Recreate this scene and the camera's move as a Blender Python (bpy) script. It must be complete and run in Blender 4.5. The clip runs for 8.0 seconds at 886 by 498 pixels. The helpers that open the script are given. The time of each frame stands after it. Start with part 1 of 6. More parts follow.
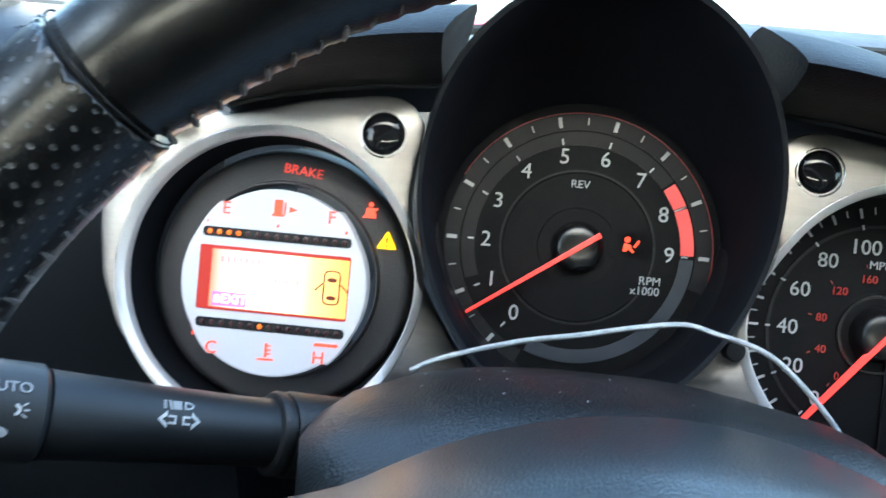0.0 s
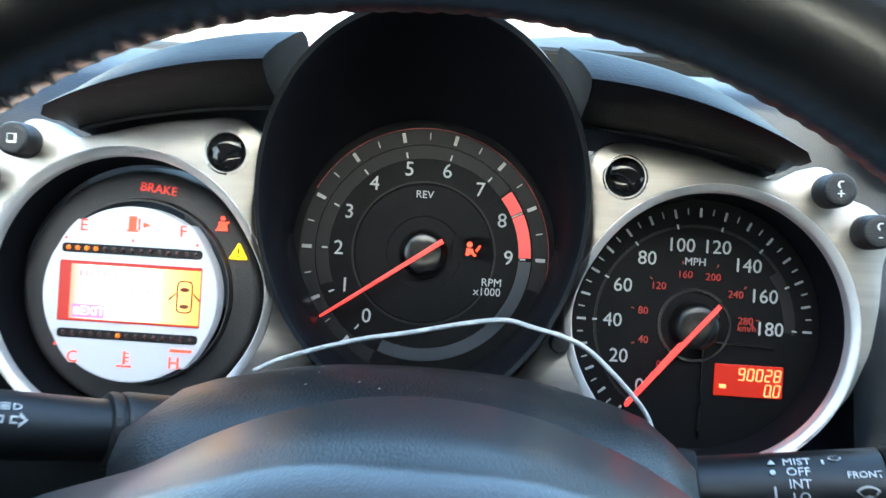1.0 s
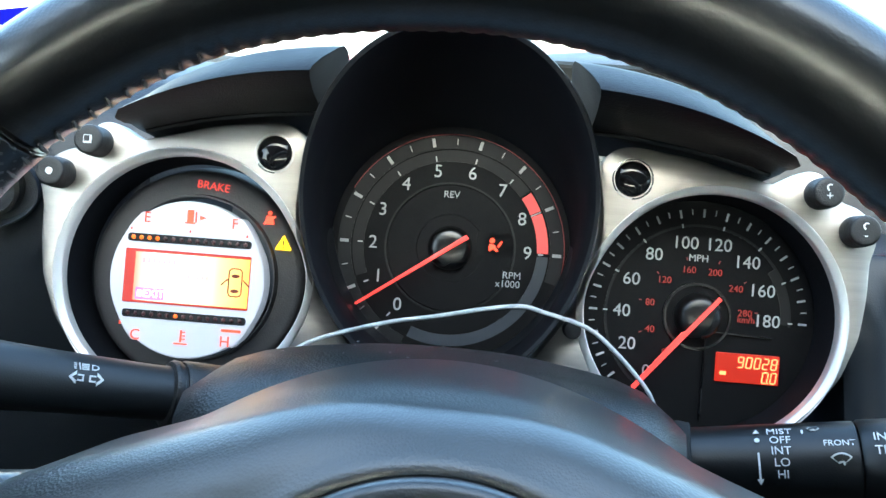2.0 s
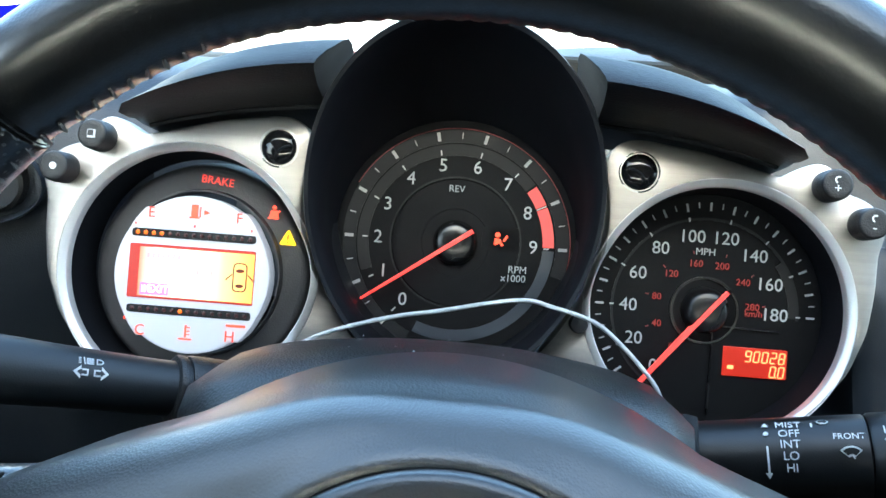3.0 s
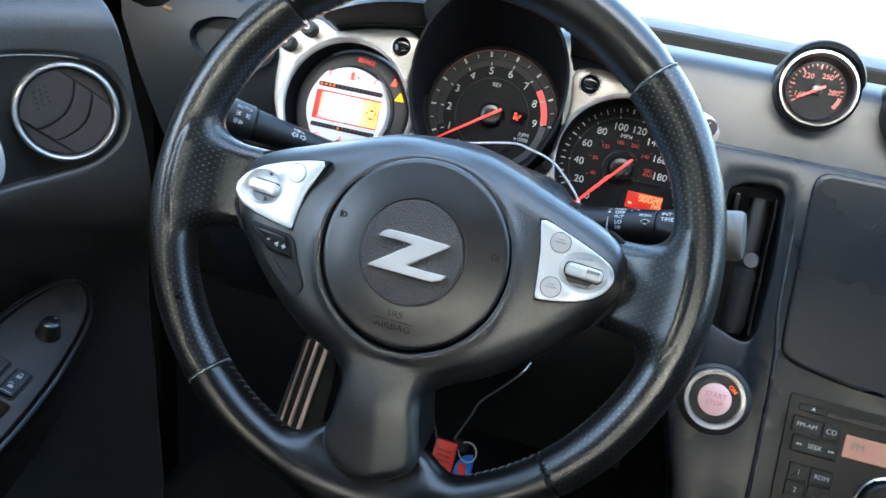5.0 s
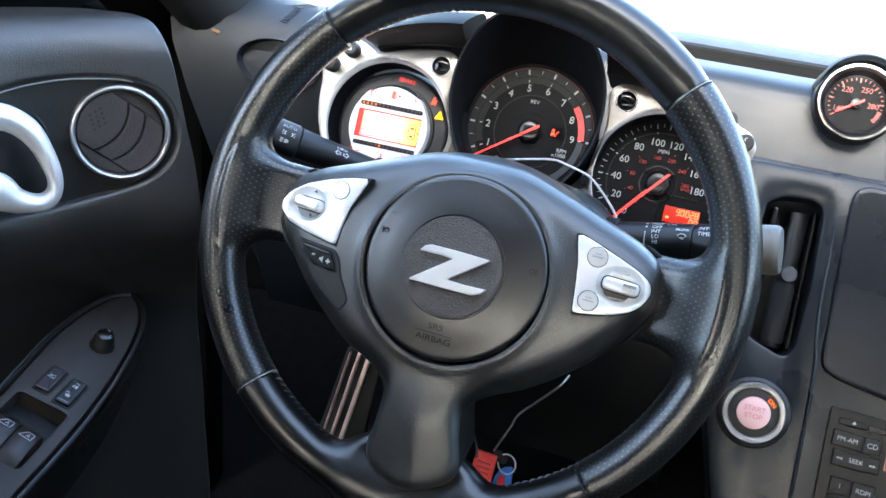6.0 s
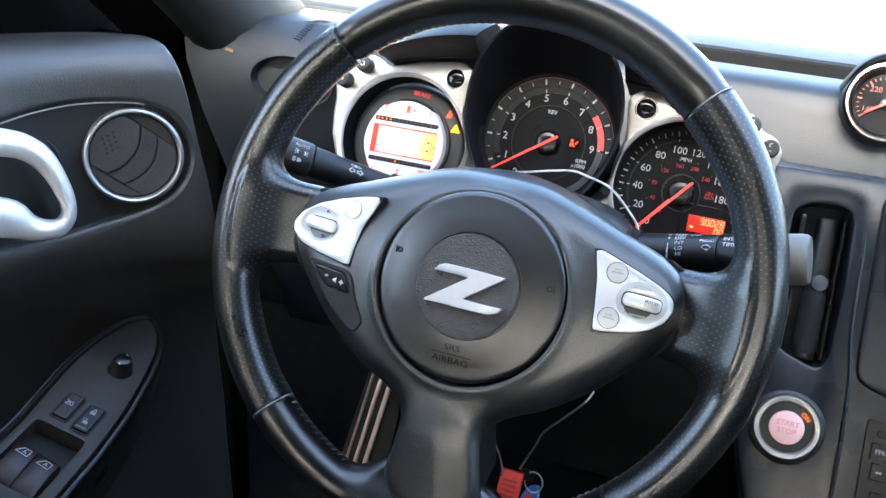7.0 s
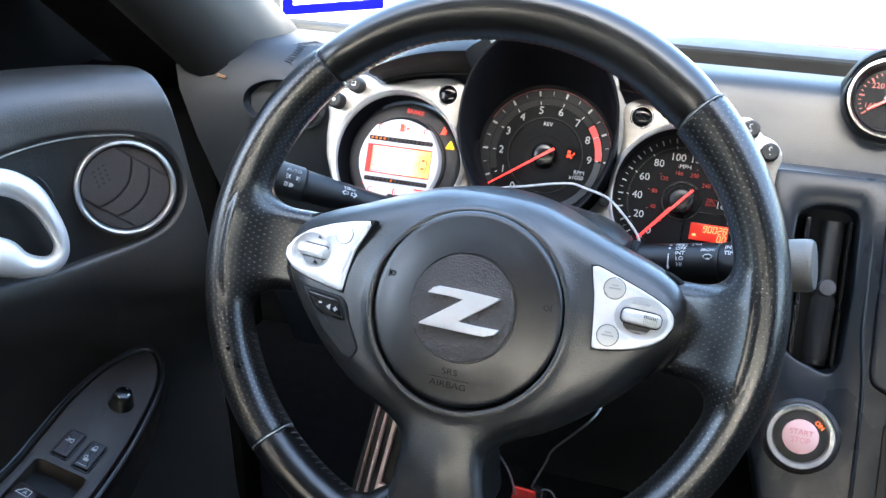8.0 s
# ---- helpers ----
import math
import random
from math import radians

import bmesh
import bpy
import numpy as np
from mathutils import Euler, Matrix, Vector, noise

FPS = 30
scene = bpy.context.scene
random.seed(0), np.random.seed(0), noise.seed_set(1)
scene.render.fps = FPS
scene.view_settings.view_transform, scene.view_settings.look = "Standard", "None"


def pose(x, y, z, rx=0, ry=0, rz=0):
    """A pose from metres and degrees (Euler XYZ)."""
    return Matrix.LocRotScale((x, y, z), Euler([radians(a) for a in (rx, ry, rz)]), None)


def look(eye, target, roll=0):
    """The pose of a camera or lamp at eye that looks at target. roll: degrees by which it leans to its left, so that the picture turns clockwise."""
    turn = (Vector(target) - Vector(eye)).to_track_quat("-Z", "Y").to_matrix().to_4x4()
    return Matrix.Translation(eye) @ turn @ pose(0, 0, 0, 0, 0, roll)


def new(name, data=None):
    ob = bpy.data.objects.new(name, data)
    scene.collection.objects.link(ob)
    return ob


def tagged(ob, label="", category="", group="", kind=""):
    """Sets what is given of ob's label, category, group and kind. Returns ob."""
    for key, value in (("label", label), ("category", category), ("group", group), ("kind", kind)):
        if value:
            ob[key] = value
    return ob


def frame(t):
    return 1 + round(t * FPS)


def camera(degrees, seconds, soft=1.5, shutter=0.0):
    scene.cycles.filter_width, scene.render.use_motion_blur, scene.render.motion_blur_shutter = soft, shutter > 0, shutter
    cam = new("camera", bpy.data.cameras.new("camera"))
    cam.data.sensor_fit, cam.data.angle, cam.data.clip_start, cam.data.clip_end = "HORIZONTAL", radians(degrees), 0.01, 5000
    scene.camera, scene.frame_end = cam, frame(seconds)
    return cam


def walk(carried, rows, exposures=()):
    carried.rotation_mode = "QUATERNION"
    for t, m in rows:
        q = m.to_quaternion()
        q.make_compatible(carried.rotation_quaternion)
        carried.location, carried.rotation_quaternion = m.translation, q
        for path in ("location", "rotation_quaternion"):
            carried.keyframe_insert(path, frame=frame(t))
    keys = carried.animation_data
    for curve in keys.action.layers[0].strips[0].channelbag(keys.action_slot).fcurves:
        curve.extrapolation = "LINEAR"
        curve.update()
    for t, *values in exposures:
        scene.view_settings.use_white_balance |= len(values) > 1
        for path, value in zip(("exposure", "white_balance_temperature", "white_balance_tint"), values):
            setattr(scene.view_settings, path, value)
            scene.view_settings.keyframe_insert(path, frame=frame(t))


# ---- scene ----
cam = camera(54.4, 8.0, 1.5, 0.3)
# seconds, stops, kelvin, tint
LIGHT_METER = ((0, 3.42, 5850, -6), (0.6, 3.34, 5820, -5), (1.2, 3.55, 5780, -9), (3.4, 3.55, 5850, -7), (4.2, 3.2, 5950, -4), (5.0, 3.55, 5980, -2), (6.4, 3.74, 6120, 3), (8, 3.79, 6120, 3))
PATH = [
    (0, (-0.0399, -0.0627, 0.9143), (-0.0853, 0.8419, 0.4903), 4.15),
    (0.5, (-0.0320, -0.0426, 0.9081), (-0.0148, 0.8740, 0.5088), 5.10),
    (1, (0.0132, -0.0853, 0.9247), (0.0021, 0.8292, 0.5203), 3.36),
    (1.5, (0.0145, -0.1249, 0.9324), (-0.0140, 0.7922, 0.5348), 3.38),
    (2.8, (0.0233, -0.1223, 0.9297), (-0.0493, 0.7963, 0.5413), 2.35),
    (3, (0.0172, -0.1230, 0.9292), (-0.0362, 0.7948, 0.5358), 2.94),
    (3.3, (0.0257, -0.1333, 0.9279), (-0.0446, 0.7809, 0.5288), 3.58),
    (3.5, (0.0244, -0.1684, 0.9327), (-0.0286, 0.7441, 0.5271), 4.55),
    (3.7, (0.0465, -0.2432, 0.9552), (-0.0149, 0.6635, 0.5379), 5.62),
    (4, (0.0758, -0.3191, 0.9794), (-0.0094, 0.5744, 0.5386), 6.52),
    (4.2, (0.0880, -0.3636, 0.9831), (-0.0071, 0.5263, 0.5370), 7.56),
    (4.5, (0.1100, -0.4148, 0.9988), (-0.0226, 0.4685, 0.5491), 8.18),
    (5, (0.1237, -0.4497, 1.0017), (-0.0566, 0.4213, 0.5445), 8.20),
    (5.2, (0.1246, -0.4612, 1.0055), (-0.0699, 0.4063, 0.5477), 7.83),
    (6.3, (0.1277, -0.4625, 1.0088), (-0.1130, 0.4000, 0.5637), 5.98),
    (6.5, (0.1301, -0.4522, 1.0060), (-0.1222, 0.4072, 0.5612), 5.28),
    (7, (0.1302, -0.4452, 1.0093), (-0.1311, 0.4126, 0.5666), 4.38),
    (7.5, (0.1297, -0.4311, 1.0058), (-0.1399, 0.4268, 0.5683), 3.30),
    (8, (0.1389, -0.4293, 1.0120), (-0.1409, 0.4275, 0.5789), 1.45),
]
walk(cam, [(t, look(eye, target, roll)) for t, eye, target, roll in PATH], LIGHT_METER)

# ---- world, sun, exposure ----
world = bpy.data.worlds.new("world")
scene.world = world
world.use_nodes = True
wn = world.node_tree
sky = wn.nodes.new("ShaderNodeTexSky")
sky.sky_type = "NISHITA"
sky.sun_disc = False
sky.sun_elevation = radians(38)
sky.sun_rotation = radians(178)
sky.dust_density = 4.8
sky.ozone_density = 0.8
bg = wn.nodes["Background"]
bg.inputs["Strength"].default_value = 0.15
wn.links.new(sky.outputs[0], bg.inputs[0])
sun_data = bpy.data.lights.new("sun", "SUN")
sun_data.energy, sun_data.angle, sun_data.color = 4.0, radians(0.5), (1.0, 0.95, 0.87)
sun_lamp = new("sun", sun_data)
sun_lamp.matrix_world = look((20 * math.sin(radians(178)), 20 * math.cos(radians(178)), 15.6), (0, 0, 0))


# ---- materials ----
def surface(name, base, rough=0.5, metal=0.0, grain=0.0, size=900.0, mottle=0.12, spots=14.0, coat=0.0, spec=0.5, stretch=(1, 1, 1)):
    """Principled surface: two scales of tone and gloss, and a fine relief."""
    m = bpy.data.materials.new(name)
    m.use_nodes = True
    t = m.node_tree
    b = t.nodes["Principled BSDF"]
    b.inputs["Metallic"].default_value = metal
    b.inputs["Specular IOR Level"].default_value = spec
    b.inputs["Coat Weight"].default_value = coat
    b.inputs["Coat Roughness"].default_value = max(0.1, rough * 0.75)
    co = t.nodes.new("ShaderNodeTexCoord")
    mp = t.nodes.new("ShaderNodeMapping")
    mp.inputs["Scale"].default_value = stretch
    t.links.new(co.outputs["Object"], mp.inputs[0])
    big = t.nodes.new("ShaderNodeTexNoise")
    big.inputs["Scale"].default_value, big.inputs["Detail"].default_value = spots, 4
    fine = t.nodes.new("ShaderNodeTexNoise")
    fine.inputs["Scale"].default_value, fine.inputs["Detail"].default_value = size * 0.5, 2
    for n in (big, fine):
        t.links.new(mp.outputs[0], n.inputs["Vector"])
    both = t.nodes.new("ShaderNodeMath")
    both.operation = "MULTIPLY_ADD"
    t.links.new(fine.outputs[0], both.inputs[0])
    both.inputs[1].default_value = 0.35
    t.links.new(big.outputs[0], both.inputs[2])
    ramp = t.nodes.new("ShaderNodeMapRange")
    ramp.inputs[1].default_value, ramp.inputs[2].default_value = 0.35, 1.0
    ramp.inputs[3].default_value, ramp.inputs[4].default_value = 1 - mottle, 1 + mottle
    t.links.new(both.outputs[0], ramp.inputs[0])
    mul = t.nodes.new("ShaderNodeVectorMath")
    mul.operation = "SCALE"
    mul.inputs[0].default_value = base
    t.links.new(ramp.outputs[0], mul.inputs["Scale"])
    t.links.new(mul.outputs[0], b.inputs["Base Color"])
    rr = t.nodes.new("ShaderNodeMapRange")
    rr.inputs[1].default_value, rr.inputs[2].default_value = 0.3, 0.7
    rr.inputs[3].default_value, rr.inputs[4].default_value = max(rough * 0.84, 0.02), min(rough * 1.16, 1)
    t.links.new(big.outputs[0], rr.inputs[0])
    t.links.new(rr.outputs[0], b.inputs["Roughness"])
    if grain:
        cell = t.nodes.new("ShaderNodeTexVoronoi")
        cell.inputs["Scale"].default_value = size
        t.links.new(mp.outputs[0], cell.inputs["Vector"])
        bump = t.nodes.new("ShaderNodeBump")
        bump.inputs["Strength"].default_value, bump.inputs["Distance"].default_value = grain, 0.0006
        t.links.new(cell.outputs["Distance"], bump.inputs["Height"])
        t.links.new(bump.outputs[0], b.inputs["Normal"])
    return m


def glowing(name, base, power, colour=None):
    m = bpy.data.materials.new(name)
    m.use_nodes = True
    b = m.node_tree.nodes["Principled BSDF"]
    b.inputs["Base Color"].default_value = (*base, 1)
    b.inputs["Roughness"].default_value = 0.4
    b.inputs["Emission Color"].default_value = (*(colour or base), 1)
    b.inputs["Emission Strength"].default_value = power
    return m


def perforated(name, base, rough, pitch=0.0034, hole=0.11):
    """Leather with rows of punched holes, laid out in metres over the UV map."""
    m = surface(name, base, rough, 0, 0.10, 1100, 0.25, 22, 0.7, 0.62)
    t = m.node_tree
    b = t.nodes["Principled BSDF"]
    uv = t.nodes.new("ShaderNodeUVMap")
    turned = t.nodes.new("ShaderNodeMapping")
    turned.inputs["Rotation"].default_value = (0, 0, radians(45))
    turned.inputs["Scale"].default_value = (1 / pitch, 1 / pitch, 1)
    t.links.new(uv.outputs[0], turned.inputs[0])
    fr = t.nodes.new("ShaderNodeVectorMath")
    fr.operation = "FRACTION"
    t.links.new(turned.outputs[0], fr.inputs[0])
    flat = t.nodes.new("ShaderNodeVectorMath")
    flat.operation = "MULTIPLY"
    flat.inputs[1].default_value = (1, 1, 0)
    t.links.new(fr.outputs[0], flat.inputs[0])
    away = t.nodes.new("ShaderNodeVectorMath")
    away.operation = "DISTANCE"
    away.inputs[1].default_value = (0.5, 0.5, 0)
    t.links.new(flat.outputs[0], away.inputs[0])
    edge = t.nodes.new("ShaderNodeMapRange")
    edge.inputs[1].default_value, edge.inputs[2].default_value = hole, hole + 0.07
    t.links.new(away.outputs["Value"], edge.inputs[0])
    old = b.inputs["Normal"].links[0].from_node
    bump = t.nodes.new("ShaderNodeBump")
    bump.inputs["Strength"].default_value, bump.inputs["Distance"].default_value = 0.6, 0.0004
    t.links.new(edge.outputs[0], bump.inputs["Height"])
    t.links.new(old.outputs[0], bump.inputs["Normal"])
    t.links.new(bump.outputs[0], b.inputs["Normal"])
    # raw grey fibre shows in the holes
    mix = t.nodes.new("ShaderNodeMix")
    mix.data_type = "RGBA"
    t.links.new(edge.outputs[0], mix.inputs["Factor"])
    mix.inputs["A"].default_value = (0.078, 0.075, 0.072, 1)
    t.links.new(b.inputs["Base Color"].links[0].from_socket, mix.inputs["B"])
    t.links.new(mix.outputs["Result"], b.inputs["Base Color"])
    return m


def brushed(name, base, rough, along=(1, 40, 40), spots=9.0):
    return surface(name, base, rough, 1.0, 0.10, 260, 0.14, spots, stretch=along)


black_soft = surface("soft_black_plastic", (0.0100, 0.0101, 0.0106), 0.40, 0, 0.3, 1300)
dash_skin = surface("grained_dash_skin", (0.0085, 0.0118, 0.0172), 0.44, 0, 0.22, 1100, 0.15, 9, 0.0, 0.52)
stack_paint = surface("satin_charcoal_plastic", (0.0082, 0.0110, 0.0150), 0.29, 0, 0.10, 1500, 0.12, 12, 0.0, 0.34)
radio_black = surface("radio_black", (0.0046, 0.0048, 0.0052), 0.34, 0, 0.15, 1300, 0.12, 14, 0, 0.3)
black_matte = surface("matte_black", (0.0044, 0.0045, 0.0048), 0.75, 0, 0.2, 1200)
black_gloss = surface("gloss_black", (0.005, 0.005, 0.0055), 0.26, 0, 0, 900, 0.1)
hood_black = surface("hood_black", (0.0042, 0.0050, 0.0068), 0.42, 0, 0.1, 1500, 0.12, 14, 0, 0.25)
hood_lining = surface("hood_lining", (0.0054, 0.0059, 0.0078), 0.7, 0, 0.1, 1500, 0.12, 14, 0, 0.12)
leather = surface("smooth_black_leather", (0.0046, 0.0043, 0.0040), 0.32, 0, 0.10, 1100, 0.25, 22, 0.7, 0.62)
punched = perforated("perforated_black_leather", (0.0046, 0.0043, 0.0040), 0.32)
hub_skin = surface("grained_hub_skin", (0.0072, 0.0078, 0.0075), 0.42, 0, 0.34, 1200, 0.2, 20, 1.0, 0.8)
column_skin = surface("grained_column_skin", (0.0095, 0.0102, 0.0100), 0.44, 0, 0.45, 1000, 0.15, 20, 0.25, 0.55)
visor_skin = surface("visor_skin", (0.0056, 0.0064, 0.0074), 0.5, 0, 0.2, 1100, 0.12, 20, 0.0, 0.24)
door_skin = surface("grained_door_skin", (0.0185, 0.0180, 0.0174), 0.46, 0, 0.36, 950, 0.2, 9, 0.5, 0.7)
lid_skin = surface("grained_airbag_lid", (0.0058, 0.0060, 0.0064), 0.38, 0, 0.20, 1350, 0.15, 20, 0.85, 0.65)
button_paint = surface("satin_button_paint", (0.64, 0.63, 0.61), 0.36, 0.5, 0.0, 900, 0.06, 40)
disc_skin = surface("emblem_disc_grain", (0.070, 0.0600, 0.0545), 0.6, 0, 0.9, 800, 0.15, 40)
silver = brushed("brushed_silver_trim", (0.43, 0.402, 0.366), 0.38)
silver_paint = surface("silver_paint", (0.86, 0.85, 0.84), 0.34, 0.5, 0.0, 900, 0.05, 20)
emblem_metal = surface("emblem_metal", (0.82, 0.81, 0.80), 0.34, 0.6, 0, 900, 0.04, 30)
satin_ring = surface("satin_ring", (0.52, 0.51, 0.495), 0.40, 0.9, 0, 900, 0.06, 30)
pod_ring = surface("pod_ring_metal", (0.24, 0.236, 0.23), 0.34, 1.0, 0, 900, 0.06, 30)
worn_edge = surface("worn_leather_edge", (0.40, 0.39, 0.38), 0.6, 0, 0.3, 900, 0.5, 120)
thread = surface("waxed_thread", (0.125, 0.122, 0.118), 0.45, 0, 0, 900, 0.5, 160)
# blacker than the lid: the shade of the raised letters is in this colour
emboss = surface("embossed_shade", (0.0016, 0.0016, 0.0016), 0.6, 0, 0, 900, 0.1, 14, 0, 0.2)
polished = surface("polished_silver", (0.72, 0.71, 0.69), 0.42, 0.6, 0, 900, 0.05, 30)
ring_grey = surface("dull_grey_ring", (0.037, 0.036, 0.038), 0.6, 0, 0.1, 1200)
chrome = surface("satin_chrome", (0.52, 0.52, 0.52), 0.28, 1.0, 0, 900, 0.05, 30)
dial_black = surface("dial_black", (0.0024, 0.0026, 0.0033), 0.6, 0, 0.1, 2500, 0.2, 60, 0, 0.15)
dial_grey = surface("dial_grey_band", (0.0085, 0.0088, 0.0100), 0.5, 0, 0.1, 2500, 0.1, 60, 0, 0.3)
dial_blue = surface("dial_lower_band", (0.034, 0.040, 0.050), 0.4, 0, 0.1, 2500, 0.15, 60)
white_print = surface("white_print", (0.62, 0.62, 0.61), 0.6, 0, 0, 900, 0.05)
grey_print = surface("grey_print", (0.40, 0.40, 0.40), 0.6, 0, 0, 900, 0.05)
dial_print = surface("dial_print", (0.42, 0.425, 0.43), 0.6, 0, 0, 900, 0.05)
dark_print = surface("dark_print", (0.09, 0.09, 0.09), 0.6)
red_print = surface("red_print", (0.20, 0.022, 0.02), 0.5)
red_band = glowing("red_band", (0.55, 0.06, 0.06), 0.048, (1.0, 0.12, 0.10))
needle_red = glowing("needle_red", (0.8, 0.03, 0.03), 0.145, (1.0, 0.05, 0.04))
lamp_red = glowing("lamp_red", (0.6, 0.03, 0.02), 0.218, (1.0, 0.06, 0.02))
lamp_dim_red = glowing("lamp_dim_red", (0.22, 0.022, 0.016), 0.022, (1.0, 0.05, 0.04))
pod_red = glowing("pod_red", (0.17, 0.02, 0.016), 0.014, (1.0, 0.05, 0.04))
lamp_brake = glowing("lamp_brake", (0.5, 0.03, 0.02), 0.094, (1.0, 0.06, 0.04))
lamp_amber = glowing("lamp_amber", (0.7, 0.35, 0.0), 0.266, (1.0, 0.42, 0.0))
lamp_orange = glowing("lamp_orange", (0.5, 0.1, 0.0), 0.133, (1.0, 0.13, 0.01))
lamp_off = surface("lamp_off", (0.05, 0.012, 0.012), 0.3)
screen_edge_red = glowing("screen_edge_red", (0.2, 0.012, 0.008), 0.047, (1.0, 0.03, 0.01))
odo_glow = glowing("odometer_glow", (0.2, 0.012, 0.005), 0.044, (1.0, 0.025, 0.008))
odo_digit = glowing("odometer_digit", (0.7, 0.25, 0.1), 0.265, (1.0, 0.22, 0.07))
face_white = glowing("backlit_white_face", (0.50, 0.50, 0.535), 0.018, (0.85, 0.85, 1.0))
glass_dark = surface("smoked_lens", (0.008, 0.008, 0.009), 0.09, 0, 0, 900, 0.1, 30, 0.0, 0.4)
wire_grey = surface("wire_rope_steel", (0.55, 0.57, 0.57), 0.4, 0.7, 0.6, 1500, 0.25, 300)
tag_red = surface("red_plastic_tag", (0.55, 0.03, 0.025), 0.45, 0, 0.2, 800)
tag_blue = surface("blue_plastic_tag", (0.03, 0.16, 0.50), 0.4, 0, 0.1, 800)
# pinkish, raised base stands in for light falling on the pedal
pedal_metal = surface("pedal_aluminium", (0.85, 0.68, 0.62), 0.45, 0.3, 0.1, 600)
carpet = surface("black_carpet", (0.0050, 0.0050, 0.0052), 0.95, 0, 0.9, 500, 0.4, 50, 0, 0.1)
cloth_roof = surface("dark_roof_lining", (0.012, 0.012, 0.012), 0.9, 0, 0.4, 800)
frit_black = surface("dull_black_frit", (0.0018, 0.0018, 0.0019), 0.9, 0, 0, 900, 0.1, 30, 0, 0.08)
pillar_skin = surface("pillar_trim", (0.0105, 0.0112, 0.0112), 0.55, 0, 0.2, 900)
body_red = surface("red_car_paint", (0.50, 0.02, 0.02), 0.25, 0, 0, 900, 0.05, 3, 1.0)
cowl_grey = surface("cowl_plastic", (0.016, 0.020, 0.028), 0.5, 0, 0.5, 400, 0.35, 30)
concrete = surface("sunlit_concrete", (0.34, 0.33, 0.31), 0.9, 0, 0.3, 6, 0.12, 0.6)
start_pink = glowing("start_button_lens", (0.50, 0.36, 0.36), 0.027, (1.0, 0.5, 0.5))
radio_lcd = glowing("radio_lcd", (0.17, 0.09, 0.07), 0.026, (1.0, 0.45, 0.3))
seat_cloth = surface("dark_seat_leather", (0.012, 0.012, 0.013), 0.6, 0, 0.4, 500)
sticker_blue = surface("sticker_blue", (0.0004, 0.0005, 0.050), 0.9, 0, 0, 900, 0.1, 14, 0, 0.03)
stalk_black = surface("satin_black_stalk", (0.0062, 0.0064, 0.0068), 0.36, 0, 0.06, 1500, 0.12, 30)
paper_white = surface("paper_white", (0.8, 0.8, 0.8), 0.7)
orange_tab = surface("orange_tab", (0.20, 0.105, 0.04), 0.6)


def screen_material():
    """A backlit display: pale in the middle, orange to one side, red at the border."""
    m = bpy.data.materials.new("trip_display")
    m.use_nodes = True
    t = m.node_tree
    b = t.nodes["Principled BSDF"]
    b.inputs["Base Color"].default_value = (0.5, 0.25, 0.1, 1)
    b.inputs["Roughness"].default_value = 0.3
    uv = t.nodes.new("ShaderNodeUVMap")
    sep = t.nodes.new("ShaderNodeSeparateXYZ")
    t.links.new(uv.outputs[0], sep.inputs[0])
    ramp = t.nodes.new("ShaderNodeValToRGB")
    e = ramp.color_ramp.elements
    e[0].position, e[0].color = 0.0, (0.55, 0.03, 0.04, 1)
    e[1].position, e[1].color = 1.0, (1.0, 0.30, 0.01, 1)
    for pos, col in ((0.06, (1.0, 0.28, 0.32, 1)), (0.18, (1.0, 0.80, 0.76, 1)), (0.56, (1.0, 0.86, 0.68, 1)), (0.74, (1.0, 0.62, 0.20, 1))):
        e.new(pos).color = col
    t.links.new(sep.outputs[0], ramp.inputs[0])
    t.links.new(ramp.outputs[0], b.inputs["Emission Color"])
    b.inputs["Emission Strength"].default_value = 0.19
    return m


trip_display = screen_material()


# ---- shape helpers ----
def thing(name, m, label, category, group="", kind=""):
    ob = new(name)
    ob.empty_display_size = 0.02
    ob.matrix_world = m
    return tagged(ob, label, category, group, kind)


def part(name, bm, material, parent=None, label="", at=None, smooth=True):
    """Links a bmesh as one mesh object under a thing or a part."""
    me = bpy.data.meshes.new(name)
    bmesh.ops.recalc_face_normals(bm, faces=bm.faces)
    bm.to_mesh(me)
    bm.free()
    me.materials.append(material)
    if smooth:
        me.polygons.foreach_set("use_smooth", [True] * len(me.polygons))
        me.set_sharp_from_angle(angle=radians(38))
    ob = new(name, me)
    if parent:
        ob.parent = parent
    if at is not None:
        ob.matrix_basis = at
    if label:
        ob["label"] = label
    return ob


def again(ob, at, parent=None):
    """The same piece once more, on the same mesh."""
    o = new(ob.name.split(".")[0], ob.data)
    o.parent = parent or ob.parent
    o.matrix_basis = at
    for key in ("label", "category", "group", "kind"):
        if key in ob:
            o[key] = ob[key]
    return o


def rings(loops, closed=True, cap0=False, cap1=False, bm=None):
    """Skin over loops of points, each with as many points."""
    bm = bm or bmesh.new()
    vs = [[bm.verts.new(p) for p in loop] for loop in loops]
    n = len(vs[0])
    for a, b in zip(vs, vs[1:]):
        for i in range(n if closed else n - 1):
            j = (i + 1) % n
            bm.faces.new((a[i], a[j], b[j], b[i]))
    if cap0:
        bm.faces.new(vs[0][::-1])
    if cap1:
        bm.faces.new(vs[-1])
    return bm


def circle(r, z, n=64, cx=0.0, cy=0.0, ry=None):
    ry = r if ry is None else ry
    return [(cx + r * math.cos(2 * math.pi * i / n), cy + ry * math.sin(2 * math.pi * i / n), z) for i in range(n)]


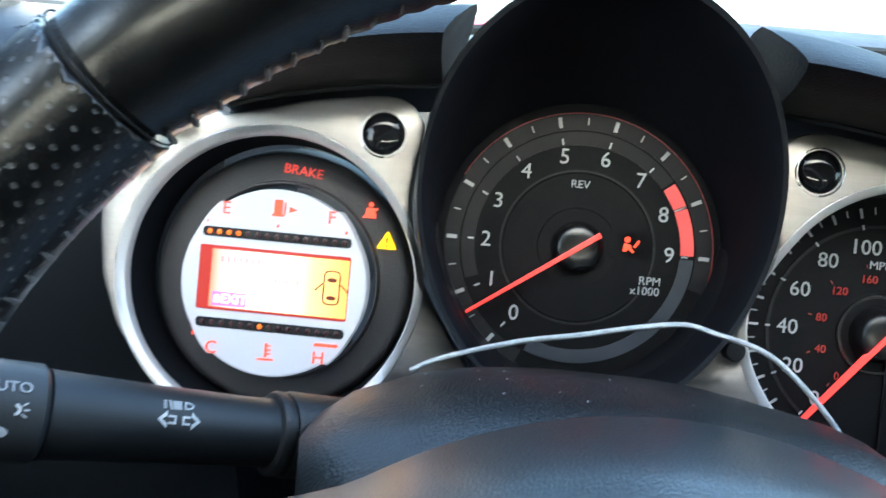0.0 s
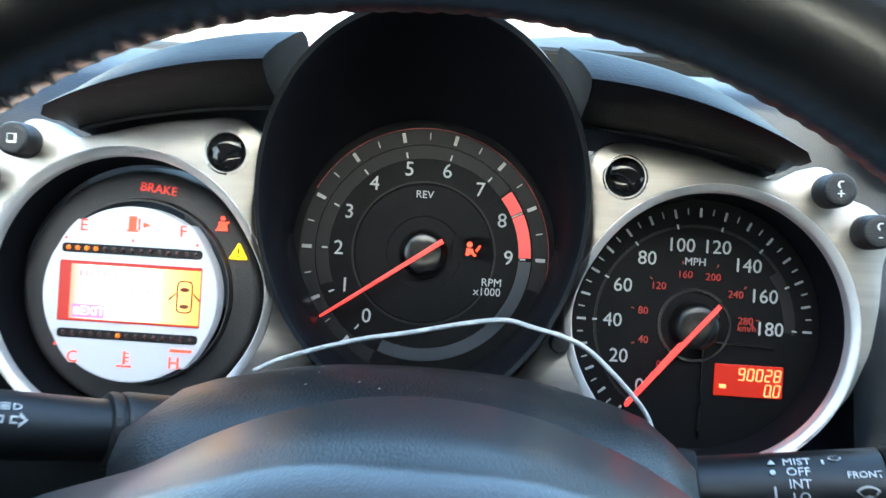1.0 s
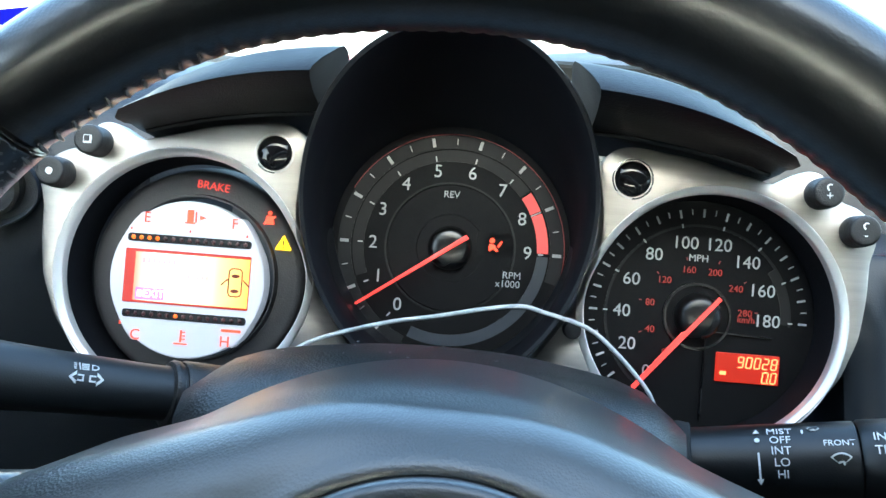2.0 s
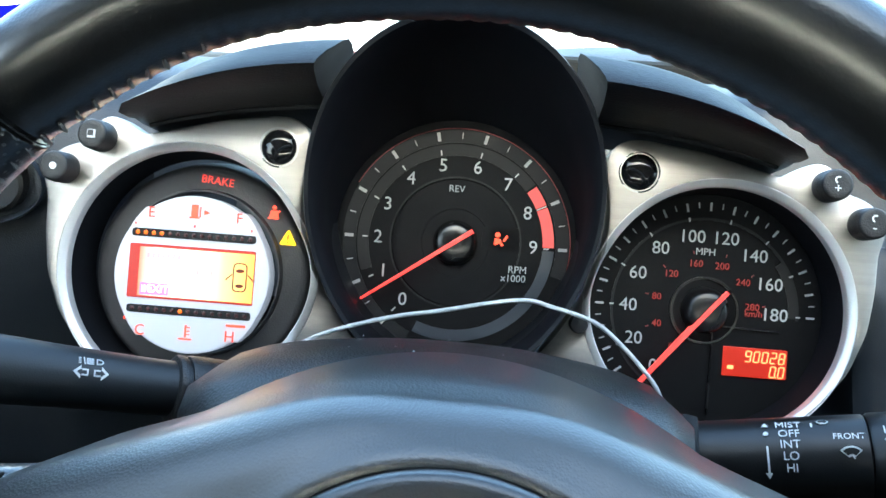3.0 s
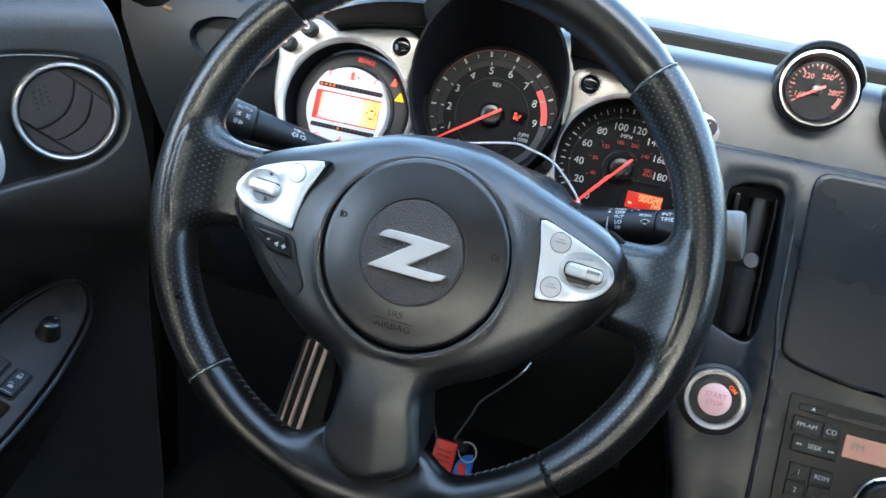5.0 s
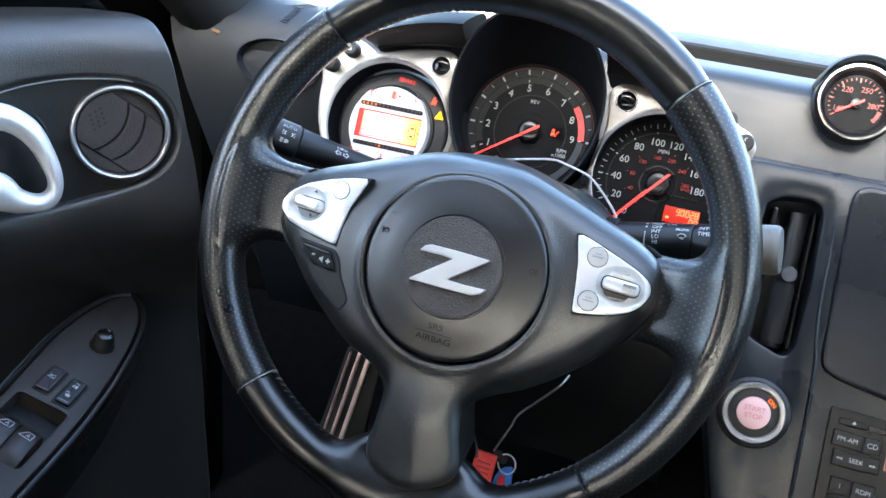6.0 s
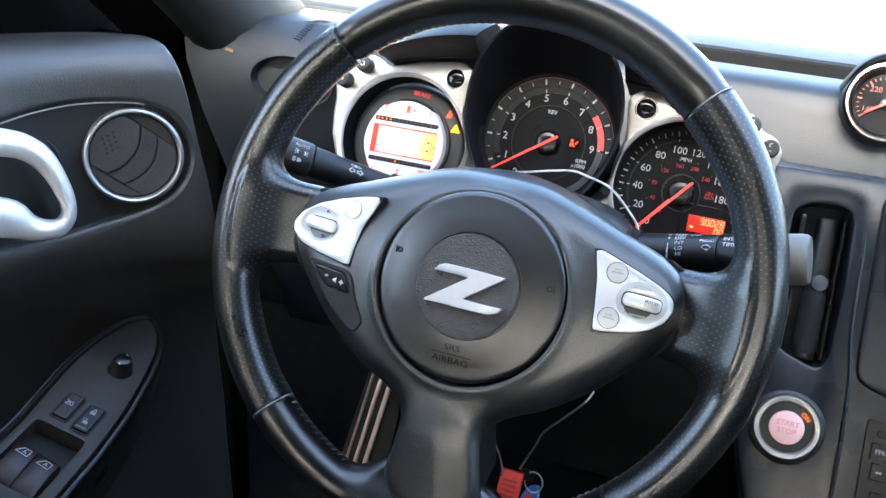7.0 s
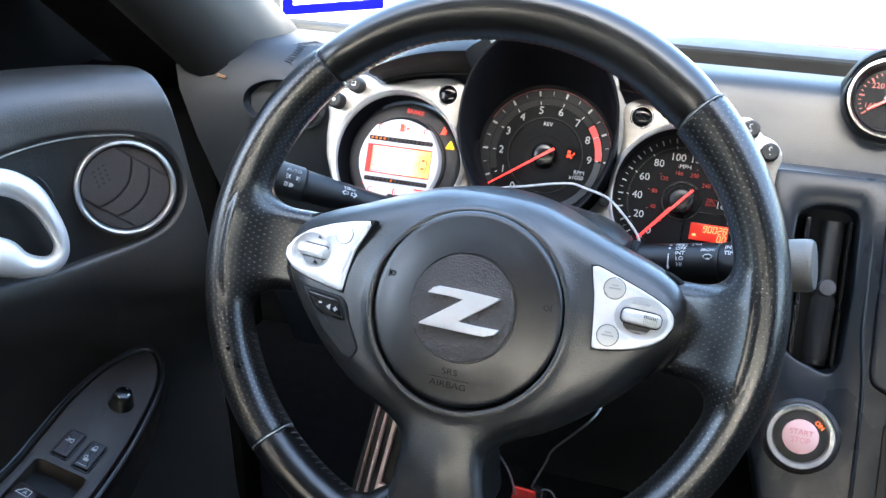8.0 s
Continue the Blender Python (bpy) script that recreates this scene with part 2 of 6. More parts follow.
def lathe(profile, n=64, cx=0.0, cy=0.0, cap0=False, cap1=False, bm=None):
    """profile: (radius, height) from first to last ring, round the local z axis."""
    return rings([circle(r, z, n, cx, cy) for r, z in profile], True, cap0, cap1, bm)


def inset(outline, d):
    """The outline moved inwards by d (counter-clockwise outlines)."""
    out, n = [], len(outline)
    for i in range(n):
        a, p, b = Vector(outline[i - 1]), Vector(outline[i]), Vector(outline[(i + 1) % n])
        e0, e1 = (p - a).normalized(), (b - p).normalized()
        m = Vector((-(e0.y + e1.y), e0.x + e1.x))
        m = m.normalized() if m.length > 1e-6 else Vector((-e0.y, e0.x))
        k = max(m.dot(Vector((-e0.y, e0.x))), 0.45)
        out.append(tuple(p + m * (d / k)))
    return out


def area2(outline):
    return sum(a[0] * b[1] - b[0] * a[1] for a, b in zip(outline, outline[1:] + outline[:1]))


def soft_outline(outline, radius, steps=5):
    """Rounds the corners of a polygon."""
    out, n = [], len(outline)
    for i in range(n):
        a, p, b = Vector(outline[i - 1]), Vector(outline[i]), Vector(outline[(i + 1) % n])
        r = min(radius, (a - p).length * 0.45, (b - p).length * 0.45)
        s, e = p + (a - p).normalized() * r, p + (b - p).normalized() * r
        for k in range(steps + 1):
            t = k / steps
            out.append(tuple(s * (1 - t) ** 2 + p * (2 * t * (1 - t)) + e * t * t))
    return out


def slab(outline, z0, z1, bevel=0.0006, bm=None):
    """A flat piece with rounded upper edges."""
    pts = list(outline) if area2(list(outline)) > 0 else list(outline)[::-1]
    c = bevel
    levels = [(z0, 0), (z1 - c, 0), (z1 - 0.3 * c, 0.3 * c), (z1, c), (z1, c * 1.5)]
    loops = []
    for z, d in levels:
        o = inset(pts, d) if d else pts
        loops.append([(x, y, z) for x, y in o])
    return rings(loops, True, True, True, bm)


def box_outline(cx, cy, w, h, r=0.001, turn=0.0):
    o = soft_outline([(-w / 2, -h / 2), (w / 2, -h / 2), (w / 2, h / 2), (-w / 2, h / 2)], r, 4)
    c, s = math.cos(radians(turn)), math.sin(radians(turn))
    return [(cx + x * c - y * s, cy + x * s + y * c) for x, y in o]


def smooth_path(points, steps=8):
    """A smooth curve through the points (Catmull-Rom)."""
    P = [Vector(p) for p in points]
    P = [P[0] * 2 - P[1]] + P + [P[-1] * 2 - P[-2]]
    out = []
    for i in range(1, len(P) - 2):
        a, b, c, d = P[i - 1:i + 3]
        for k in range(steps):
            t = k / steps
            out.append(0.5 * (2 * b + (c - a) * t + (2 * a - 5 * b + 4 * c - d) * t * t + (3 * b - a - 3 * c + d) * t ** 3))
    out.append(P[-2])
    return out


def closed_curve(points, steps=6):
    """A smooth closed outline through 2D points."""
    n, out = len(points), []
    P = [Vector(p) for p in points]
    for i in range(n):
        a, b, c, d = P[i - 1], P[i], P[(i + 1) % n], P[(i + 2) % n]
        for k in range(steps):
            t = k / steps
            out.append(tuple(0.5 * (2 * b + (c - a) * t + (2 * a - 5 * b + 4 * c - d) * t * t + (3 * b - a - 3 * c + d) * t ** 3)))
    return out


def tube(points, radius, n=8, bm=None, close_ends=True):
    """A round rod along a path; radius is a number or one for each point."""
    bm = bm or bmesh.new()
    P = [Vector(p) for p in points]
    rad = radius if isinstance(radius, (list, tuple)) else [radius] * len(P)
    up, loops = None, []
    for i, p in enumerate(P):
        d = (P[min(i + 1, len(P) - 1)] - P[max(i - 1, 0)]).normalized()
        if up is None:
            up = d.orthogonal().normalized()
        up = (up - d * up.dot(d)).normalized()
        side = d.cross(up)
        loops.append([tuple(p + (up * math.cos(2 * math.pi * k / n) + side * math.sin(2 * math.pi * k / n)) * rad[i]) for k in range(n)])
    return rings(loops, True, close_ends, close_ends, bm)


def sector(r0, r1, a0, a1, z, cx=0.0, cy=0.0, thick=0.0003, steps=None):
    """A piece of a flat ring, angles in degrees."""
    n = steps or max(2, int(abs(a1 - a0) / 3))
    loops = []
    for i in range(n + 1):
        a = radians(a0 + (a1 - a0) * i / n)
        c, s = math.cos(a), math.sin(a)
        loops.append([(cx + r * c, cy + r * s, h) for r, h in ((r0, z), (r0, z + thick), (r1, z + thick), (r1, z))])
    return rings(loops, True, True, True)


def tick_mark(r0, r1, width, angle, z, cx=0.0, cy=0.0):
    c, s = math.cos(radians(angle)), math.sin(radians(angle))
    o = [(r0, -width / 2), (r1, -width / 2), (r1, width / 2), (r0, width / 2)]
    return slab([(cx + x * c - y * s, cy + x * s + y * c) for x, y in o], z, z + 0.0003, 0.0001)


def skin_of(field, lo, hi, step):
    """Quads over the zero surface of a field, its points drawn on to the surface."""
    axes = [np.arange(a, b + step, step) for a, b in zip(lo, hi)]
    X, Y, Z = np.meshgrid(*axes, indexing="ij")
    S = field(X, Y, Z) < 0
    count = np.zeros([k - 1 for k in S.shape], int)
    for i in (0, 1):
        for j in (0, 1):
            for k in (0, 1):
                count += S[i:S.shape[0] - 1 + i, j:S.shape[1] - 1 + j, k:S.shape[2] - 1 + k]
    active = (count > 0) & (count < 8)
    idx = -np.ones(active.shape, int)
    idx[active] = np.arange(active.sum())
    P = np.stack([G[:-1, :-1, :-1][active] + step / 2 for G in (X, Y, Z)], 1)
    e = 1e-4
    for _ in range(7):
        f = field(*P.T)
        g = np.stack([(field(*(P + d).T) - field(*(P - d).T)) / (2 * e) for d in np.eye(3) * e], 1)
        move = g * (f / np.maximum((g * g).sum(1), 0.05))[:, None]
        P -= np.clip(move, -step * 0.5, step * 0.5)
    quads = []
    for a, b, cells in (
            (S[:-1, 1:-1, 1:-1], S[1:, 1:-1, 1:-1], (idx[:, :-1, :-1], idx[:, 1:, :-1], idx[:, 1:, 1:], idx[:, :-1, 1:])),
            (S[1:-1, :-1, 1:-1], S[1:-1, 1:, 1:-1], (idx[:-1, :, :-1], idx[:-1, :, 1:], idx[1:, :, 1:], idx[1:, :, :-1])),
            (S[1:-1, 1:-1, :-1], S[1:-1, 1:-1, 1:], (idx[:-1, :-1, :], idx[1:, :-1, :], idx[1:, 1:, :], idx[:-1, 1:, :]))):
        for m, order in ((a & ~b, (0, 1, 2, 3)), (b & ~a, (3, 2, 1, 0))):
            quads.append(np.stack([cells[k][m] for k in order], 1))
    return P, np.concatenate(quads), g / np.linalg.norm(g, axis=1)[:, None]


def skin_part(name, points, quads, normals, material, parent, label="", uv=None):
    me = bpy.data.meshes.new(name)
    me.from_pydata(points.tolist(), [], quads.tolist())
    if uv is not None:
        layer = me.uv_layers.new(name="UVMap")
        layer.data.foreach_set("uv", uv[quads.ravel()].ravel())
    me.materials.append(material)
    me.polygons.foreach_set("use_smooth", [True] * len(me.polygons))
    me.normals_split_custom_set_from_vertices(normals.tolist())
    ob = new(name, me)
    ob.parent = parent
    if label:
        ob["label"] = label
    return ob


letters = {}


def writing(name, text, size, material, parent, at, label="", bold=0.0, align="CENTER", wide=1.0):
    """A line of raised print in the built-in font, centred at the pose at."""
    key = (text, size, material.name, bold, align, wide)
    if key not in letters:
        cu = bpy.data.curves.new(name, "FONT")
        cu.body, cu.size, cu.extrude, cu.offset = text, size, 0.00012, bold
        cu.align_x, cu.align_y, cu.resolution_u = align, "CENTER", 3
        tmp = bpy.data.objects.new("tmp", cu)
        scene.collection.objects.link(tmp)
        me = bpy.data.meshes.new_from_object(tmp.evaluated_get(bpy.context.evaluated_depsgraph_get()))
        bpy.data.objects.remove(tmp)
        me.transform(Matrix.Diagonal((wide, 1, 1, 1)))
        me.materials.clear()
        me.materials.append(material)
        letters[key] = me
    ob = new(name, letters[key])
    ob.parent = parent
    ob.matrix_basis = at
    if label:
        ob["label"] = label
    return ob


def xyz(x, y, z, turn=0.0):
    return pose(x, y, z, 0, 0, turn)


def solid_along(sections, bm=None):
    """A solid through like sections, closed at both ends."""
    return rings(sections, True, True, True, bm)

# ---- frames of the larger groups ----
CLUSTER = pose(0, 0.275, 0.765, 66)
WHEEL = pose(0.0083, 0.0262, 0.7613, 64.4, 0, -1.76)
STACK = pose(0.28, 0.214, 0.712, 62)
PODS = pose(0.28, 0.43, 0.80, 65)
DOOR = pose(-0.29, 0.085, 0.76, 80, 0, 44)
ARM = pose(-0.2854, 0.036, 0.597, 20, 0, 90)


# ---- outside ----
def build_outside():
    bm = bmesh.new()
    bmesh.ops.create_grid(bm, x_segments=40, y_segments=40, size=400)
    tagged(part("ground", bm, concrete), "pale sunlit concrete ground round the car", "ground", kind="structure")
    # bonnet: slopes away from the windscreen's foot
    secs = []
    for y, z in ((0.82, 0.70), (0.95, 0.748), (1.05, 0.740), (1.4, 0.65), (1.8, 0.50), (2.1, 0.34)):
        secs.append([(x, y - 0.08 * (x - 0.36) ** 2, z - 0.05 * ((x - 0.36) / 0.75) ** 2) for x in [(-0.45 + 0.09 * i) for i in range(19)]])
    bm = rings(secs, False)
    bmesh.ops.solidify(bm, geom=bm.faces[:], thickness=0.01)
    tagged(part("car_bonnet", bm, body_red), "glossy red car bonnet beyond the windscreen", "bonnet")
    # cowl strip with wiper tray
    bm = solid_along([[(x, 0.645, 0.775 - d), (x, 0.66, 0.786 - d), (x, 0.72, 0.7905 - d), (x, 0.80, 0.772 - d), (x, 0.80, 0.70), (x, 0.645, 0.70)] for x, d in ((-0.40, 0.08), (-0.10, 0.034), (0.02, 0.010), (0.12, 0.0), (0.36, 0.0), (0.7, 0.0), (1.1, 0.0))])
    tagged(part("windscreen_cowl", bm, cowl_grey), "blue-grey plastic cowl strip below the windscreen", "cowl", kind="structure")


build_outside()


# ---- cabin shell ----
def slab_box(name, x0, x1, y0, y1, z0, z1, material, label, category):
    bm = bmesh.new()
    bmesh.ops.create_cube(bm, size=1)
    for v in bm.verts:
        v.co = Vector(((x0 + x1) / 2 + v.co.x * (x1 - x0), (y0 + y1) / 2 + v.co.y * (y1 - y0), (z0 + z1) / 2 + v.co.z * (z1 - z0)))
    bmesh.ops.bevel(bm, geom=bm.edges[:], offset=0.006, segments=2, affect="EDGES", profile=0.5)
    return tagged(part(name, bm, material), label, category, kind="structure")


def build_shell():
    slab_box("floor", -0.62, 1.36, -1.5, 0.95, 0.14, 0.18, carpet, "black carpeted car floor", "floor")
    slab_box("wall_front", -0.62, 1.36, 0.80, 0.84, 0.18, 0.74, black_matte, "dark bulkhead behind the dashboard", "bulkhead")
    slab_box("wall_left", -0.66, -0.62, -1.5, 0.95, 0.14, 0.80, black_soft, "dark outer skin of the driver's door", "body side")
    # unseen far side, back and roof, sized to hold sun and sky light back
    slab_box("wall_right", 1.36, 1.40, -1.5, 0.80, 0.14, 0.91, black_soft, "dark far side of the cabin", "body side")
    slab_box("wall_back", -0.62, 1.36, -1.54, -1.5, 0.14, 1.17, black_soft, "dark rear bulkhead of the cabin", "bulkhead")
    slab_box("ceiling", -0.50, 1.22, -1.50, -0.14, 1.24, 1.28, cloth_roof, "dark fabric roof lining", "roof")
    # unseen panels added on both sides to cut daylight from behind
    slab_box("daylight_block_left", -0.62, -0.50, -1.5, -0.56, 0.80, 1.26, cloth_roof, "unseen dark panel added to block daylight beside the seat", "quarter panel")
    slab_box("daylight_block_right", 1.22, 1.36, -1.5, -0.50, 0.84, 1.26, cloth_roof, "unseen dark panel added to block daylight on the far side", "quarter panel")
    # added black sheet: keeps the gap between door and dashboard dark
    slab_box("gap_closure", -0.62, -0.352, 0.30, 0.34, 0.18, 0.795, frit_black, "black sheet added to keep the gap beside the dashboard dark", "kick panel")
    # pillars and roof rails
    def post(name, a, b, r, material, label):
        bm = tube(smooth_path([a, tuple((Vector(a) + Vector(b)) / 2 + Vector((0, 0, 0.015))), b], 5), r, 14)
        return tagged(part(name, bm, material), label, "pillar", kind="structure")
    post("pillar_rear_left", (-0.58, -1.45, 0.90), (-0.48, -1.15, 1.25), 0.05, cloth_roof, "dark rear roof pillar")
    post("pillar_rear_right", (1.30, -1.45, 0.90), (1.20, -1.15, 1.25), 0.05, cloth_roof, "dark rear roof pillar")
    post("pillar_right", (1.20, 0.62, 0.80), (1.16, -0.14, 1.25), 0.04, pillar_skin, "grey windscreen pillar on the far side")
    post("roof_rail_left", (-0.48, -0.14, 1.24), (-0.49, -1.25, 1.24), 0.03, cloth_roof, "dark roof rail above the door")
    post("roof_rail_right", (1.19, -0.14, 1.24), (1.21, -1.25, 1.24), 0.03, cloth_roof, "dark roof rail above the far door")


build_shell()


def build_seat(x):
    """A bucket seat behind the camera: cushion, backrest and headrest."""
    s = thing("car_seat", pose(x, -0.62, 0.18), "black leather bucket seat", "car seat", "seats")
    def pad(name, cx, cy, cz, w, d, h, tilt):
        secs = []
        for k, f in ((-0.5, 0.86), (-0.36, 1.0), (0.36, 1.0), (0.5, 0.84)):
            secs.append([(px * f, py * f, k * h) for px, py in box_outline(0, 0, w, d, min(w, d) * 0.3)])
        return part(name, solid_along(secs), seat_cloth, s, at=pose(cx, cy, cz, tilt))
    pad("seat_cushion", 0, 0, 0.12, 0.50, 0.52, 0.16, 4)
    pad("backrest", 0, -0.42, 0.45, 0.48, 0.16, 0.62, 18)
    pad("headrest", 0, -0.56, 0.83, 0.24, 0.10, 0.17, 14)


for seat_x in (0.0, 0.74):
    build_seat(seat_x)


# ---- dashboard ----
def profile_solid(name, stations, material, label, category, parent=None, kind=""):
    """stations: x and a (y, z) outline with as many points each."""
    bm = solid_along([[(x, y, z) for y, z in o] for x, o in stations])
    ob = part(name, bm, material, parent, label)
    if not parent:
        tagged(ob, label, category, kind=kind)
    return ob


dashboard = thing("dashboard", pose(0, 0, 0), "dark grey grained dashboard with a soft padded top", "dashboard")


def build_dashboard():
    # upper pad to the right of the cluster: face, rounded crest and top falling towards the windscreen
    crest = [(0.372, 0.675), (0.392, 0.718), (0.4290, 0.7900), (0.4345, 0.7990), (0.4400, 0.8035), (0.4480, 0.8060), (0.4600, 0.8068), (0.5000, 0.8045), (0.5200, 0.7960), (0.60, 0.770), (0.62, 0.70), (0.56, 0.66)]
    profile_solid("upper_pad", [(-0.15, crest), (0.16, crest), (0.30, crest), (0.70, crest), (1.30, [(y + 0.05, z - 0.01) for y, z in crest])], dash_skin, "", "", dashboard)
    # lip under the glass
    lip = [(0.600, 0.750), (0.600, 0.7950), (0.603, 0.7970), (0.640, 0.7930), (0.645, 0.750)]
    profile_solid("windscreen_lip", [(-0.34, [(y, z - 0.06) for y, z in lip]), (-0.10, [(y, z - 0.012) for y, z in lip]), (0.0, lip), (0.3, lip), (1.30, lip)], frit_black, "matt black lip along the windscreen's foot", "", dashboard)
    # end of the dashboard next to the door
    left = [(0.300, 0.50), (0.275, 0.56), (0.262, 0.66), (0.262, 0.74), (0.268, 0.785), (0.282, 0.812), (0.310, 0.828), (0.40, 0.822), (0.60, 0.776), (0.62, 0.60), (0.5, 0.50)]
    def slant(z):
        return -0.325 - 0.42 * (z - 0.683)
    ends = [[(slant(z) + dx, y + dy, z - dz) for y, z in left] for dx, dy, dz in ((-0.001, 0.030, 0.006), (0.001, 0.008, 0.002), (0.006, 0.0, 0.0))]
    part("left_pad", solid_along(ends + [[(x, y, z) for y, z in left] for x in (-0.27, -0.22, -0.15)]), dash_skin, dashboard)
    # knee panel under the column
    knee = [(0.30, 0.40), (0.255, 0.50), (0.245, 0.58), (0.255, 0.64), (0.30, 0.69), (0.42, 0.69), (0.45, 0.40)]
    profile_solid("knee_panel", [(-0.10, knee), (0.0, knee), (0.19, knee)], black_soft, "black plastic knee panel", "", dashboard)
    # shelf behind the centre stack
    bm = solid_along([[(x, 0.262, 0.781), (x, 0.30, 0.770), (x, 0.40, 0.742), (x, 0.40, 0.70), (x, 0.262, 0.70)] for x in (0.19, 0.4, 0.7, 1.3)])
    part("shelf", bm, dash_skin, dashboard)
    # passenger side below the crest
    low = [(0.33, 0.45), (0.30, 0.60), (0.30, 0.70), (0.36, 0.72), (0.45, 0.70), (0.50, 0.45)]
    profile_solid("passenger_panel", [(0.62, low), (1.0, low), (1.30, low)], dash_skin, "", "", dashboard)
    # oval side vent: dark bowl with a rim
    bm = rings([circle(0.0430, -0.002, 56, ry=0.0240), circle(0.0428, 0.0003, 56, ry=0.0238), circle(0.0420, 0.0003, 56, ry=0.0232), circle(0.0412, -0.0015, 56, ry=0.0226), circle(0.0390, -0.010, 56, ry=0.0205)], True, False, True)
    vent = part("side_vent", bm, dash_skin, dashboard, "oval dark side vent", pose(-0.2450, 0.2600, 0.7830, 84, 0, 0))
    part("vent_tube", rings([circle(0.0200, -0.013, 40, 0.012, 0, 0.0170), circle(0.0200, -0.002, 40, 0.012, 0, 0.0170), circle(0.0180, -0.001, 40, 0.012, 0, 0.0152), circle(0.0175, -0.013, 40, 0.012, 0, 0.0148)]), black_soft, vent, "inner rim of the side vent")
    # defroster grille slats by the pillar
    bm = slab(box_outline(0, 0, 0.016, 0.0009, 0.0003), 0, 0.0007, 0.0003)
    first = part("grille_slat", bm, dash_skin, dashboard, "", pose(-0.256, 0.290, 0.8166, 28, 0, -25))
    for i in range(1, 17):
        y = 0.290 + 0.0028 * i
        z = 0.812 + (y - 0.282) / 0.028 * 0.016 if y < 0.310 else 0.828 - (y - 0.310) / 0.09 * 0.006
        again(first, pose(-0.256 + 0.0008 * i, y, z - 0.0002, 28 if y < 0.31 else -4, 0, -25))
    # orange tab at the pillar joint
    part("orange_tab", slab(box_outline(0, 0, 0.009, 0.0032, 0.001), 0, 0.002, 0.0005), orange_tab, dashboard, "small orange tab at the joint", pose(-0.3160, 0.2722, 0.8000, 55, 12))


build_dashboard()


# ---- windscreen pillar, glass and sticker ----
def build_pillar():
    p = thing("a_pillar", pose(0, 0, 0), "grey windscreen pillar with a black inner trim", "pillar", kind="structure")
    a, b = Vector((-0.318, 0.385, 0.772)), Vector((-0.500, -0.13, 1.25))
    secs = []
    for k in range(9):
        t = k / 8
        c = a.lerp(b, t) + Vector((0, 0, 0.03 * math.sin(math.pi * t)))
        w = 0.060 - 0.014 * t
        secs.append([(c.x - 0.009 + w * math.cos(q) * 0.85, c.y + w * math.sin(q) * 1.2, c.z + 0.02 * math.sin(q)) for q in [2 * math.pi * i / 20 for i in range(20)]])
    part("trim", solid_along(secs), pillar_skin, p)
    secs = []
    for k in range(9):
        t = k / 8
        c = a.lerp(b, t) + Vector((-0.082, -0.060, 0.03 * math.sin(math.pi * t) + 0.004))
        secs.append([(c.x + 0.05 * math.cos(q), c.y + 0.035 * math.sin(q), c.z) for q in [2 * math.pi * i / 16 for i in range(16)]])
    part("door_seal", solid_along(secs), frit_black, p, "black rubber door seal")


build_pillar()


def build_sail():
    # plain black panel added to fill the space left of the pillar
    bm = slab([(-0.10, 0.0), (0.42, 0.0), (0.40, 0.03), (0.16, 0.15), (0.02, 0.22), (-0.10, 0.22)], -0.01, 0.01, 0.003)
    s = tagged(part("plain_black_panel", bm, frit_black, None, "", pose(-0.50, 0.0, 0.79, 90, 0, 90)), "plain black panel added beside the pillar, beyond the door", "sail panel", kind="structure")


build_sail()


def build_sticker():
    s = thing("windscreen_sticker", pose(-0.2935, 0.47, 0.830, 66, -8, 0), "white registration sticker with a blue border on the windscreen", "sticker")
    part("border", slab(box_outline(0, 0.037, 0.127, 0.076, 0.003), 0, 0.0006, 0.0002), sticker_blue, s, "blue border")
    part("paper", slab(box_outline(0, 0.040, 0.098, 0.060, 0.001), 0.0007, 0.0010, 0.0001), paper_white, s, "white paper field")
    first = part("print_bar", slab(box_outline(0, 0, 0.012, 0.004, 0.0005), 0.0011, 0.0013, 0.00005), grey_print, s, "grey bar of print", xyz(-0.024, 0.012, 0))
    for i in range(1, 4):
        again(first, xyz(-0.024 + 0.017 * i, 0.012, 0))


build_sticker()


# ---- instrument cluster ----
def plate_outline(side):
    """Outer edge of one trim plate, seen from the driver, side -1 or 1."""
    right = [(0.0690, 0.0110), (0.0678, 0.0250), (0.0656, 0.0340), (0.0662, 0.0400), (0.0700, 0.0452), (0.0757, 0.0480), (0.083, 0.0482), (0.1093, 0.0445), (0.1430, 0.0356),
             (0.1490, 0.0390), (0.1559, 0.0430), (0.1630, 0.0425), (0.1680, 0.0370), (0.1713, 0.0305), (0.1790, 0.0285), (0.1849, 0.0245), (0.1890, 0.0165),
             (0.1885, 0.0110), (0.1865, 0.0050), (0.1862, -0.0120), (0.1840, -0.0295), (0.1770, -0.0480), (0.1660, -0.0625), (0.1500, -0.0780),
             (0.1250, -0.0880), (0.0950, -0.0880), (0.0700, -0.0800), (0.0500, -0.0700), (0.0400, -0.0560), (0.0500, -0.0430), (0.0570, -0.0325), (0.0625, -0.0230), (0.0665, -0.0100)]
    return right if side > 0 else [(-x, y) for x, y in right]


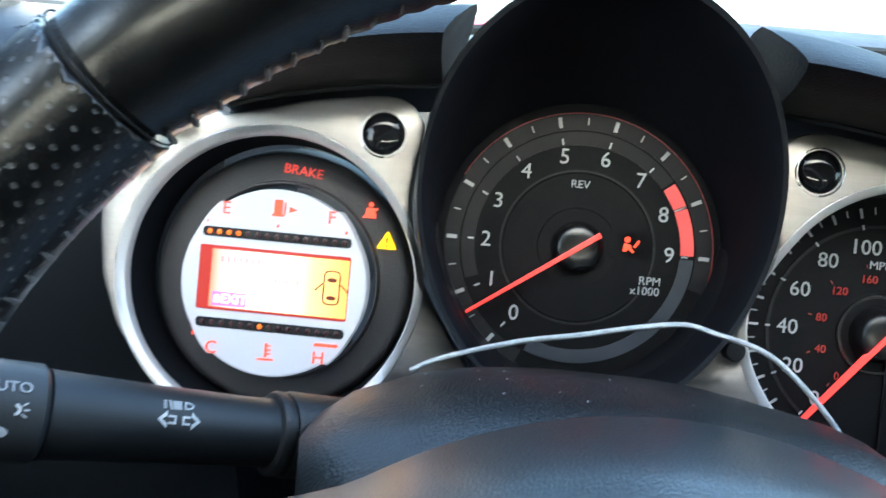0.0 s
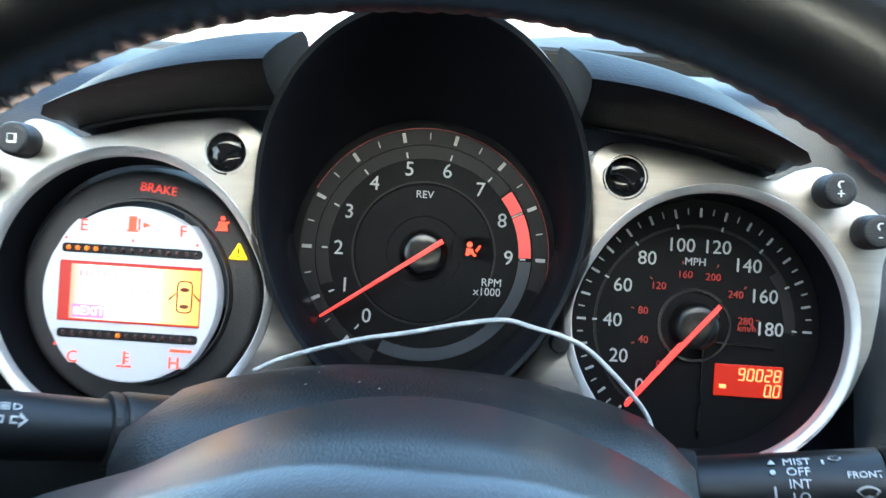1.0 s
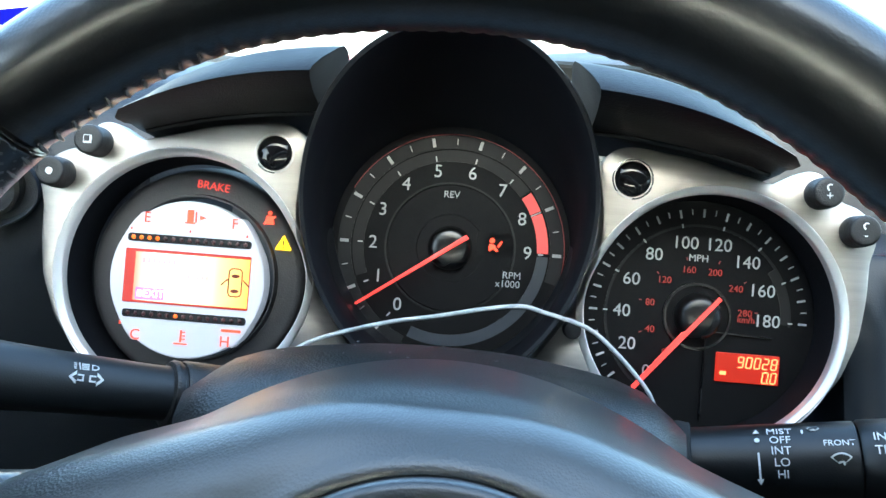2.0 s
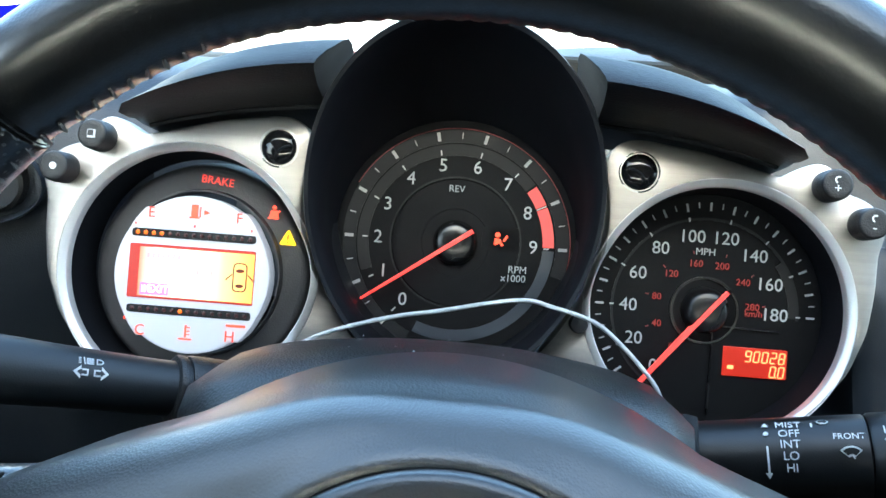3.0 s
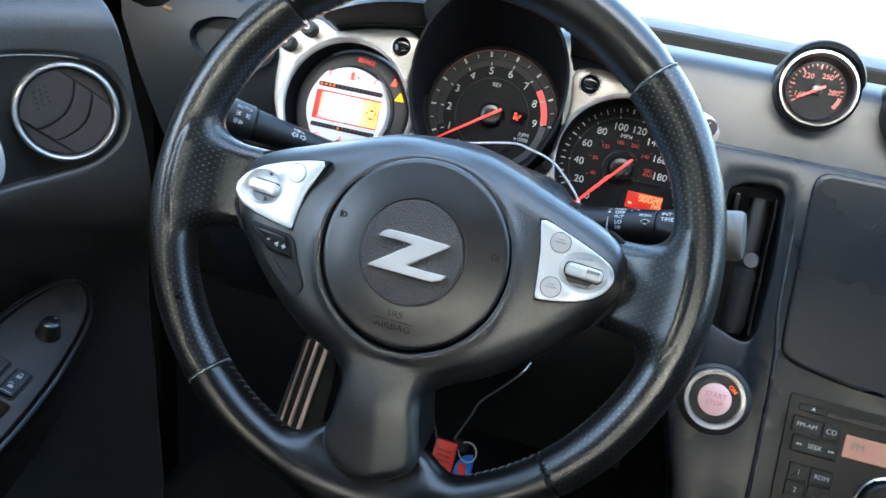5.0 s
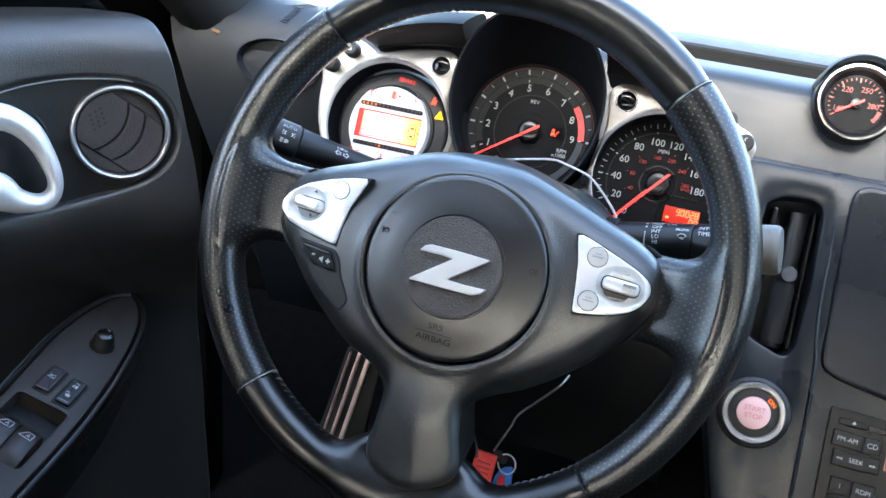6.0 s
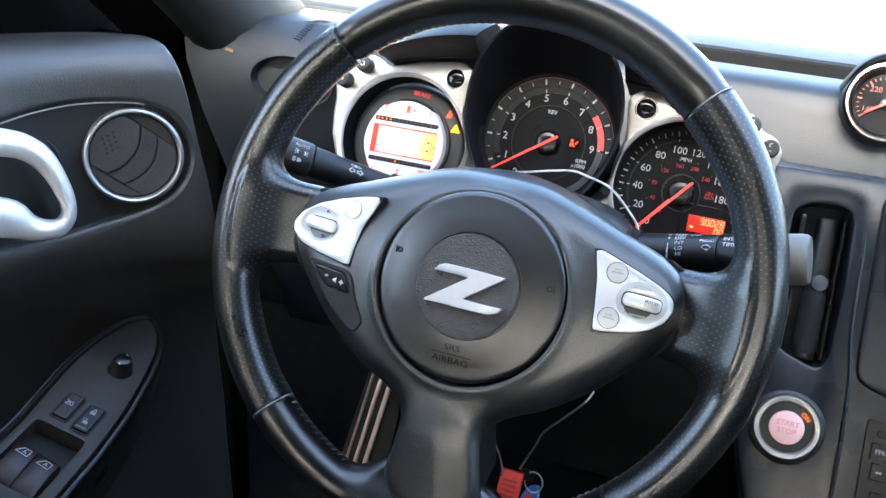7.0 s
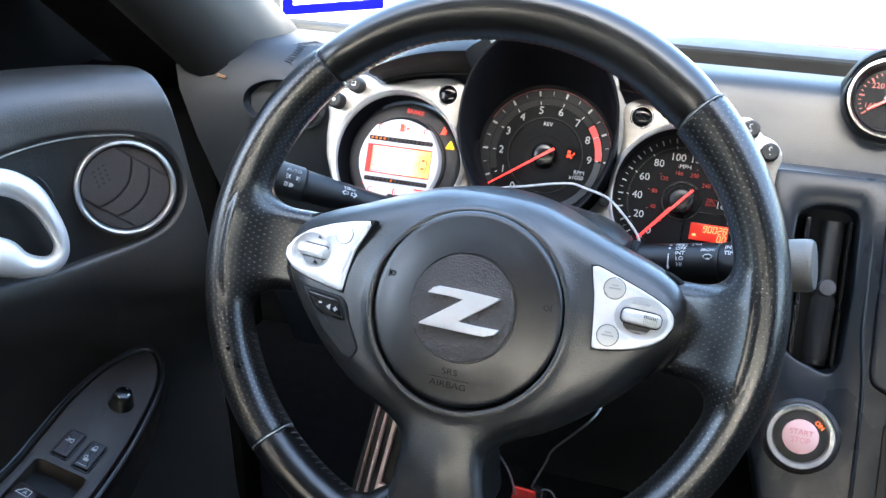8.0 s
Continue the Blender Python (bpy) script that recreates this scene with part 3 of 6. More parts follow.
def cast_out(outline, cx, cy, a, least=0.0):
    """The point where a ray from (cx, cy) at angle a first leaves the outline."""
    dx, dy, best = math.cos(a), math.sin(a), None
    for p, q in zip(outline, outline[1:] + outline[:1]):
        ex, ey = q[0] - p[0], q[1] - p[1]
        den = dx * ey - dy * ex
        if abs(den) < 1e-12:
            continue
        t = ((p[0] - cx) * ey - (p[1] - cy) * ex) / den
        s = ((p[0] - cx) * dy - (p[1] - cy) * dx) / den
        if t > 0 and -1e-9 <= s <= 1 + 1e-9 and (best is None or t < best):
            best = t
    t = max(best or least, least)
    return (cx + dx * t, cy + dy * t)


def build_trim(side):
    label = "brushed silver trim plate round the speedometer" if side > 0 else "brushed silver trim plate round the trip display"
    p = thing("gauge_trim_plate", CLUSTER, label, "trim plate", "gauge trim plates")
    cx, cy, R = 0.1205 * side, -0.0250, 0.0552
    dense = soft_outline(plate_outline(side), 0.004, 3)
    # resample the outline by angle round the bore
    n = 240
    outer = []
    for i in range(n):
        a = -math.pi + 2 * math.pi * i / n
        outer.append(cast_out(dense, cx, cy, a, R + 0.0022))
    bore = [(cx + R * math.cos(-math.pi + 2 * math.pi * i / n), cy + R * math.sin(-math.pi + 2 * math.pi * i / n)) for i in range(n)]
    def grow(d):
        return [(cx + (R + d) * math.cos(-math.pi + 2 * math.pi * i / n), cy + (R + d) * math.sin(-math.pi + 2 * math.pi * i / n)) for i in range(n)]
    z = 0.046
    def ramp(v):
        v = min(1.0, max(0.0, v))
        return v * v * (3 - 2 * v)
    def dip(x, y):
        return 0.019 * ramp((0.080 - x * side) / 0.022) * ramp((0.012 - y) / 0.036)
    def drop(o, dz=0.0):
        return [(x, y, z + dz - dip(x, y)) for x, y in o]
    ins = inset(outer, 0.0012)
    bm = rings([drop(outer, -0.014), drop(outer, -0.0015), drop(inset(outer, 0.0004), -0.0004), drop(ins), drop(grow(0.0036)), drop(grow(0.0034), -0.002)])
    part("plate", bm, silver, p)
    part("polished_edge", rings([drop(grow(0.0034), -0.003), drop(grow(0.0035), -0.0001), drop(grow(0.0032), 0.0001), drop(grow(0.0004), -0.0014), drop(bore, -0.0022), drop(bore, -0.007)]), polished, p, "bright polished edge of the bore")
    # deep black tube behind the bore
    depth = -0.004 if side > 0 else 0.016
    bm = rings([drop(grow(0.0001), -0.0062), drop(grow(-0.0002), -0.012), [(x, y, depth) for x, y in grow(-0.0012)]])
    part("bore_wall", bm, hood_lining, p, "black wall of the round bore")
    # smoked lens in its seat
    sx, sy = 0.0808 * side, 0.0338
    part("lens_seat", lathe([(0.0092, z - 0.001), (0.0092, z + 0.0003), (0.0086, z + 0.0005), (0.0082, z - 0.0005)], 40, sx, sy), chrome, p, "thin bright ring")
    part("lens", lathe([(0.0083, z - 0.0004), (0.0078, z + 0.0004), (0.0062, z + 0.0013), (0.0036, z + 0.0020), (0.0008, z + 0.0022)], 40, sx, sy, False, True), glass_dark, p, "glossy smoked black lens")
    # two push knobs on the lug
    for k, (kx, ky, kz) in enumerate(((0.1625, 0.0330, 0.0), (0.1788, 0.0176, 0.0))):
        prof = [(0.0070, z - 0.004), (0.0070, z + 0.0060), (0.0067, z + 0.0064), (0.0067, z + 0.0104), (0.0062, z + 0.0112), (0.0056, z + 0.0115), (0.0040, z + 0.0114)]
        knob = part("knob", lathe(prof, 36, kx * side, ky, False, True), black_soft, p, "black round push knob")
        if side < 0:
            if k == 0:
                b2 = slab(box_outline(kx * side, ky, 0.0038, 0.0038, 0.0004), z + 0.0113, z + 0.0117, 0.0001)
                part("symbol", slab(box_outline(kx * side - 0.0003, ky + 0.0003, 0.0026, 0.0026, 0.0002), z + 0.0116, z + 0.0118, 0.0001), black_soft, knob)
            else:
                b2 = lathe([(0.0016, z + 0.0113), (0.0016, z + 0.0117)], 20, kx * side, ky, False, True)
            part("symbol", b2, white_print, knob, "white printed symbol")
        else:
            writing("symbol", "+" if k == 0 else "-", 0.0056, white_print, knob, xyz(kx, ky - 0.0018, z + 0.0117), "white printed symbol")
            part("symbol", sector(0.0010, 0.0016, 60, 250, z + 0.0114, kx + 0.0002, ky + 0.0020), white_print, knob, "white printed lamp symbol")


for trim_side in (-1, 1):
    build_trim(trim_side)
peg = thing("stop_peg", CLUSTER, "small black rubber peg on the silver trim", "peg")
part("peg", lathe([(0.0042, 0.020), (0.0042, 0.033), (0.0036, 0.0345), (0.001, 0.035)], 24, 0.0605, -0.0361, False, True), black_matte, peg)


def build_tachometer():
    g = thing("tachometer", CLUSTER, "large round black tachometer with white digits and a red needle", "gauge", "gauges")
    cx, cy = 0.0, -0.0022
    ang = lambda k: 231.4 - 25.71 * k
    # hooded bezel: an oval lip, higher and nearer at the top
    def oval(ru, rv, z0, lift, vc=0.011, n=96):
        out = []
        for i in range(n):
            a = 2 * math.pi * i / n
            egg = 1.0 + (-0.088 + 0.070 * math.sin(a)) * min(1.0, max(0.0, (ru - 0.0600) / 0.0060))
            x, y = ru * egg * math.cos(a), vc + rv * math.sin(a) * (1.05 if ru > 0.064 and a < math.pi else 1.0)
            out.append((x, y, z0 + lift * (math.sin(a) * 0.5 + 0.5) ** 1.4))
        return out
    loops = [oval(0.0640, 0.0690, -0.004, 0.0), oval(0.0680, 0.0735, 0.020, 0.01), oval(0.0718, 0.0780, 0.042, 0.028), oval(0.0722, 0.0786, 0.0445, 0.030),
             oval(0.0716, 0.0778, 0.0462, 0.030), oval(0.0698, 0.0758, 0.0455, 0.030), oval(0.0676, 0.0740, 0.0430, 0.029), oval(0.0655, 0.0700, 0.026, 0.018, 0.009), oval(0.0625, 0.0645, 0.010, 0.006, 0.004), oval(0.0600, 0.0602, 0.002, 0.0, -0.0015)]
    part("bezel", rings(loops[:6]), hood_black, g, "black oval hood with a satin lip")
    part("hood_lining", rings(loops[5:]), hood_lining, g, "dull black inside of the hood")
    part("face", lathe([(0.062, -0.006), (0.062, 0.0), (0.030, 0.0002), (0.001, 0.0002)], 96, cx, cy, True, True), dial_black, g)
    part("rim_line", sector(0.0569, 0.0573, -75, 152, 0.0004, cx, cy), red_print, g, "thin red line round the dial")
    part("scale_ring", sector(0.0500, 0.0566, ang(9.6), ang(-0.6), 0.0003, cx, cy), dial_grey, g, "dark grey outer scale ring")
    part("inner_band", sector(0.0435, 0.0492, ang(7.45), ang(1.2), 0.0004, cx, cy), dial_grey, g, "dark grey inner band")
    part("red_zone", sector(0.0435, 0.0490, ang(8.0) + 0.8, ang(7.5), 0.0006, cx, cy), red_band, g, "red warning band")
    part("red_zone", sector(0.0435, 0.0490, ang(9.0) + 0.8, ang(8.0) - 0.8, 0.0006, cx, cy), red_band, g, "red warning band")
    part("lower_band", sector(0.0435, 0.0492, -112, ang(9.0) - 1.2, 0.0004, cx, cy), dial_blue, g, "blue-grey lower band")
    part("inner_ring", lathe([(0.0322, 0.0003), (0.0322, 0.0010), (0.0330, 0.0010), (0.0330, 0.0003)], 90, cx, cy), black_matte, g)
    part("inner_disc", lathe([(0.0318, 0.0002), (0.0314, 0.0006), (0.0170, 0.0006), (0.0166, 0.0002)], 90, cx, cy), dial_black, g)
    for k in range(10):
        a = ang(k)
        part("tick", tick_mark(0.0512, 0.0556, 0.0016, a, 0.0007, cx, cy), grey_print, g)
        if k not in (8,):
            part("inner_tick", tick_mark(0.0440, 0.0466, 0.0007, a, 0.0007, cx, cy), dial_print, g)
        else:
            part("inner_tick", tick_mark(0.0436, 0.0488, 0.0006, a, 0.0007, cx, cy), grey_print, g)
        if k < 9:
            part("half_tick", tick_mark(0.0520, 0.0550, 0.0005, ang(k + 0.5), 0.0007, cx, cy), grey_print, g)
        writing("digit", str(k), 0.0092, dial_print, g, xyz(cx + 0.0388 * math.cos(radians(a)), cy + 0.0388 * math.sin(radians(a)), 0.0009), "white digit %d" % k)
    writing("print", "REV", 0.0048, dial_print, g, xyz(-0.001, 0.0245, 0.0009), "white letters REV")
    writing("print", "RPM", 0.0050, dial_print, g, xyz(0.0318, -0.0138, 0.0009), "white letters RPM")
    writing("print", "x1000", 0.0050, dial_print, g, xyz(0.0300, -0.0181, 0.0009), "white print x1000")
    # needle and hub
    a = radians(215)
    d, s = Vector((math.cos(a), math.sin(a))), Vector((-math.sin(a), math.cos(a)))
    def at(r, w):
        return (cx + d.x * r + s.x * w, cy + d.y * r + s.y * w)
    part("needle_hub", lathe([(0.0112, 0.0006), (0.0108, 0.0030), (0.0096, 0.0056), (0.0078, 0.0067), (0.0030, 0.0069)], 48, cx, cy, False, True), black_gloss, g, "black needle hub")
    part("needle", slab([at(-0.0105, -0.0011), at(0.054, -0.0006), at(0.0545, 0.0), at(0.054, 0.0006), at(-0.0105, 0.0011)], 0.0072, 0.0084, 0.0004), needle_red, g, "glowing red needle")
    # airbag lamp
    w = part("lamp_window", slab(box_outline(0.0225, 0.0010, 0.019, 0.0118, 0.002), 0.0003, 0.0006, 0.0001), dial_black, g, "dark warning lamp window")
    bm = lathe([(0.0017, 0.0008), (0.0017, 0.0011)], 20, 0.0205, 0.0036, False, True)
    slab([(0.0188, 0.0014), (0.0225, 0.0008), (0.0232, -0.0012), (0.0250, -0.0030), (0.0236, -0.0036), (0.0215, -0.0018), (0.0195, -0.0034), (0.0184, -0.0028)], 0.0008, 0.0011, 0.0001, bm)
    slab([(0.0240, 0.0000), (0.0262, 0.0036), (0.0274, 0.0030), (0.0252, -0.0008)], 0.0008, 0.0011, 0.0001, bm)
    for q in bm.verts:
        q.co.x, q.co.y = 0.0222 + (q.co.x - 0.0222) * 0.76, 0.0004 + q.co.y * 0.76
    part("airbag_lamp", bm, lamp_red, w, "lit red airbag warning symbol")


build_tachometer()


def build_speedometer():
    g = thing("speedometer", CLUSTER @ Matrix.Translation((0.0003, -0.0002, 0.0082)) @ Matrix.Scale(0.981, 4), "round black speedometer with white digits, red needle and odometer", "gauge", "gauges")
    cx, cy, z = 0.1222, -0.0262, 0.009
    ang = lambda mph: 231.4 - 1.2857 * mph
    part("face", lathe([(0.0560, z - 0.005), (0.0560, z), (0.020, z + 0.0002), (0.001, z + 0.0002)], 96, cx, cy, True, True), dial_black, g)
    part("scale_ring", sector(0.0434, 0.0446, ang(182), ang(-4), z + 0.0003, cx, cy), dial_grey, g, "dark grey ring")
    part("side_band", sector(0.0398, 0.0440, ang(181), ang(152), z + 0.0003, cx, cy), dial_grey, g, "grey band")
    part("hub_ring", lathe([(0.0150, z + 0.0003), (0.0150, z + 0.0014), (0.0162, z + 0.0014), (0.0162, z + 0.0003)], 60, cx, cy), black_gloss, g)
    part("needle_hub", lathe([(0.0112, z), (0.0108, z + 0.005), (0.0096, z + 0.0082), (0.0078, z + 0.0094), (0.0030, z + 0.0096)], 48, cx, cy, False, True), black_gloss, g, "black needle hub")
    for m in range(0, 181, 5):
        a = ang(m)
        major = m % 10 == 0
        part("tick", tick_mark(0.0480 if major else 0.0492, 0.0520, 0.0010 if major else 0.0005, a, z + 0.0006, cx, cy), dial_print if major else grey_print, g)
        if m % 20 == 0:
            part("inner_tick", tick_mark(0.0432, 0.0452, 0.0007, a, z + 0.0008, cx, cy), dial_print, g)
            r = 0.0362 if m < 100 or m > 120 else 0.0358
            r -= 0.0030 if m in (160, 180) else 0.001 if m == 140 else 0
            writing("digit", str(m), 0.0086, dial_print, g, xyz(cx + r * math.cos(radians(a)), cy + r * math.sin(radians(a)), z + 0.0009), "white digits %d" % m)
    for k, v in enumerate((0, 40, 80, 120, 160, 200, 240, 280)):
        a = 231.4 - 0.7985 * v
        rr = 0.0235 if v in (0, 40, 80, 120) else 0.0228
        writing("kilometre_digit", str(v), 0.0046, lamp_dim_red, g, xyz(cx + rr * math.cos(radians(a)), cy + rr * math.sin(radians(a)), z + 0.0009), "dim red digits %d" % v)
        part("kilometre_tick", tick_mark(0.0275, 0.0290, 0.0005, a, z + 0.0006, cx, cy), red_print, g)
    writing("print", "MPH", 0.0048, dial_print, g, xyz(0.1210, 0.0018, z + 0.0009), "white letters MPH")
    writing("print", "km/h", 0.0042, lamp_dim_red, g, xyz(0.1455, -0.0262, z + 0.0009), "dim red letters km/h")
    a = radians(229.8)
    d, s = Vector((math.cos(a), math.sin(a))), Vector((-math.sin(a), math.cos(a)))
    def at(r, w):
        return (cx + d.x * r + s.x * w, cy + d.y * r + s.y * w)
    part("needle", slab([at(-0.0125, -0.0010), at(0.0100, -0.0010), at(0.0115, -0.0019), at(0.0465, -0.0011), at(0.0472, 0.0), at(0.0465, 0.0010), at(-0.0125, 0.0010)], z + 0.0100, z + 0.0112, 0.0004), needle_red, g, "glowing red needle")
    # odometer window
    step = part("window_step", slab([(0.1262, -0.0330), (0.1270, -0.0330), (0.1270, -0.0760), (0.1262, -0.0760)], z, z + 0.0016, 0.0002), black_gloss, g)
    part("window_step", slab([(0.1262, -0.0325), (0.1262, -0.0333), (0.1580, -0.0345), (0.1580, -0.0337)], z, z + 0.0016, 0.0002), black_gloss, g)
    win = part("odometer", slab(box_outline(0.1476, -0.0494, 0.0302, 0.0140, 0.0006), z + 0.0002, z + 0.0012, 0.0002), odo_glow, g, "lit red odometer window")
    for k, text in enumerate(("90028", "0.0")):
        seg_digits(text, 0.1618, -0.0465 - 0.0066 * k, 0.0050, 0.0034, z + 0.0013, win)
    part("display_segment", slab(box_outline(0.1362, -0.0522, 0.0030, 0.0018, 0.0003), z + 0.0012, z + 0.0015, 0.0001), odo_digit, win)


SEGMENTS = {"0": "abcdef", "2": "abged", "8": "abcdefg", "9": "abcdfg"}


def seg_digits(text, right, cy, h, w, z, parent):
    """Seven-segment digits, set from the right."""
    x = right - w / 2
    t = 0.00062
    for ch in reversed(text):
        if ch == ".":
            part("display_segment", slab(box_outline(x + w * 0.42, cy - h / 2, t, t, 0.0001), z, z + 0.0002, 0.00005), odo_digit, parent)
            continue
        bm = bmesh.new()
        sl = 0.12
        spots = {"a": (0, h / 2, 0), "g": (0, 0, 0), "d": (0, -h / 2, 0), "b": (w * 0.36, h / 4, 1), "f": (-w * 0.36, h / 4, 1), "c": (w * 0.36, -h / 4, 1), "e": (-w * 0.36, -h / 4, 1)}
        for s in SEGMENTS[ch]:
            px, py, upright = spots[s]
            ww, hh = (t, h * 0.46) if upright else (w * 0.62, t)
            slab(box_outline(x + px + sl * py, cy + py, ww, hh, 0.0001, -6 if upright else 0), z, z + 0.0002, 0.00005, bm)
        part("display_digit", bm, odo_digit, parent, "lit digit %s" % ch)
        x -= w * 1.16


build_speedometer()


def build_trip_display():
    g = thing("trip_display", CLUSTER, "round white trip display with a lit orange screen and warning lamps", "display", "gauges")
    cx, cy, z = -0.1200, -0.0270, 0.036
    # outer black ring with warning lamps
    part("lamp_ring", lathe([(0.0545, 0.0080), (0.0514, 0.0222), (0.0500, 0.0243), (0.0480, 0.0250), (0.0400, 0.0262), (0.0392, 0.0300), (0.0385, 0.0300), (0.0380, 0.020)], 96, cx + 0.0008, cy + 0.001), ring_grey, g, "black ring with warning lamps")
    # notched white disc
    out = []
    for i in range(240):
        a = 2 * math.pi * i / 240
        deg = math.degrees(a)
        r = 0.0368
        # a small ear beside each letter, square towards the top or the foot of the disc
        for ear, way in ((52, -1), (128, 1), (231, -1), (309, 1)):
            q = (deg - ear) * way
            if 0 <= q < 20:
                r = 0.0368 + 0.0017 * (1 - q / 20)
            elif -3 < q < 0:
                r = 0.0368 + 0.0017 * (1 + q / 3)
        out.append((cx + r * math.cos(a), cy + r * math.sin(a)))
    disc = part("disc", slab(out, z - 0.010, z, 0.0008), face_white, g, "backlit white notched disc")
    # bar slots with small lamps
    for row, (vy, lit) in enumerate(((-0.0088, (0, 1, 2, 3)), (-0.0444, (6,)))):
        part("lamp_slot", slab(box_outline(cx, vy, 0.0588, 0.0038, 0.0016), z, z + 0.0004, 0.0002), black_matte, disc)
        for i in range(15):
            x = cx - 0.0266 + 0.0038 * i
            bm = lathe([(0.00105, z + 0.0004), (0.0009, z + 0.0009), (0.0004, z + 0.0011)], 12, x, vy, False, True)
            part("bar_lamp", bm, lamp_orange if i in lit else lamp_off, disc)
    # screen
    part("screen_frame", slab(box_outline(cx, -0.0267, 0.0596, 0.0252, 0.0008), z, z + 0.0004, 0.0002), screen_edge_red, disc, "red lit border of the screen")
    bm = bmesh.new()
    v = [bm.verts.new(p) for p in ((-0.1448, -0.0382, z + 0.0006), (-0.0905, -0.0382, z + 0.0006), (-0.0905, -0.0155, z + 0.0006), (-0.1448, -0.0155, z + 0.0006))]
    f = bm.faces.new(v)
    uvl = bm.loops.layers.uv.new("UVMap")
    for loop, q in zip(f.loops, ((0, 0), (1, 0), (1, 1), (0, 1))):
        loop[uvl].uv = q
    ext = bmesh.ops.extrude_face_region(bm, geom=[f])
    for e in ext["geom"]:
        if isinstance(e, bmesh.types.BMVert):
            e.co.z -= 0.0003
    scr = part("screen", bm, trip_display, disc, "lit orange and white message screen", smooth=False)
    zz = z + 0.0007
    dim = glowing("screen_ink", (0.2, 0.08, 0.08), 0.125, (1.0, 0.44, 0.42))
    ink = glowing("screen_line", (0.05, 0.01, 0.01), 0.012, (1.0, 0.1, 0.0))
    violet = glowing("screen_violet", (0.14, 0.05, 0.14), 0.120, (0.78, 0.24, 0.62))
    for k in range(7):
        part("message_bar", slab(box_outline(-0.1405 + 0.0024 * k, -0.0192, 0.0013, 0.0024, 0.0002), zz, zz + 0.0001, 0.00003), dim, scr)
    for k in range(5):
        part("message_bar", slab(box_outline(-0.1190 + 0.0022 * k, -0.0258, 0.0010, 0.0022, 0.0002), zz, zz + 0.0001, 0.00003), dim, scr)
    writing("message", "OPEN", 0.0040, dim, scr, xyz(-0.1150, -0.0342, zz), "faint letters OPEN")
    part("exit_field", slab(box_outline(-0.1367, -0.0349, 0.0136, 0.0056, 0.0003), zz, zz + 0.0001, 0.00003), violet, scr, "violet field behind EXIT")
    pale = glowing("screen_pale", (0.5, 0.45, 0.48), 0.20, (1.0, 0.86, 0.90))
    writing("message", "EXIT", 0.0050, pale, scr, xyz(-0.1349, -0.0349, zz + 0.0002), "pale letters EXIT", 0.00008)
    part("message_bar", slab(box_outline(-0.1416, -0.0349, 0.0022, 0.0030, 0.0004), zz + 0.0001, zz + 0.0002, 0.00003), pale, scr, "pale key mark")
    # car symbol with open doors
    bm = bmesh.new()
    x0, y0 = -0.0968, -0.0266
    o = soft_outline([(x0 - 0.0034, y0 - 0.0068), (x0 + 0.0034, y0 - 0.0068), (x0 + 0.0034, y0 + 0.0068), (x0 - 0.0034, y0 + 0.0068)], 0.0025, 4)
    rings([[(x, y, zz) for x, y in o], [(x, y, zz + 0.0002) for x, y in o], [(x, y, zz + 0.0002) for x, y in inset(o, 0.0006)], [(x, y, zz) for x, y in inset(o, 0.0006)]], bm=bm)
    for s in (-1, 1):
        slab([(x0 + s * 0.0036, y0 + 0.0018), (x0 + s * 0.0068, y0 - 0.0012), (x0 + s * 0.0064, y0 - 0.0018), (x0 + s * 0.0036, y0 + 0.0010)], zz, zz + 0.0002, 0.00005, bm)
    for dy in (0.0030, -0.0040):
        rings([circle(0.0020, zz, 16, x0, y0 + dy, 0.0009), circle(0.0020, zz + 0.0002, 16, x0, y0 + dy, 0.0009)], True, True, True, bm)
    part("car_symbol", bm, ink, scr, "dark red car symbol with open doors")
    # printed letters and symbols on the disc
    for text, x, y in (("E", -0.1408, 0.0006), ("F", -0.0992, 0.0004), ("C", -0.1424, -0.0544), ("H", -0.0998, -0.0546)):
        writing("letter", text, 0.0070, lamp_red, disc, xyz(x, y, z + 0.0002), "red letter %s" % text)
    bm = slab(box_outline(-0.1205, 0.0028, 0.0032, 0.0058, 0.0004), z, z + 0.0003, 0.0001)
    slab(box_outline(-0.1205, -0.0004, 0.0048, 0.0008, 0.0002), z, z + 0.0003, 0.0001, bm)
    slab(box_outline(-0.1178, 0.0024, 0.0007, 0.0050, 0.0002), z, z + 0.0003, 0.0001, bm)
    slab([(-0.1160, 0.0034), (-0.1128, 0.0022), (-0.1160, 0.0010)], z, z + 0.0003, 0.0001, bm)
    part("fuel_symbol", bm, lamp_red, disc, "red fuel pump symbol")
    bm = slab(box_outline(-0.1206, -0.0534, 0.0009, 0.0056, 0.0003), z, z + 0.0003, 0.0001)
    for k in range(3):
        slab(box_outline(-0.1194, -0.0516 - 0.0016 * k, 0.0018, 0.0005, 0.0001), z, z + 0.0003, 0.0001, bm)
    slab(box_outline(-0.1206, -0.0570, 0.0064, 0.0007, 0.0002), z, z + 0.0003, 0.0001, bm)
    part("coolant_symbol", bm, lamp_red, disc, "red coolant symbol")
    part("hot_bar", slab(box_outline(-0.0972, -0.0492, 0.0092, 0.0012, 0.0003), z, z + 0.0003, 0.0001), lamp_red, disc, "red bar above H")
    for x in (-0.1480, -0.1200, -0.0930):
        part("mark", slab(box_outline(x, -0.0048 if x != -0.1200 else -0.0045, 0.0008, 0.0012, 0.0002), z, z + 0.0003, 0.0001), lamp_red, disc)
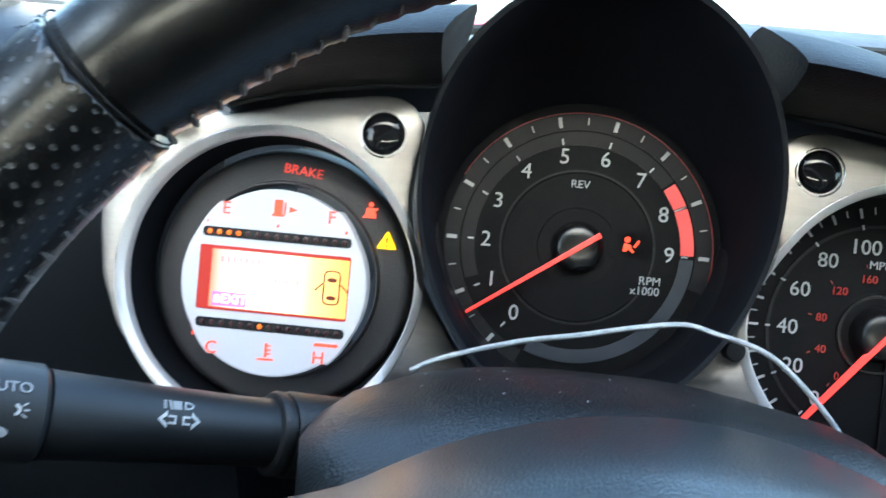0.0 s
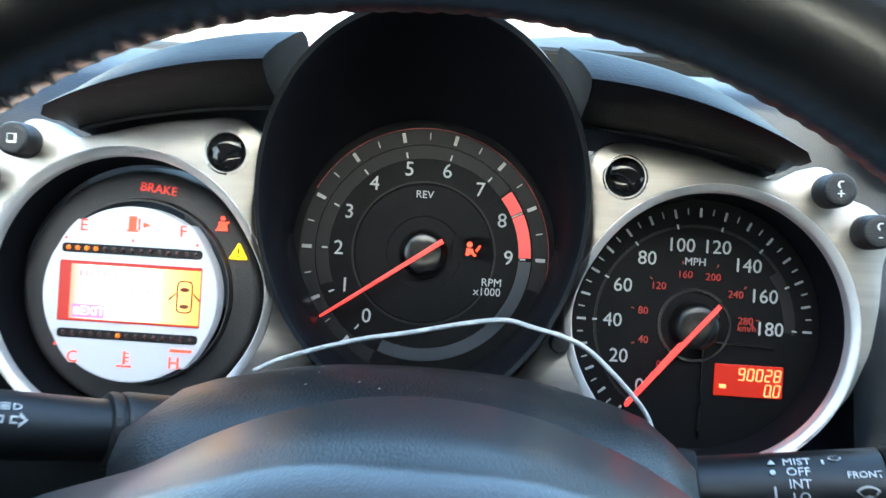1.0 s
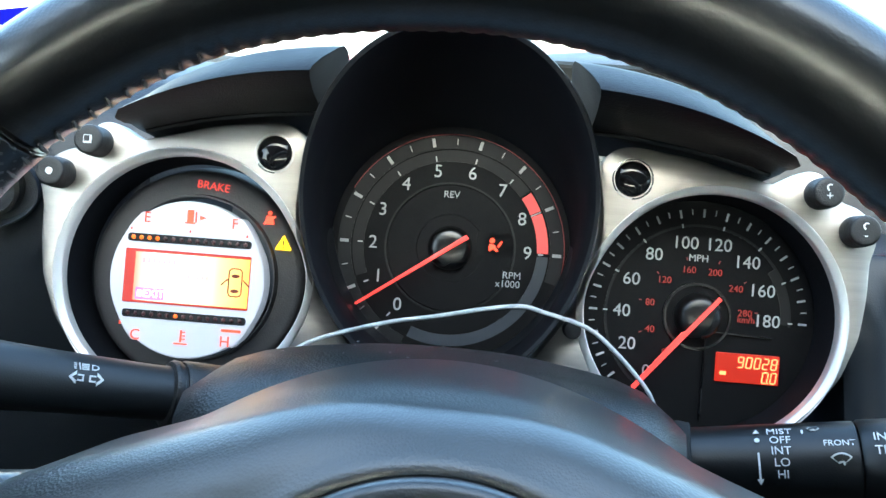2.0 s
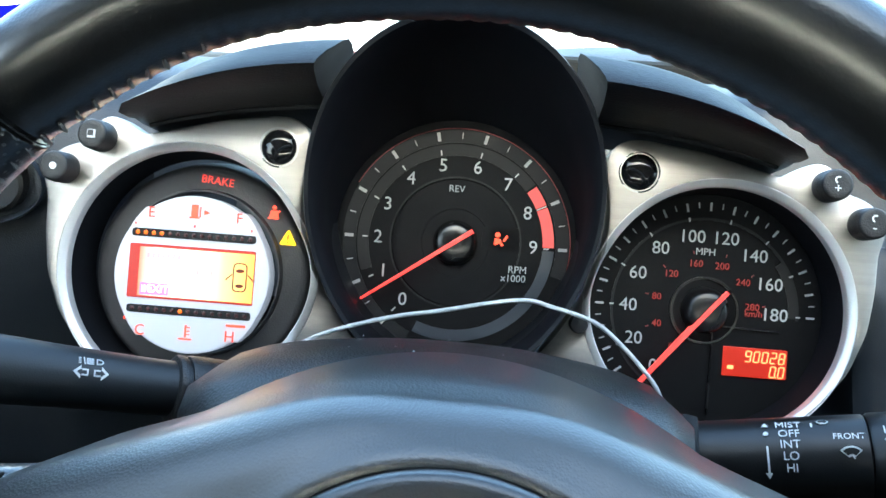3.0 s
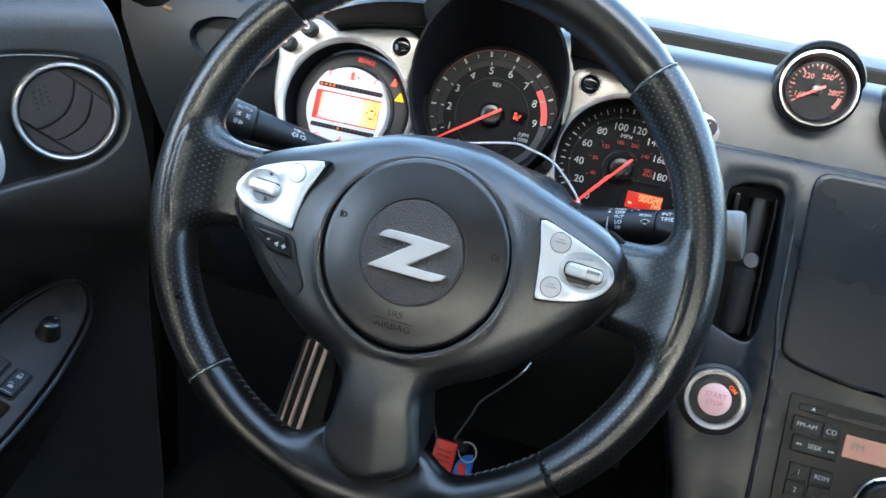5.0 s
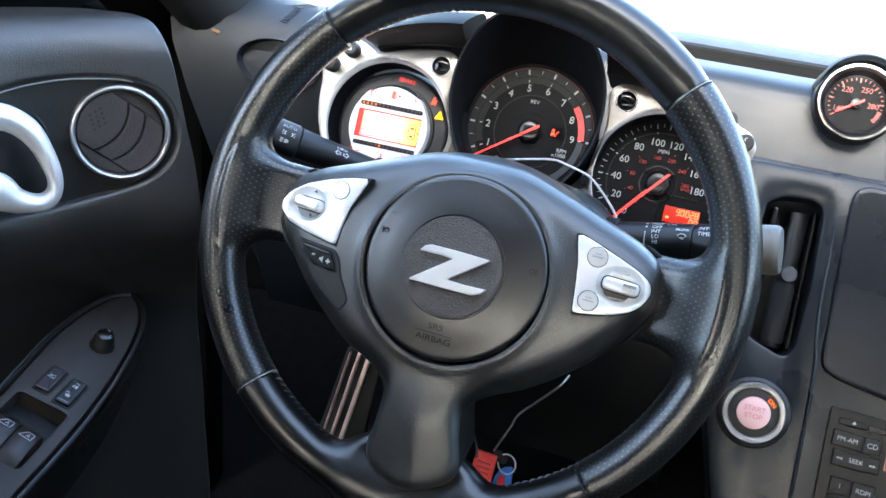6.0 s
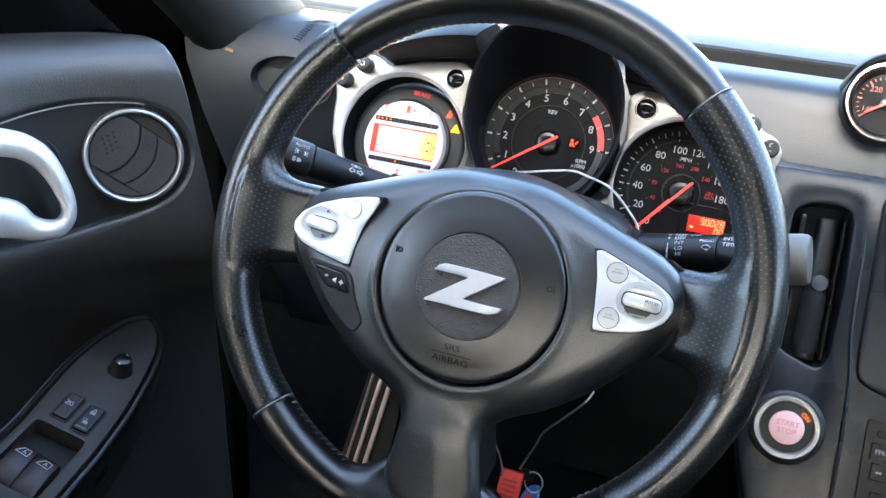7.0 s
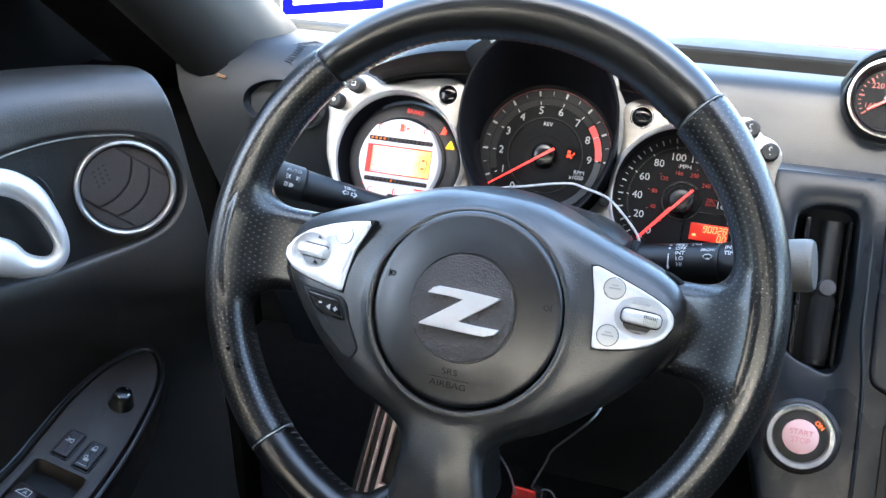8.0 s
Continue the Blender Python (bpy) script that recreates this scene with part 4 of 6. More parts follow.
    part("mark", slab(box_outline(-0.1500, -0.0492, 0.0008, 0.0014, 0.0002), z, z + 0.0003, 0.0001), lamp_red, disc)
    # warning lamps on the ring
    writing("brake_lamp", "BRAKE", 0.0054, lamp_brake, g, xyz(-0.1140, 0.0180, 0.0262, -6), "lit red letters BRAKE")
    bm = lathe([(0.0010, 0.0262), (0.0010, 0.0266)], 14, -0.0856, 0.0074, False, True)
    slab([(-0.0872, 0.0060), (-0.0840, 0.0060), (-0.0832, 0.0020), (-0.0880, 0.0020)], 0.0262, 0.0266, 0.0001, bm)
    slab(box_outline(-0.0856, 0.0040, 0.0070, 0.0008, 0.0002, 35), 0.0263, 0.0267, 0.0001, bm)
    part("seatbelt_lamp", bm, lamp_red, g, "lit red seat belt symbol")
    tri = soft_outline([(-0.0822, -0.0098), (-0.0738, -0.0098), (-0.0780, -0.0024)], 0.0008, 3)
    lampt = part("warning_lamp", slab(tri, 0.0262, 0.0268, 0.0001), lamp_amber, g, "lit amber warning triangle")
    writing("mark", "!", 0.0056, black_matte, lampt, xyz(-0.0780, -0.0072, 0.0270), "", 0.0001)


build_trip_display()


def build_visor(side):
    """Padded eyebrow above one trim plate, ending against the tachometer hood."""
    label = "black padded visor above the speedometer" if side > 0 else "black padded visor above the trip display"
    v = thing("gauge_visor", CLUSTER, label, "visor", "gauge visors")

    def foot(y):
        f = min(max((y - 0.011) / 0.0785, -1.0), 0.93)
        return 0.0705 * math.sqrt(1 - f * f)
    secs, feet = [], []
    for k in range(17):
        t = k / 16
        top = 0.0815 - 0.0075 * t - 0.0285 * t ** 2.4
        low = 0.0520 - 0.0040 * t - 0.0110 * t ** 2
        nose = 0.087 - 0.004 * t
        thick = max(top - low, 0.004)
        # the front leans back above a soft ridge and tucks in below it
        sec = [(top - 0.012, 0.0), (top - 0.003, 0.030), (top - 0.0008, 0.054), (top - 0.03 * thick, 0.0630), (top - 0.10 * thick, 0.0668), (top - 0.32 * thick, nose - 0.0105), (top - 0.50 * thick, nose - 0.0035), (top - 0.58 * thick, nose - 0.0015),
               (top - 0.66 * thick, nose - 0.0045), (top - 0.78 * thick, nose - 0.015), (low + 0.004, 0.060), (low + 0.001, 0.050), (low - 0.002, 0.0)]
        out = 0.1440
        if k == 16:
            m = (top + low) / 2
            sec = [(m + (y - m) * 0.35, z * 0.8 + 0.008) for y, z in sec]
        row = []
        for y, z in sec:
            start = foot(y) + 0.018 * min(1.0, max(0.0, (y - 0.052) / 0.030))
            u = start + (out - start) * t
            row.append((u * side, y, z))
        secs.append(row)
        feet.append(row[11])
    part("pad", solid_along(secs), visor_skin, v)
    part("foot_strip", tube(feet[:-1], 0.0014, 6), black_matte, v, "thin dark strip along the foot of the visor")


for visor_side in (-1, 1):
    build_visor(visor_side)


# ---- steering column and stalks ----
def build_column():
    c = thing("steering_column_cover", CLUSTER, "black grained steering column cover behind the wheel", "column cover")
    secs = []
    for w, hw, top, bot in ((0.030, 0.070, -0.052, -0.125), (0.060, 0.082, -0.046, -0.130), (0.100, 0.090, -0.0430, -0.130), (0.125, 0.090, -0.0445, -0.130), (0.145, 0.086, -0.050, -0.128), (0.152, 0.080, -0.056, -0.122)):
        o = []
        for k in range(17):
            t = -1 + 2 * k / 16
            o.append((0.003 + hw * t, top - 0.013 * abs(t) ** 2.6 - 0.006 * max(0, abs(t) - 0.85) / 0.15, w))
        o += [(0.003 + hw, top - 0.045, w), (0.003 + hw * 0.8, bot, w), (0.003 - hw * 0.8, bot, w), (0.003 - hw, top - 0.045, w)]
        secs.append(o)
    part("upper_shell", solid_along(secs), column_skin, c)
    # lower shell: a smooth dark tub under the column, hanging lower ahead of the wheel
    secs = []
    for w, hw, top, bot in ((0.010, 0.062, -0.090, -0.205), (0.040, 0.080, -0.092, -0.214), (0.080, 0.0905, -0.094, -0.206), (0.115, 0.0912, -0.094, -0.165), (0.146, 0.0865, -0.096, -0.134)):
        secs.append([(0.003 + hw * math.copysign(abs(math.cos(q)) ** 0.5, math.cos(q)), (top + bot) / 2 + (top - bot) / 2 * math.copysign(abs(math.sin(q)) ** 0.6, math.sin(q)), w) for q in [2 * math.pi * k / 28 for k in range(28)]])
    part("lower_shell", solid_along(secs), black_matte, c, "matte black lower column shell")
    # specks of dust on the crown
    rng = random.Random(4)
    bm = bmesh.new()
    for i in range(15):
        u, w = rng.uniform(-0.06, 0.07), rng.uniform(0.09, 0.13)
        o = [(u + rng.uniform(0.0002, 0.0006) * math.cos(a), w + rng.uniform(0.0002, 0.0005) * math.sin(a)) for a in (0, 1.3, 2.5, 3.8, 5.0)]
        top = -0.0430 - 0.013 * abs(u / 0.09) ** 2.6 + 0.0003 - 0.0015 * max(0, w - 0.1) / 0.025
        vs = [bm.verts.new((x, top, y)) for x, y in o]
        tip = bm.verts.new((u, top + 0.0004, w))
        for a, b in zip(vs, vs[1:] + vs[:1]):
            bm.faces.new((a, b, tip))
    tagged(part("dust", bm, grey_print, c, "pale specks of dust"), kind="stuff")


build_column()


def stalk_frame(base, tip):
    """A pose at the base: local z along the stalk, local x towards the driver's eye."""
    z = (Vector(tip) - Vector(base)).normalized()
    x = Vector((0, -0.75, 0.66))
    x = (x - z * x.dot(z)).normalized()
    y = z.cross(x)
    m = Matrix((x, y, z)).transposed().to_4x4()
    return Matrix.Translation(base) @ m


def on_stalk(s, deg, r, turn=0.0):
    """A pose on the round of a stalk: print reads along its axis; deg turns it round."""
    a = radians(-deg)
    n = Vector((math.cos(a), math.sin(a), 0))
    along = Vector((0, 0, 1))
    up = n.cross(along)
    m = Matrix((along, up, n)).transposed().to_4x4()
    return Matrix.Translation(n * r + along * s) @ m @ pose(0, 0, 0, 0, 0, turn)


def arrow_outline(l, h):
    return [(-l, 0), (-l * 0.2, h), (-l * 0.2, h * 0.5), (l * 0.6, h * 0.5), (l * 0.6, -h * 0.5), (-l * 0.2, -h * 0.5), (-l * 0.2, -h)]


def build_turn_stalk():
    base, tip = (-0.086, 0.164, 0.736), (-0.183, 0.1035, 0.7808)
    s = thing("turn_signal_stalk", stalk_frame(base, tip), "black turn signal stalk with white light symbols", "stalk", "column stalks")
    L = (Vector(tip) - Vector(base)).length
    turn_black = surface("satin_turn_stalk", (0.0125, 0.0138, 0.0152), 0.42, 0, 0.05, 1500, 0.12, 30)
    part("sleeve", lathe([(0.0135, -0.010), (0.0136, 0.0140), (0.0130, 0.0152), (0.0122, 0.0154), (0.0122, 0.0164), (0.0131, 0.0168), (0.0133, 0.0186), (0.0126, 0.0198), (0.0106, 0.0204)], 40), black_soft, s, "two-ringed black collar")
    part("arm", lathe([(0.0108, 0.0), (0.0106, 0.03), (0.0112, 0.06), (0.0122, L - 0.038), (0.0124, L - 0.036)], 36), turn_black, s)
    # knob base raised above the arm's in place of its reflections
    part("end_knob", lathe([(0.0120, L - 0.0355), (0.0134, L - 0.034), (0.0136, L - 0.016), (0.0134, L - 0.014), (0.0128, L - 0.0135), (0.0136, L - 0.012), (0.0134, L - 0.003), (0.0115, L), (0.002, L + 0.001)], 36, 0, 0, False, True), surface("stalk_knob_sheen", (0.024, 0.0262, 0.0280), 0.46, 0, 0.06, 1500, 0.12, 30), s, "ribbed rotary end knob")
    # light symbols: text lies along the stalk, reading from tip to base
    flip = 180
    for k in (-1, 1):
        m = on_stalk(0.0527 - 0.0029 * k, -3, 0.0112, flip if k < 0 else 0)
        part("symbol", slab(arrow_outline(0.0033, 0.0025), 0, 0.0002, 0.00005), white_print, s, "white outlined turn arrow", m)
        part("symbol", slab([(x * 0.66 + 0.0001, y * 0.52) for x, y in arrow_outline(0.0033, 0.0025)], 0.0002, 0.0003, 0.00002), turn_black, s, "", m)
    # headlamp symbol: an outlined lens, its level beam and a small wavy beam
    lens = [(-0.0008, -0.0012), (-0.0008, 0.0012)] + [(-0.0004 + 0.0022 * math.sin(q), 0.0012 * math.cos(q)) for q in [math.pi * k / 10 for k in range(1, 10)]]
    m = on_stalk(0.0503, -25, 0.0112, flip)
    part("symbol", slab(lens, 0, 0.0002, 0.00005), white_print, s, "white lamp lens symbol", m)
    part("symbol", slab([(x * 0.66 + 0.0001, y * 0.62) for x, y in lens], 0.0002, 0.0003, 0.00002), turn_black, s, "", m)
    for k in range(4):
        part("symbol", slab(box_outline(0, 0.0007 * (k - 1.5), 0.0026, 0.0004, 0.0001), 0, 0.0002, 0.00005), white_print, s, "white beam line", on_stalk(0.0533, -25, 0.0112, flip))
        part("symbol", slab(box_outline(-0.0003, 0.0007 * (k - 1.5), 0.0010, 0.0003, 0.0001), 0, 0.0002, 0.00005), white_print, s, "white beam dash", on_stalk(0.0566, -25, 0.0113, flip))
    part("symbol", slab(box_outline(0.0004, 0, 0.0004, 0.0030, 0.0001, 8), 0, 0.0002, 0.00005), white_print, s, "white upright stroke", on_stalk(0.0557, -25, 0.0113, flip))
    writing("print", "AUTO", 0.0042, grey_print, s, on_stalk(L - 0.0245, -22, 0.0138, flip), "white letters AUTO")
    # side lamps: two small lenses back to back with slanted rays
    for k in (-1, 1):
        m = on_stalk(L - 0.0245 - 0.0022 * k, 2, 0.0138, flip if k > 0 else 0) @ Matrix.Scale(1.35, 4)
        part("symbol", sector(0.0005, 0.0011, -90, 90, 0), white_print, s, "white side lamp symbol", m)
        for q in (-32, 0, 32):
            part("symbol", slab(box_outline(0.0020 * math.cos(radians(q)), 0.0020 * math.sin(radians(q)), 0.0011, 0.0003, 0.0001, q), 0, 0.0002, 0.00005), white_print, s, "", m)
    # main lamp: an outlined lens and its beam
    m = on_stalk(L - 0.0238, 27, 0.0138, flip) @ Matrix.Scale(1.3, 4)
    part("symbol", slab(lens, 0, 0.0002, 0.00005), white_print, s, "white main lamp symbol", m)
    for k in range(4):
        part("symbol", slab(box_outline(-0.0026, 0.0007 * (k - 1.5), 0.0022, 0.0004, 0.0001), 0, 0.0002, 0.00005), white_print, s, "", m)


build_turn_stalk()


def build_wiper_stalk():
    base, tip = (0.098, 0.1515, 0.7330), (0.2080, 0.1330, 0.7600)
    s = thing("wiper_stalk", stalk_frame(base, tip), "black wiper stalk with white print and a grey end cap", "stalk", "column stalks")
    L = (Vector(tip) - Vector(base)).length
    part("sleeve", lathe([(0.0165, -0.012), (0.0168, 0.000), (0.0158, 0.004), (0.0148, 0.0045)], 36), black_matte, s)
    part("arm", lathe([(0.0140, 0.0), (0.0146, 0.030), (0.0152, 0.0605), (0.0148, 0.0610)], 40), stalk_black, s)
    part("dial", lathe([(0.0148, 0.0615), (0.0156, 0.0625), (0.0160, 0.078), (0.0154, 0.0785)], 40), stalk_black, s, "black rotary interval dial")
    part("end_cap", lathe([(0.0150, 0.0785), (0.0164, 0.081), (0.0172, 0.100), (0.0178, L), (0.0174, L + 0.0040), (0.0160, L + 0.0060), (0.002, L + 0.0068)], 44, 0, 0, False, True), surface("grey_cap", (0.125, 0.118, 0.104), 0.5, 0, 0.2, 900), s, "smooth grey end cap")
    r = 0.0149
    for k, text in enumerate(("MIST", "OFF", "INT", "LO", "HI")):
        writing("print", text, 0.0042, white_print, s, on_stalk(0.0352, 46 - 16.0 * k, r), "white letters %s" % text)
    part("symbol", slab(box_outline(0, 0, 0.0007, 0.0060, 0.0002), 0, 0.0002, 0.00005), white_print, s, "white arrow shaft", on_stalk(0.0275, 0, r + 0.0002))
    part("symbol", slab(box_outline(0, 0, 0.0007, 0.0060, 0.0002), 0, 0.0002, 0.00005), white_print, s, "", on_stalk(0.0275, -17, r + 0.0002))
    part("symbol", slab([(-0.0012, 0.001), (0.0012, 0.001), (0, -0.0012)], 0, 0.0002, 0.00005), white_print, s, "white arrow head", on_stalk(0.0275, -28, r))
    part("symbol", slab([(-0.0012, -0.001), (0.0012, -0.001), (0, 0.0012)], 0, 0.0002, 0.00005), white_print, s, "white arrow head", on_stalk(0.0275, 46, r))
    part("symbol", lathe([(0.0009, 0), (0.0009, 0.0002)], 14, 0, 0, False, True), white_print, s, "white dot", on_stalk(0.0275, 30, r))
    writing("print", "FRONT", 0.0032, white_print, s, on_stalk(0.0545, 24, r + 0.0001), "white letters FRONT")
    bm = sector(0.0010, 0.0046, 40, 140, 0)
    part("symbol", bm, white_print, s, "white wiper fan symbol", on_stalk(0.0545, -7, r + 0.0001))
    part("symbol", sector(0.0018, 0.0040, 46, 134, 0.0003), stalk_black, s, "", on_stalk(0.0545, -7, r + 0.0001))
    part("symbol", slab([(0.0006, -0.0019), (0.0011, -0.0019), (-0.0009, 0.0019), (-0.0014, 0.0019)], 0.0002, 0.0007, 0.00005), white_print, s, "", on_stalk(0.0545, 1, r + 0.0001))
    part("symbol", slab([(-0.0003, -0.0016), (0.0003, -0.0016), (0.0004, 0.0004), (-0.0004, 0.0004)], 0, 0.0002, 0.00005), white_print, s, "", on_stalk(0.0430, 46, r + 0.0001))
    part("symbol", sector(0.0009, 0.0027, 40, 140, 0), white_print, s, "white washer symbol", on_stalk(0.0468, 43, r + 0.0001))
    part("symbol", sector(0.0013, 0.0023, 48, 132, 0.0003), stalk_black, s, "", on_stalk(0.0468, 43, r + 0.0001))
    writing("print", "INT", 0.0044, white_print, s, on_stalk(0.0690, 30, 0.0161), "white letters INT")
    writing("print", "TIME", 0.0044, white_print, s, on_stalk(0.0700, 12, 0.0161), "white letters TIME")


build_wiper_stalk()


# ---- steering wheel ----
def build_wheel():
    wheel = thing("steering_wheel", WHEEL, "black leather three-spoke steering wheel with silver switch panels", "steering wheel")
    R, r = 0.1722, 0.0134

    def rim_piece(name, a0, a1, material, fat=0.0, label=""):
        n = max(3, int(abs(a1 - a0) / 0.5))
        m = 28
        bm = bmesh.new()
        uvl = bm.loops.layers.uv.new("UVMap")
        grid = []
        for i in range(n + 1):
            t = i / n
            a = radians(a0 + (a1 - a0) * t)
            lip = 0.0007 * math.exp(-((min(t, 1 - t) * abs(a1 - a0) * 0.4) ** 2))
            rr = r + fat * math.sin(math.pi * t) ** 0.5 - lip
            loop = []
            for k in range(m):
                q = 2 * math.pi * k / m
                cq = math.cos(q)
                s = min(1.0, max(0.0, (122 - math.degrees(a)) / 30)) * min(1.0, max(0.0, (math.degrees(a) - 22) / 24))
                rad = R + (rr if cq > 0 else rr * (1.16 + 0.28 * s * s * (3 - 2 * s)) + 0.0006 * abs(math.sin(a * 95)) * cq ** 6) * cq
                loop.append(bm.verts.new((rad * math.cos(a), rad * math.sin(a), rr * 1.26 * math.sin(q) - 0.0012)))
            grid.append(loop)
        for i in range(n):
            for k in range(m):
                j = (k + 1) % m
                f = bm.faces.new((grid[i][k], grid[i + 1][k], grid[i + 1][j], grid[i][j]))
                for loop, (ii, kk) in zip(f.loops, ((i, k), (i + 1, k), (i + 1, k + 1), (i, k + 1))):
                    loop[uvl].uv = (radians(a0 + (a1 - a0) * ii / n) * R, kk / m * 2 * math.pi * r * 1.2)
        bm.faces.new(grid[0][::-1])
        bm.faces.new(grid[-1])
        return part(name, bm, material, wheel, label)

    rim_piece("rim_top", 46.3, 133.2, leather, 0.0, "smooth black leather top of the rim")

    def rim_field(x, y, w, fat=0.0):
        a = np.degrees(np.arctan2(y, x))
        s = np.clip((122 - a) / 30, 0, 1) * np.clip((a - 22) / 24, 0, 1)
        q = np.hypot(x, y) - R
        rr = r + fat
        wide = np.where(q > 0, rr, rr * (1.16 + 0.28 * s * s * (3 - 2 * s)))
        return (np.sqrt((q / wide) ** 2 + ((w + 0.0012) / (rr * 1.26)) ** 2) - 1) * rr

    def padded(qa, qb, soft):
        return np.hypot(np.maximum(qa, 0), np.maximum(qb, 0)) + np.minimum(np.maximum(qa, qb), 0) - soft

    def melt(a, b, k):
        h = np.maximum(k - np.abs(a - b), 0) / k
        return np.minimum(a, b) - h * h * k / 4

    def wedge(x, y, a0, a1):
        a0, a1 = radians(a0), radians(a1)
        return np.maximum(y * math.cos(a1) - x * math.sin(a1), x * math.sin(a0) - y * math.cos(a0))

    def side_leather(side, mid, half, a0, a1):
        """One perforated side of the rim, its leather running on over the spoke."""
        def spoke_field(x, y, w):
            u = side * x
            t = np.clip((u - 0.114) / 0.054, 0, 1)
            d = padded(np.abs(y - mid) - (half - 0.0105), np.abs(w + 0.0265 - 0.0250 * t ** 0.9) - 0.0012, 0.0105)
            return np.maximum(d + 3 * np.maximum(np.hypot(x, y) - (R - 0.009), 0) ** 2 / 0.009, 0.108 - u)

        def field(x, y, w):
            return np.maximum(melt(rim_field(x, y, w, 0.0004), spoke_field(x, y, w), 0.021), wedge(x, y, a0, a1))
        x0, x1 = (0.104, 0.192) if side > 0 else (-0.192, -0.104)
        P, Q, N = skin_of(field, (x0, -0.145, -0.042), (x1, 0.145, 0.022), 0.00145)
        rho, ang = np.hypot(P[:, 0], P[:, 1]), np.arctan2(P[:, 1], side * P[:, 0])
        near = np.clip(0.5 - spoke_field(*P.T) / 0.016, 0, 1)
        phi = np.arctan2(P[:, 2] + 0.0012, rho - R)
        arc = r * 1.2 * (phi - math.pi / 2)
        across = np.where(rho < R, arc * (1 - near) + (R - rho) * near, arc)
        uv = np.stack([ang * R * (1 - near) + P[:, 1] * near, across], 1)
        skin_part("rim_side", P, Q, N, punched, wheel, "perforated black leather side of the rim and its spoke", uv)

    side_leather(-1, -0.0015, 0.0285, 134.0, 226.8)
    side_leather(1, -0.0040, 0.0285, -46.6, 45.5)

    def bottom_field(x, y, w):
        tongue = padded(padded(np.abs(x - 0.004) - 0.026, np.abs(y + 0.160) - 0.010, 0.009), np.abs(w + 0.006) - 0.002, 0.006)
        return np.maximum(melt(rim_field(x, y, w), tongue, 0.024), wedge(x, y, 227.6, 312.6))
    P, Q, N = skin_of(bottom_field, (-0.138, -0.192, -0.030), (0.145, -0.098, 0.022), 0.0016)
    skin_part("rim_bottom", P, Q, N, leather, wheel, "smooth black leather bottom of the rim")
    for a in (133.6, 227.2, 312.95, 45.9):
        bm = tube([((R + (r + 0.0001) * math.cos(q) * (1.16 if math.cos(q) < 0 else 1)), 0, (r + 0.0001) * 1.26 * math.sin(q) - 0.0012) for q in [2 * math.pi * k / 32 for k in range(33)]], 0.0005 if a in (227.2, 45.9) else 0.0002, 5)
        pale = a in (227.2, 45.9)
        part("seam", bm, worn_edge if pale else black_matte, wheel, "pale worn seam" if pale else "dark seam", xyz(0, 0, 0, a))
    core = []
    for k in range(120):
        a = 2 * math.pi * k / 120
        core.append([((R + (r - 0.0009) * math.cos(q)) * math.cos(a), (R + (r - 0.0009) * math.cos(q)) * math.sin(a), (r - 0.0009) * 1.24 * math.sin(q) - 0.0012) for q in [2 * math.pi * i / 16 for i in range(16)]])
    part("rim_core", rings(core + core[:1]), black_matte, wheel, "black core under the leather")
    # stitches along the inside of the rim
    bm = bmesh.new()
    rng = random.Random(2)
    for i in range(190):
        a = radians(360 * i / 190)
        if 161 < math.degrees(a) < 201 or math.degrees(a) < 17 or math.degrees(a) > 338 or 252 < math.degrees(a) < 294:
            continue
        q0 = math.pi + 0.25
        def at(qq, aa):
            return ((R + (r + 0.0002) * 1.16 * math.cos(qq)) * math.cos(aa), (R + (r + 0.0002) * 1.16 * math.cos(qq)) * math.sin(aa), (r + 0.0002) * 1.26 * math.sin(qq) - 0.0012)
        tube([at(q0 - 0.40 + rng.uniform(-.06, .06), a), at(q0 - 0.22, a + 0.006), at(q0 + 0.05, a + 0.012)], [0.0004, 0.0008, 0.0005], 5, bm)
    tagged(part("stitching", bm, thread, wheel, "black stitching along the inner rim"), kind="stuff")

    # hub shell
    upper = [(0.0, 0.0585), (0.030, 0.0570), (0.058, 0.0485), (0.085, 0.0385), (0.108, 0.0300), (0.123, 0.0215), (0.1305, 0.0100), (0.1305, -0.0040), (0.1255, -0.0170), (0.115, -0.0330), (0.098, -0.0520), (0.078, -0.0690), (0.060, -0.0810)]
    right = [(0.0450, -0.0880), (0.0345, -0.0955), (0.0303, -0.1040), (0.0318, -0.1170), (0.0348, -0.1290), (0.0364, -0.1383), (0.0330, -0.1470), (0.0240, -0.1535), (0.0130, -0.1580), (0.0020, -0.1605)]
    left = [(-0.0080, -0.1590), (-0.0178, -0.1551), (-0.0250, -0.1471), (-0.0268, -0.1377), (-0.0250, -0.1270), (-0.0240, -0.1130), (-0.0252, -0.1020), (-0.0320, -0.0940), (-0.0430, -0.0880)]
    outline = upper + right + left + [(-x, y) for x, y in upper[:0:-1]]
    outline = closed_curve(outline, 5)
    outline = [(x + 0.0005, y) for x, y in outline]
    cx, cy, ca = 0.0040, -0.0155, 0.0601
    n = len(outline)
    angles = [math.atan2(y - cy, x - cx) for x, y in outline]
    inner = [(cx + ca * math.cos(a), cy + ca * math.sin(a)) for a in angles]

    def ease(s, soft=0.016):
        return 0.5 * (s + math.sqrt(s * s + soft * soft)) - 0.12 * soft

    def hub_drop(x, y):
        return 0.30 * ease(y + 0.004) + 0.125 * ease(abs(x) - 0.034, 0.022) + 0.02 * ease(-y - 0.03) + 0.07 * ease(-y - 0.090, 0.040) - 0.12 * ease(-y - 0.138, 0.030)

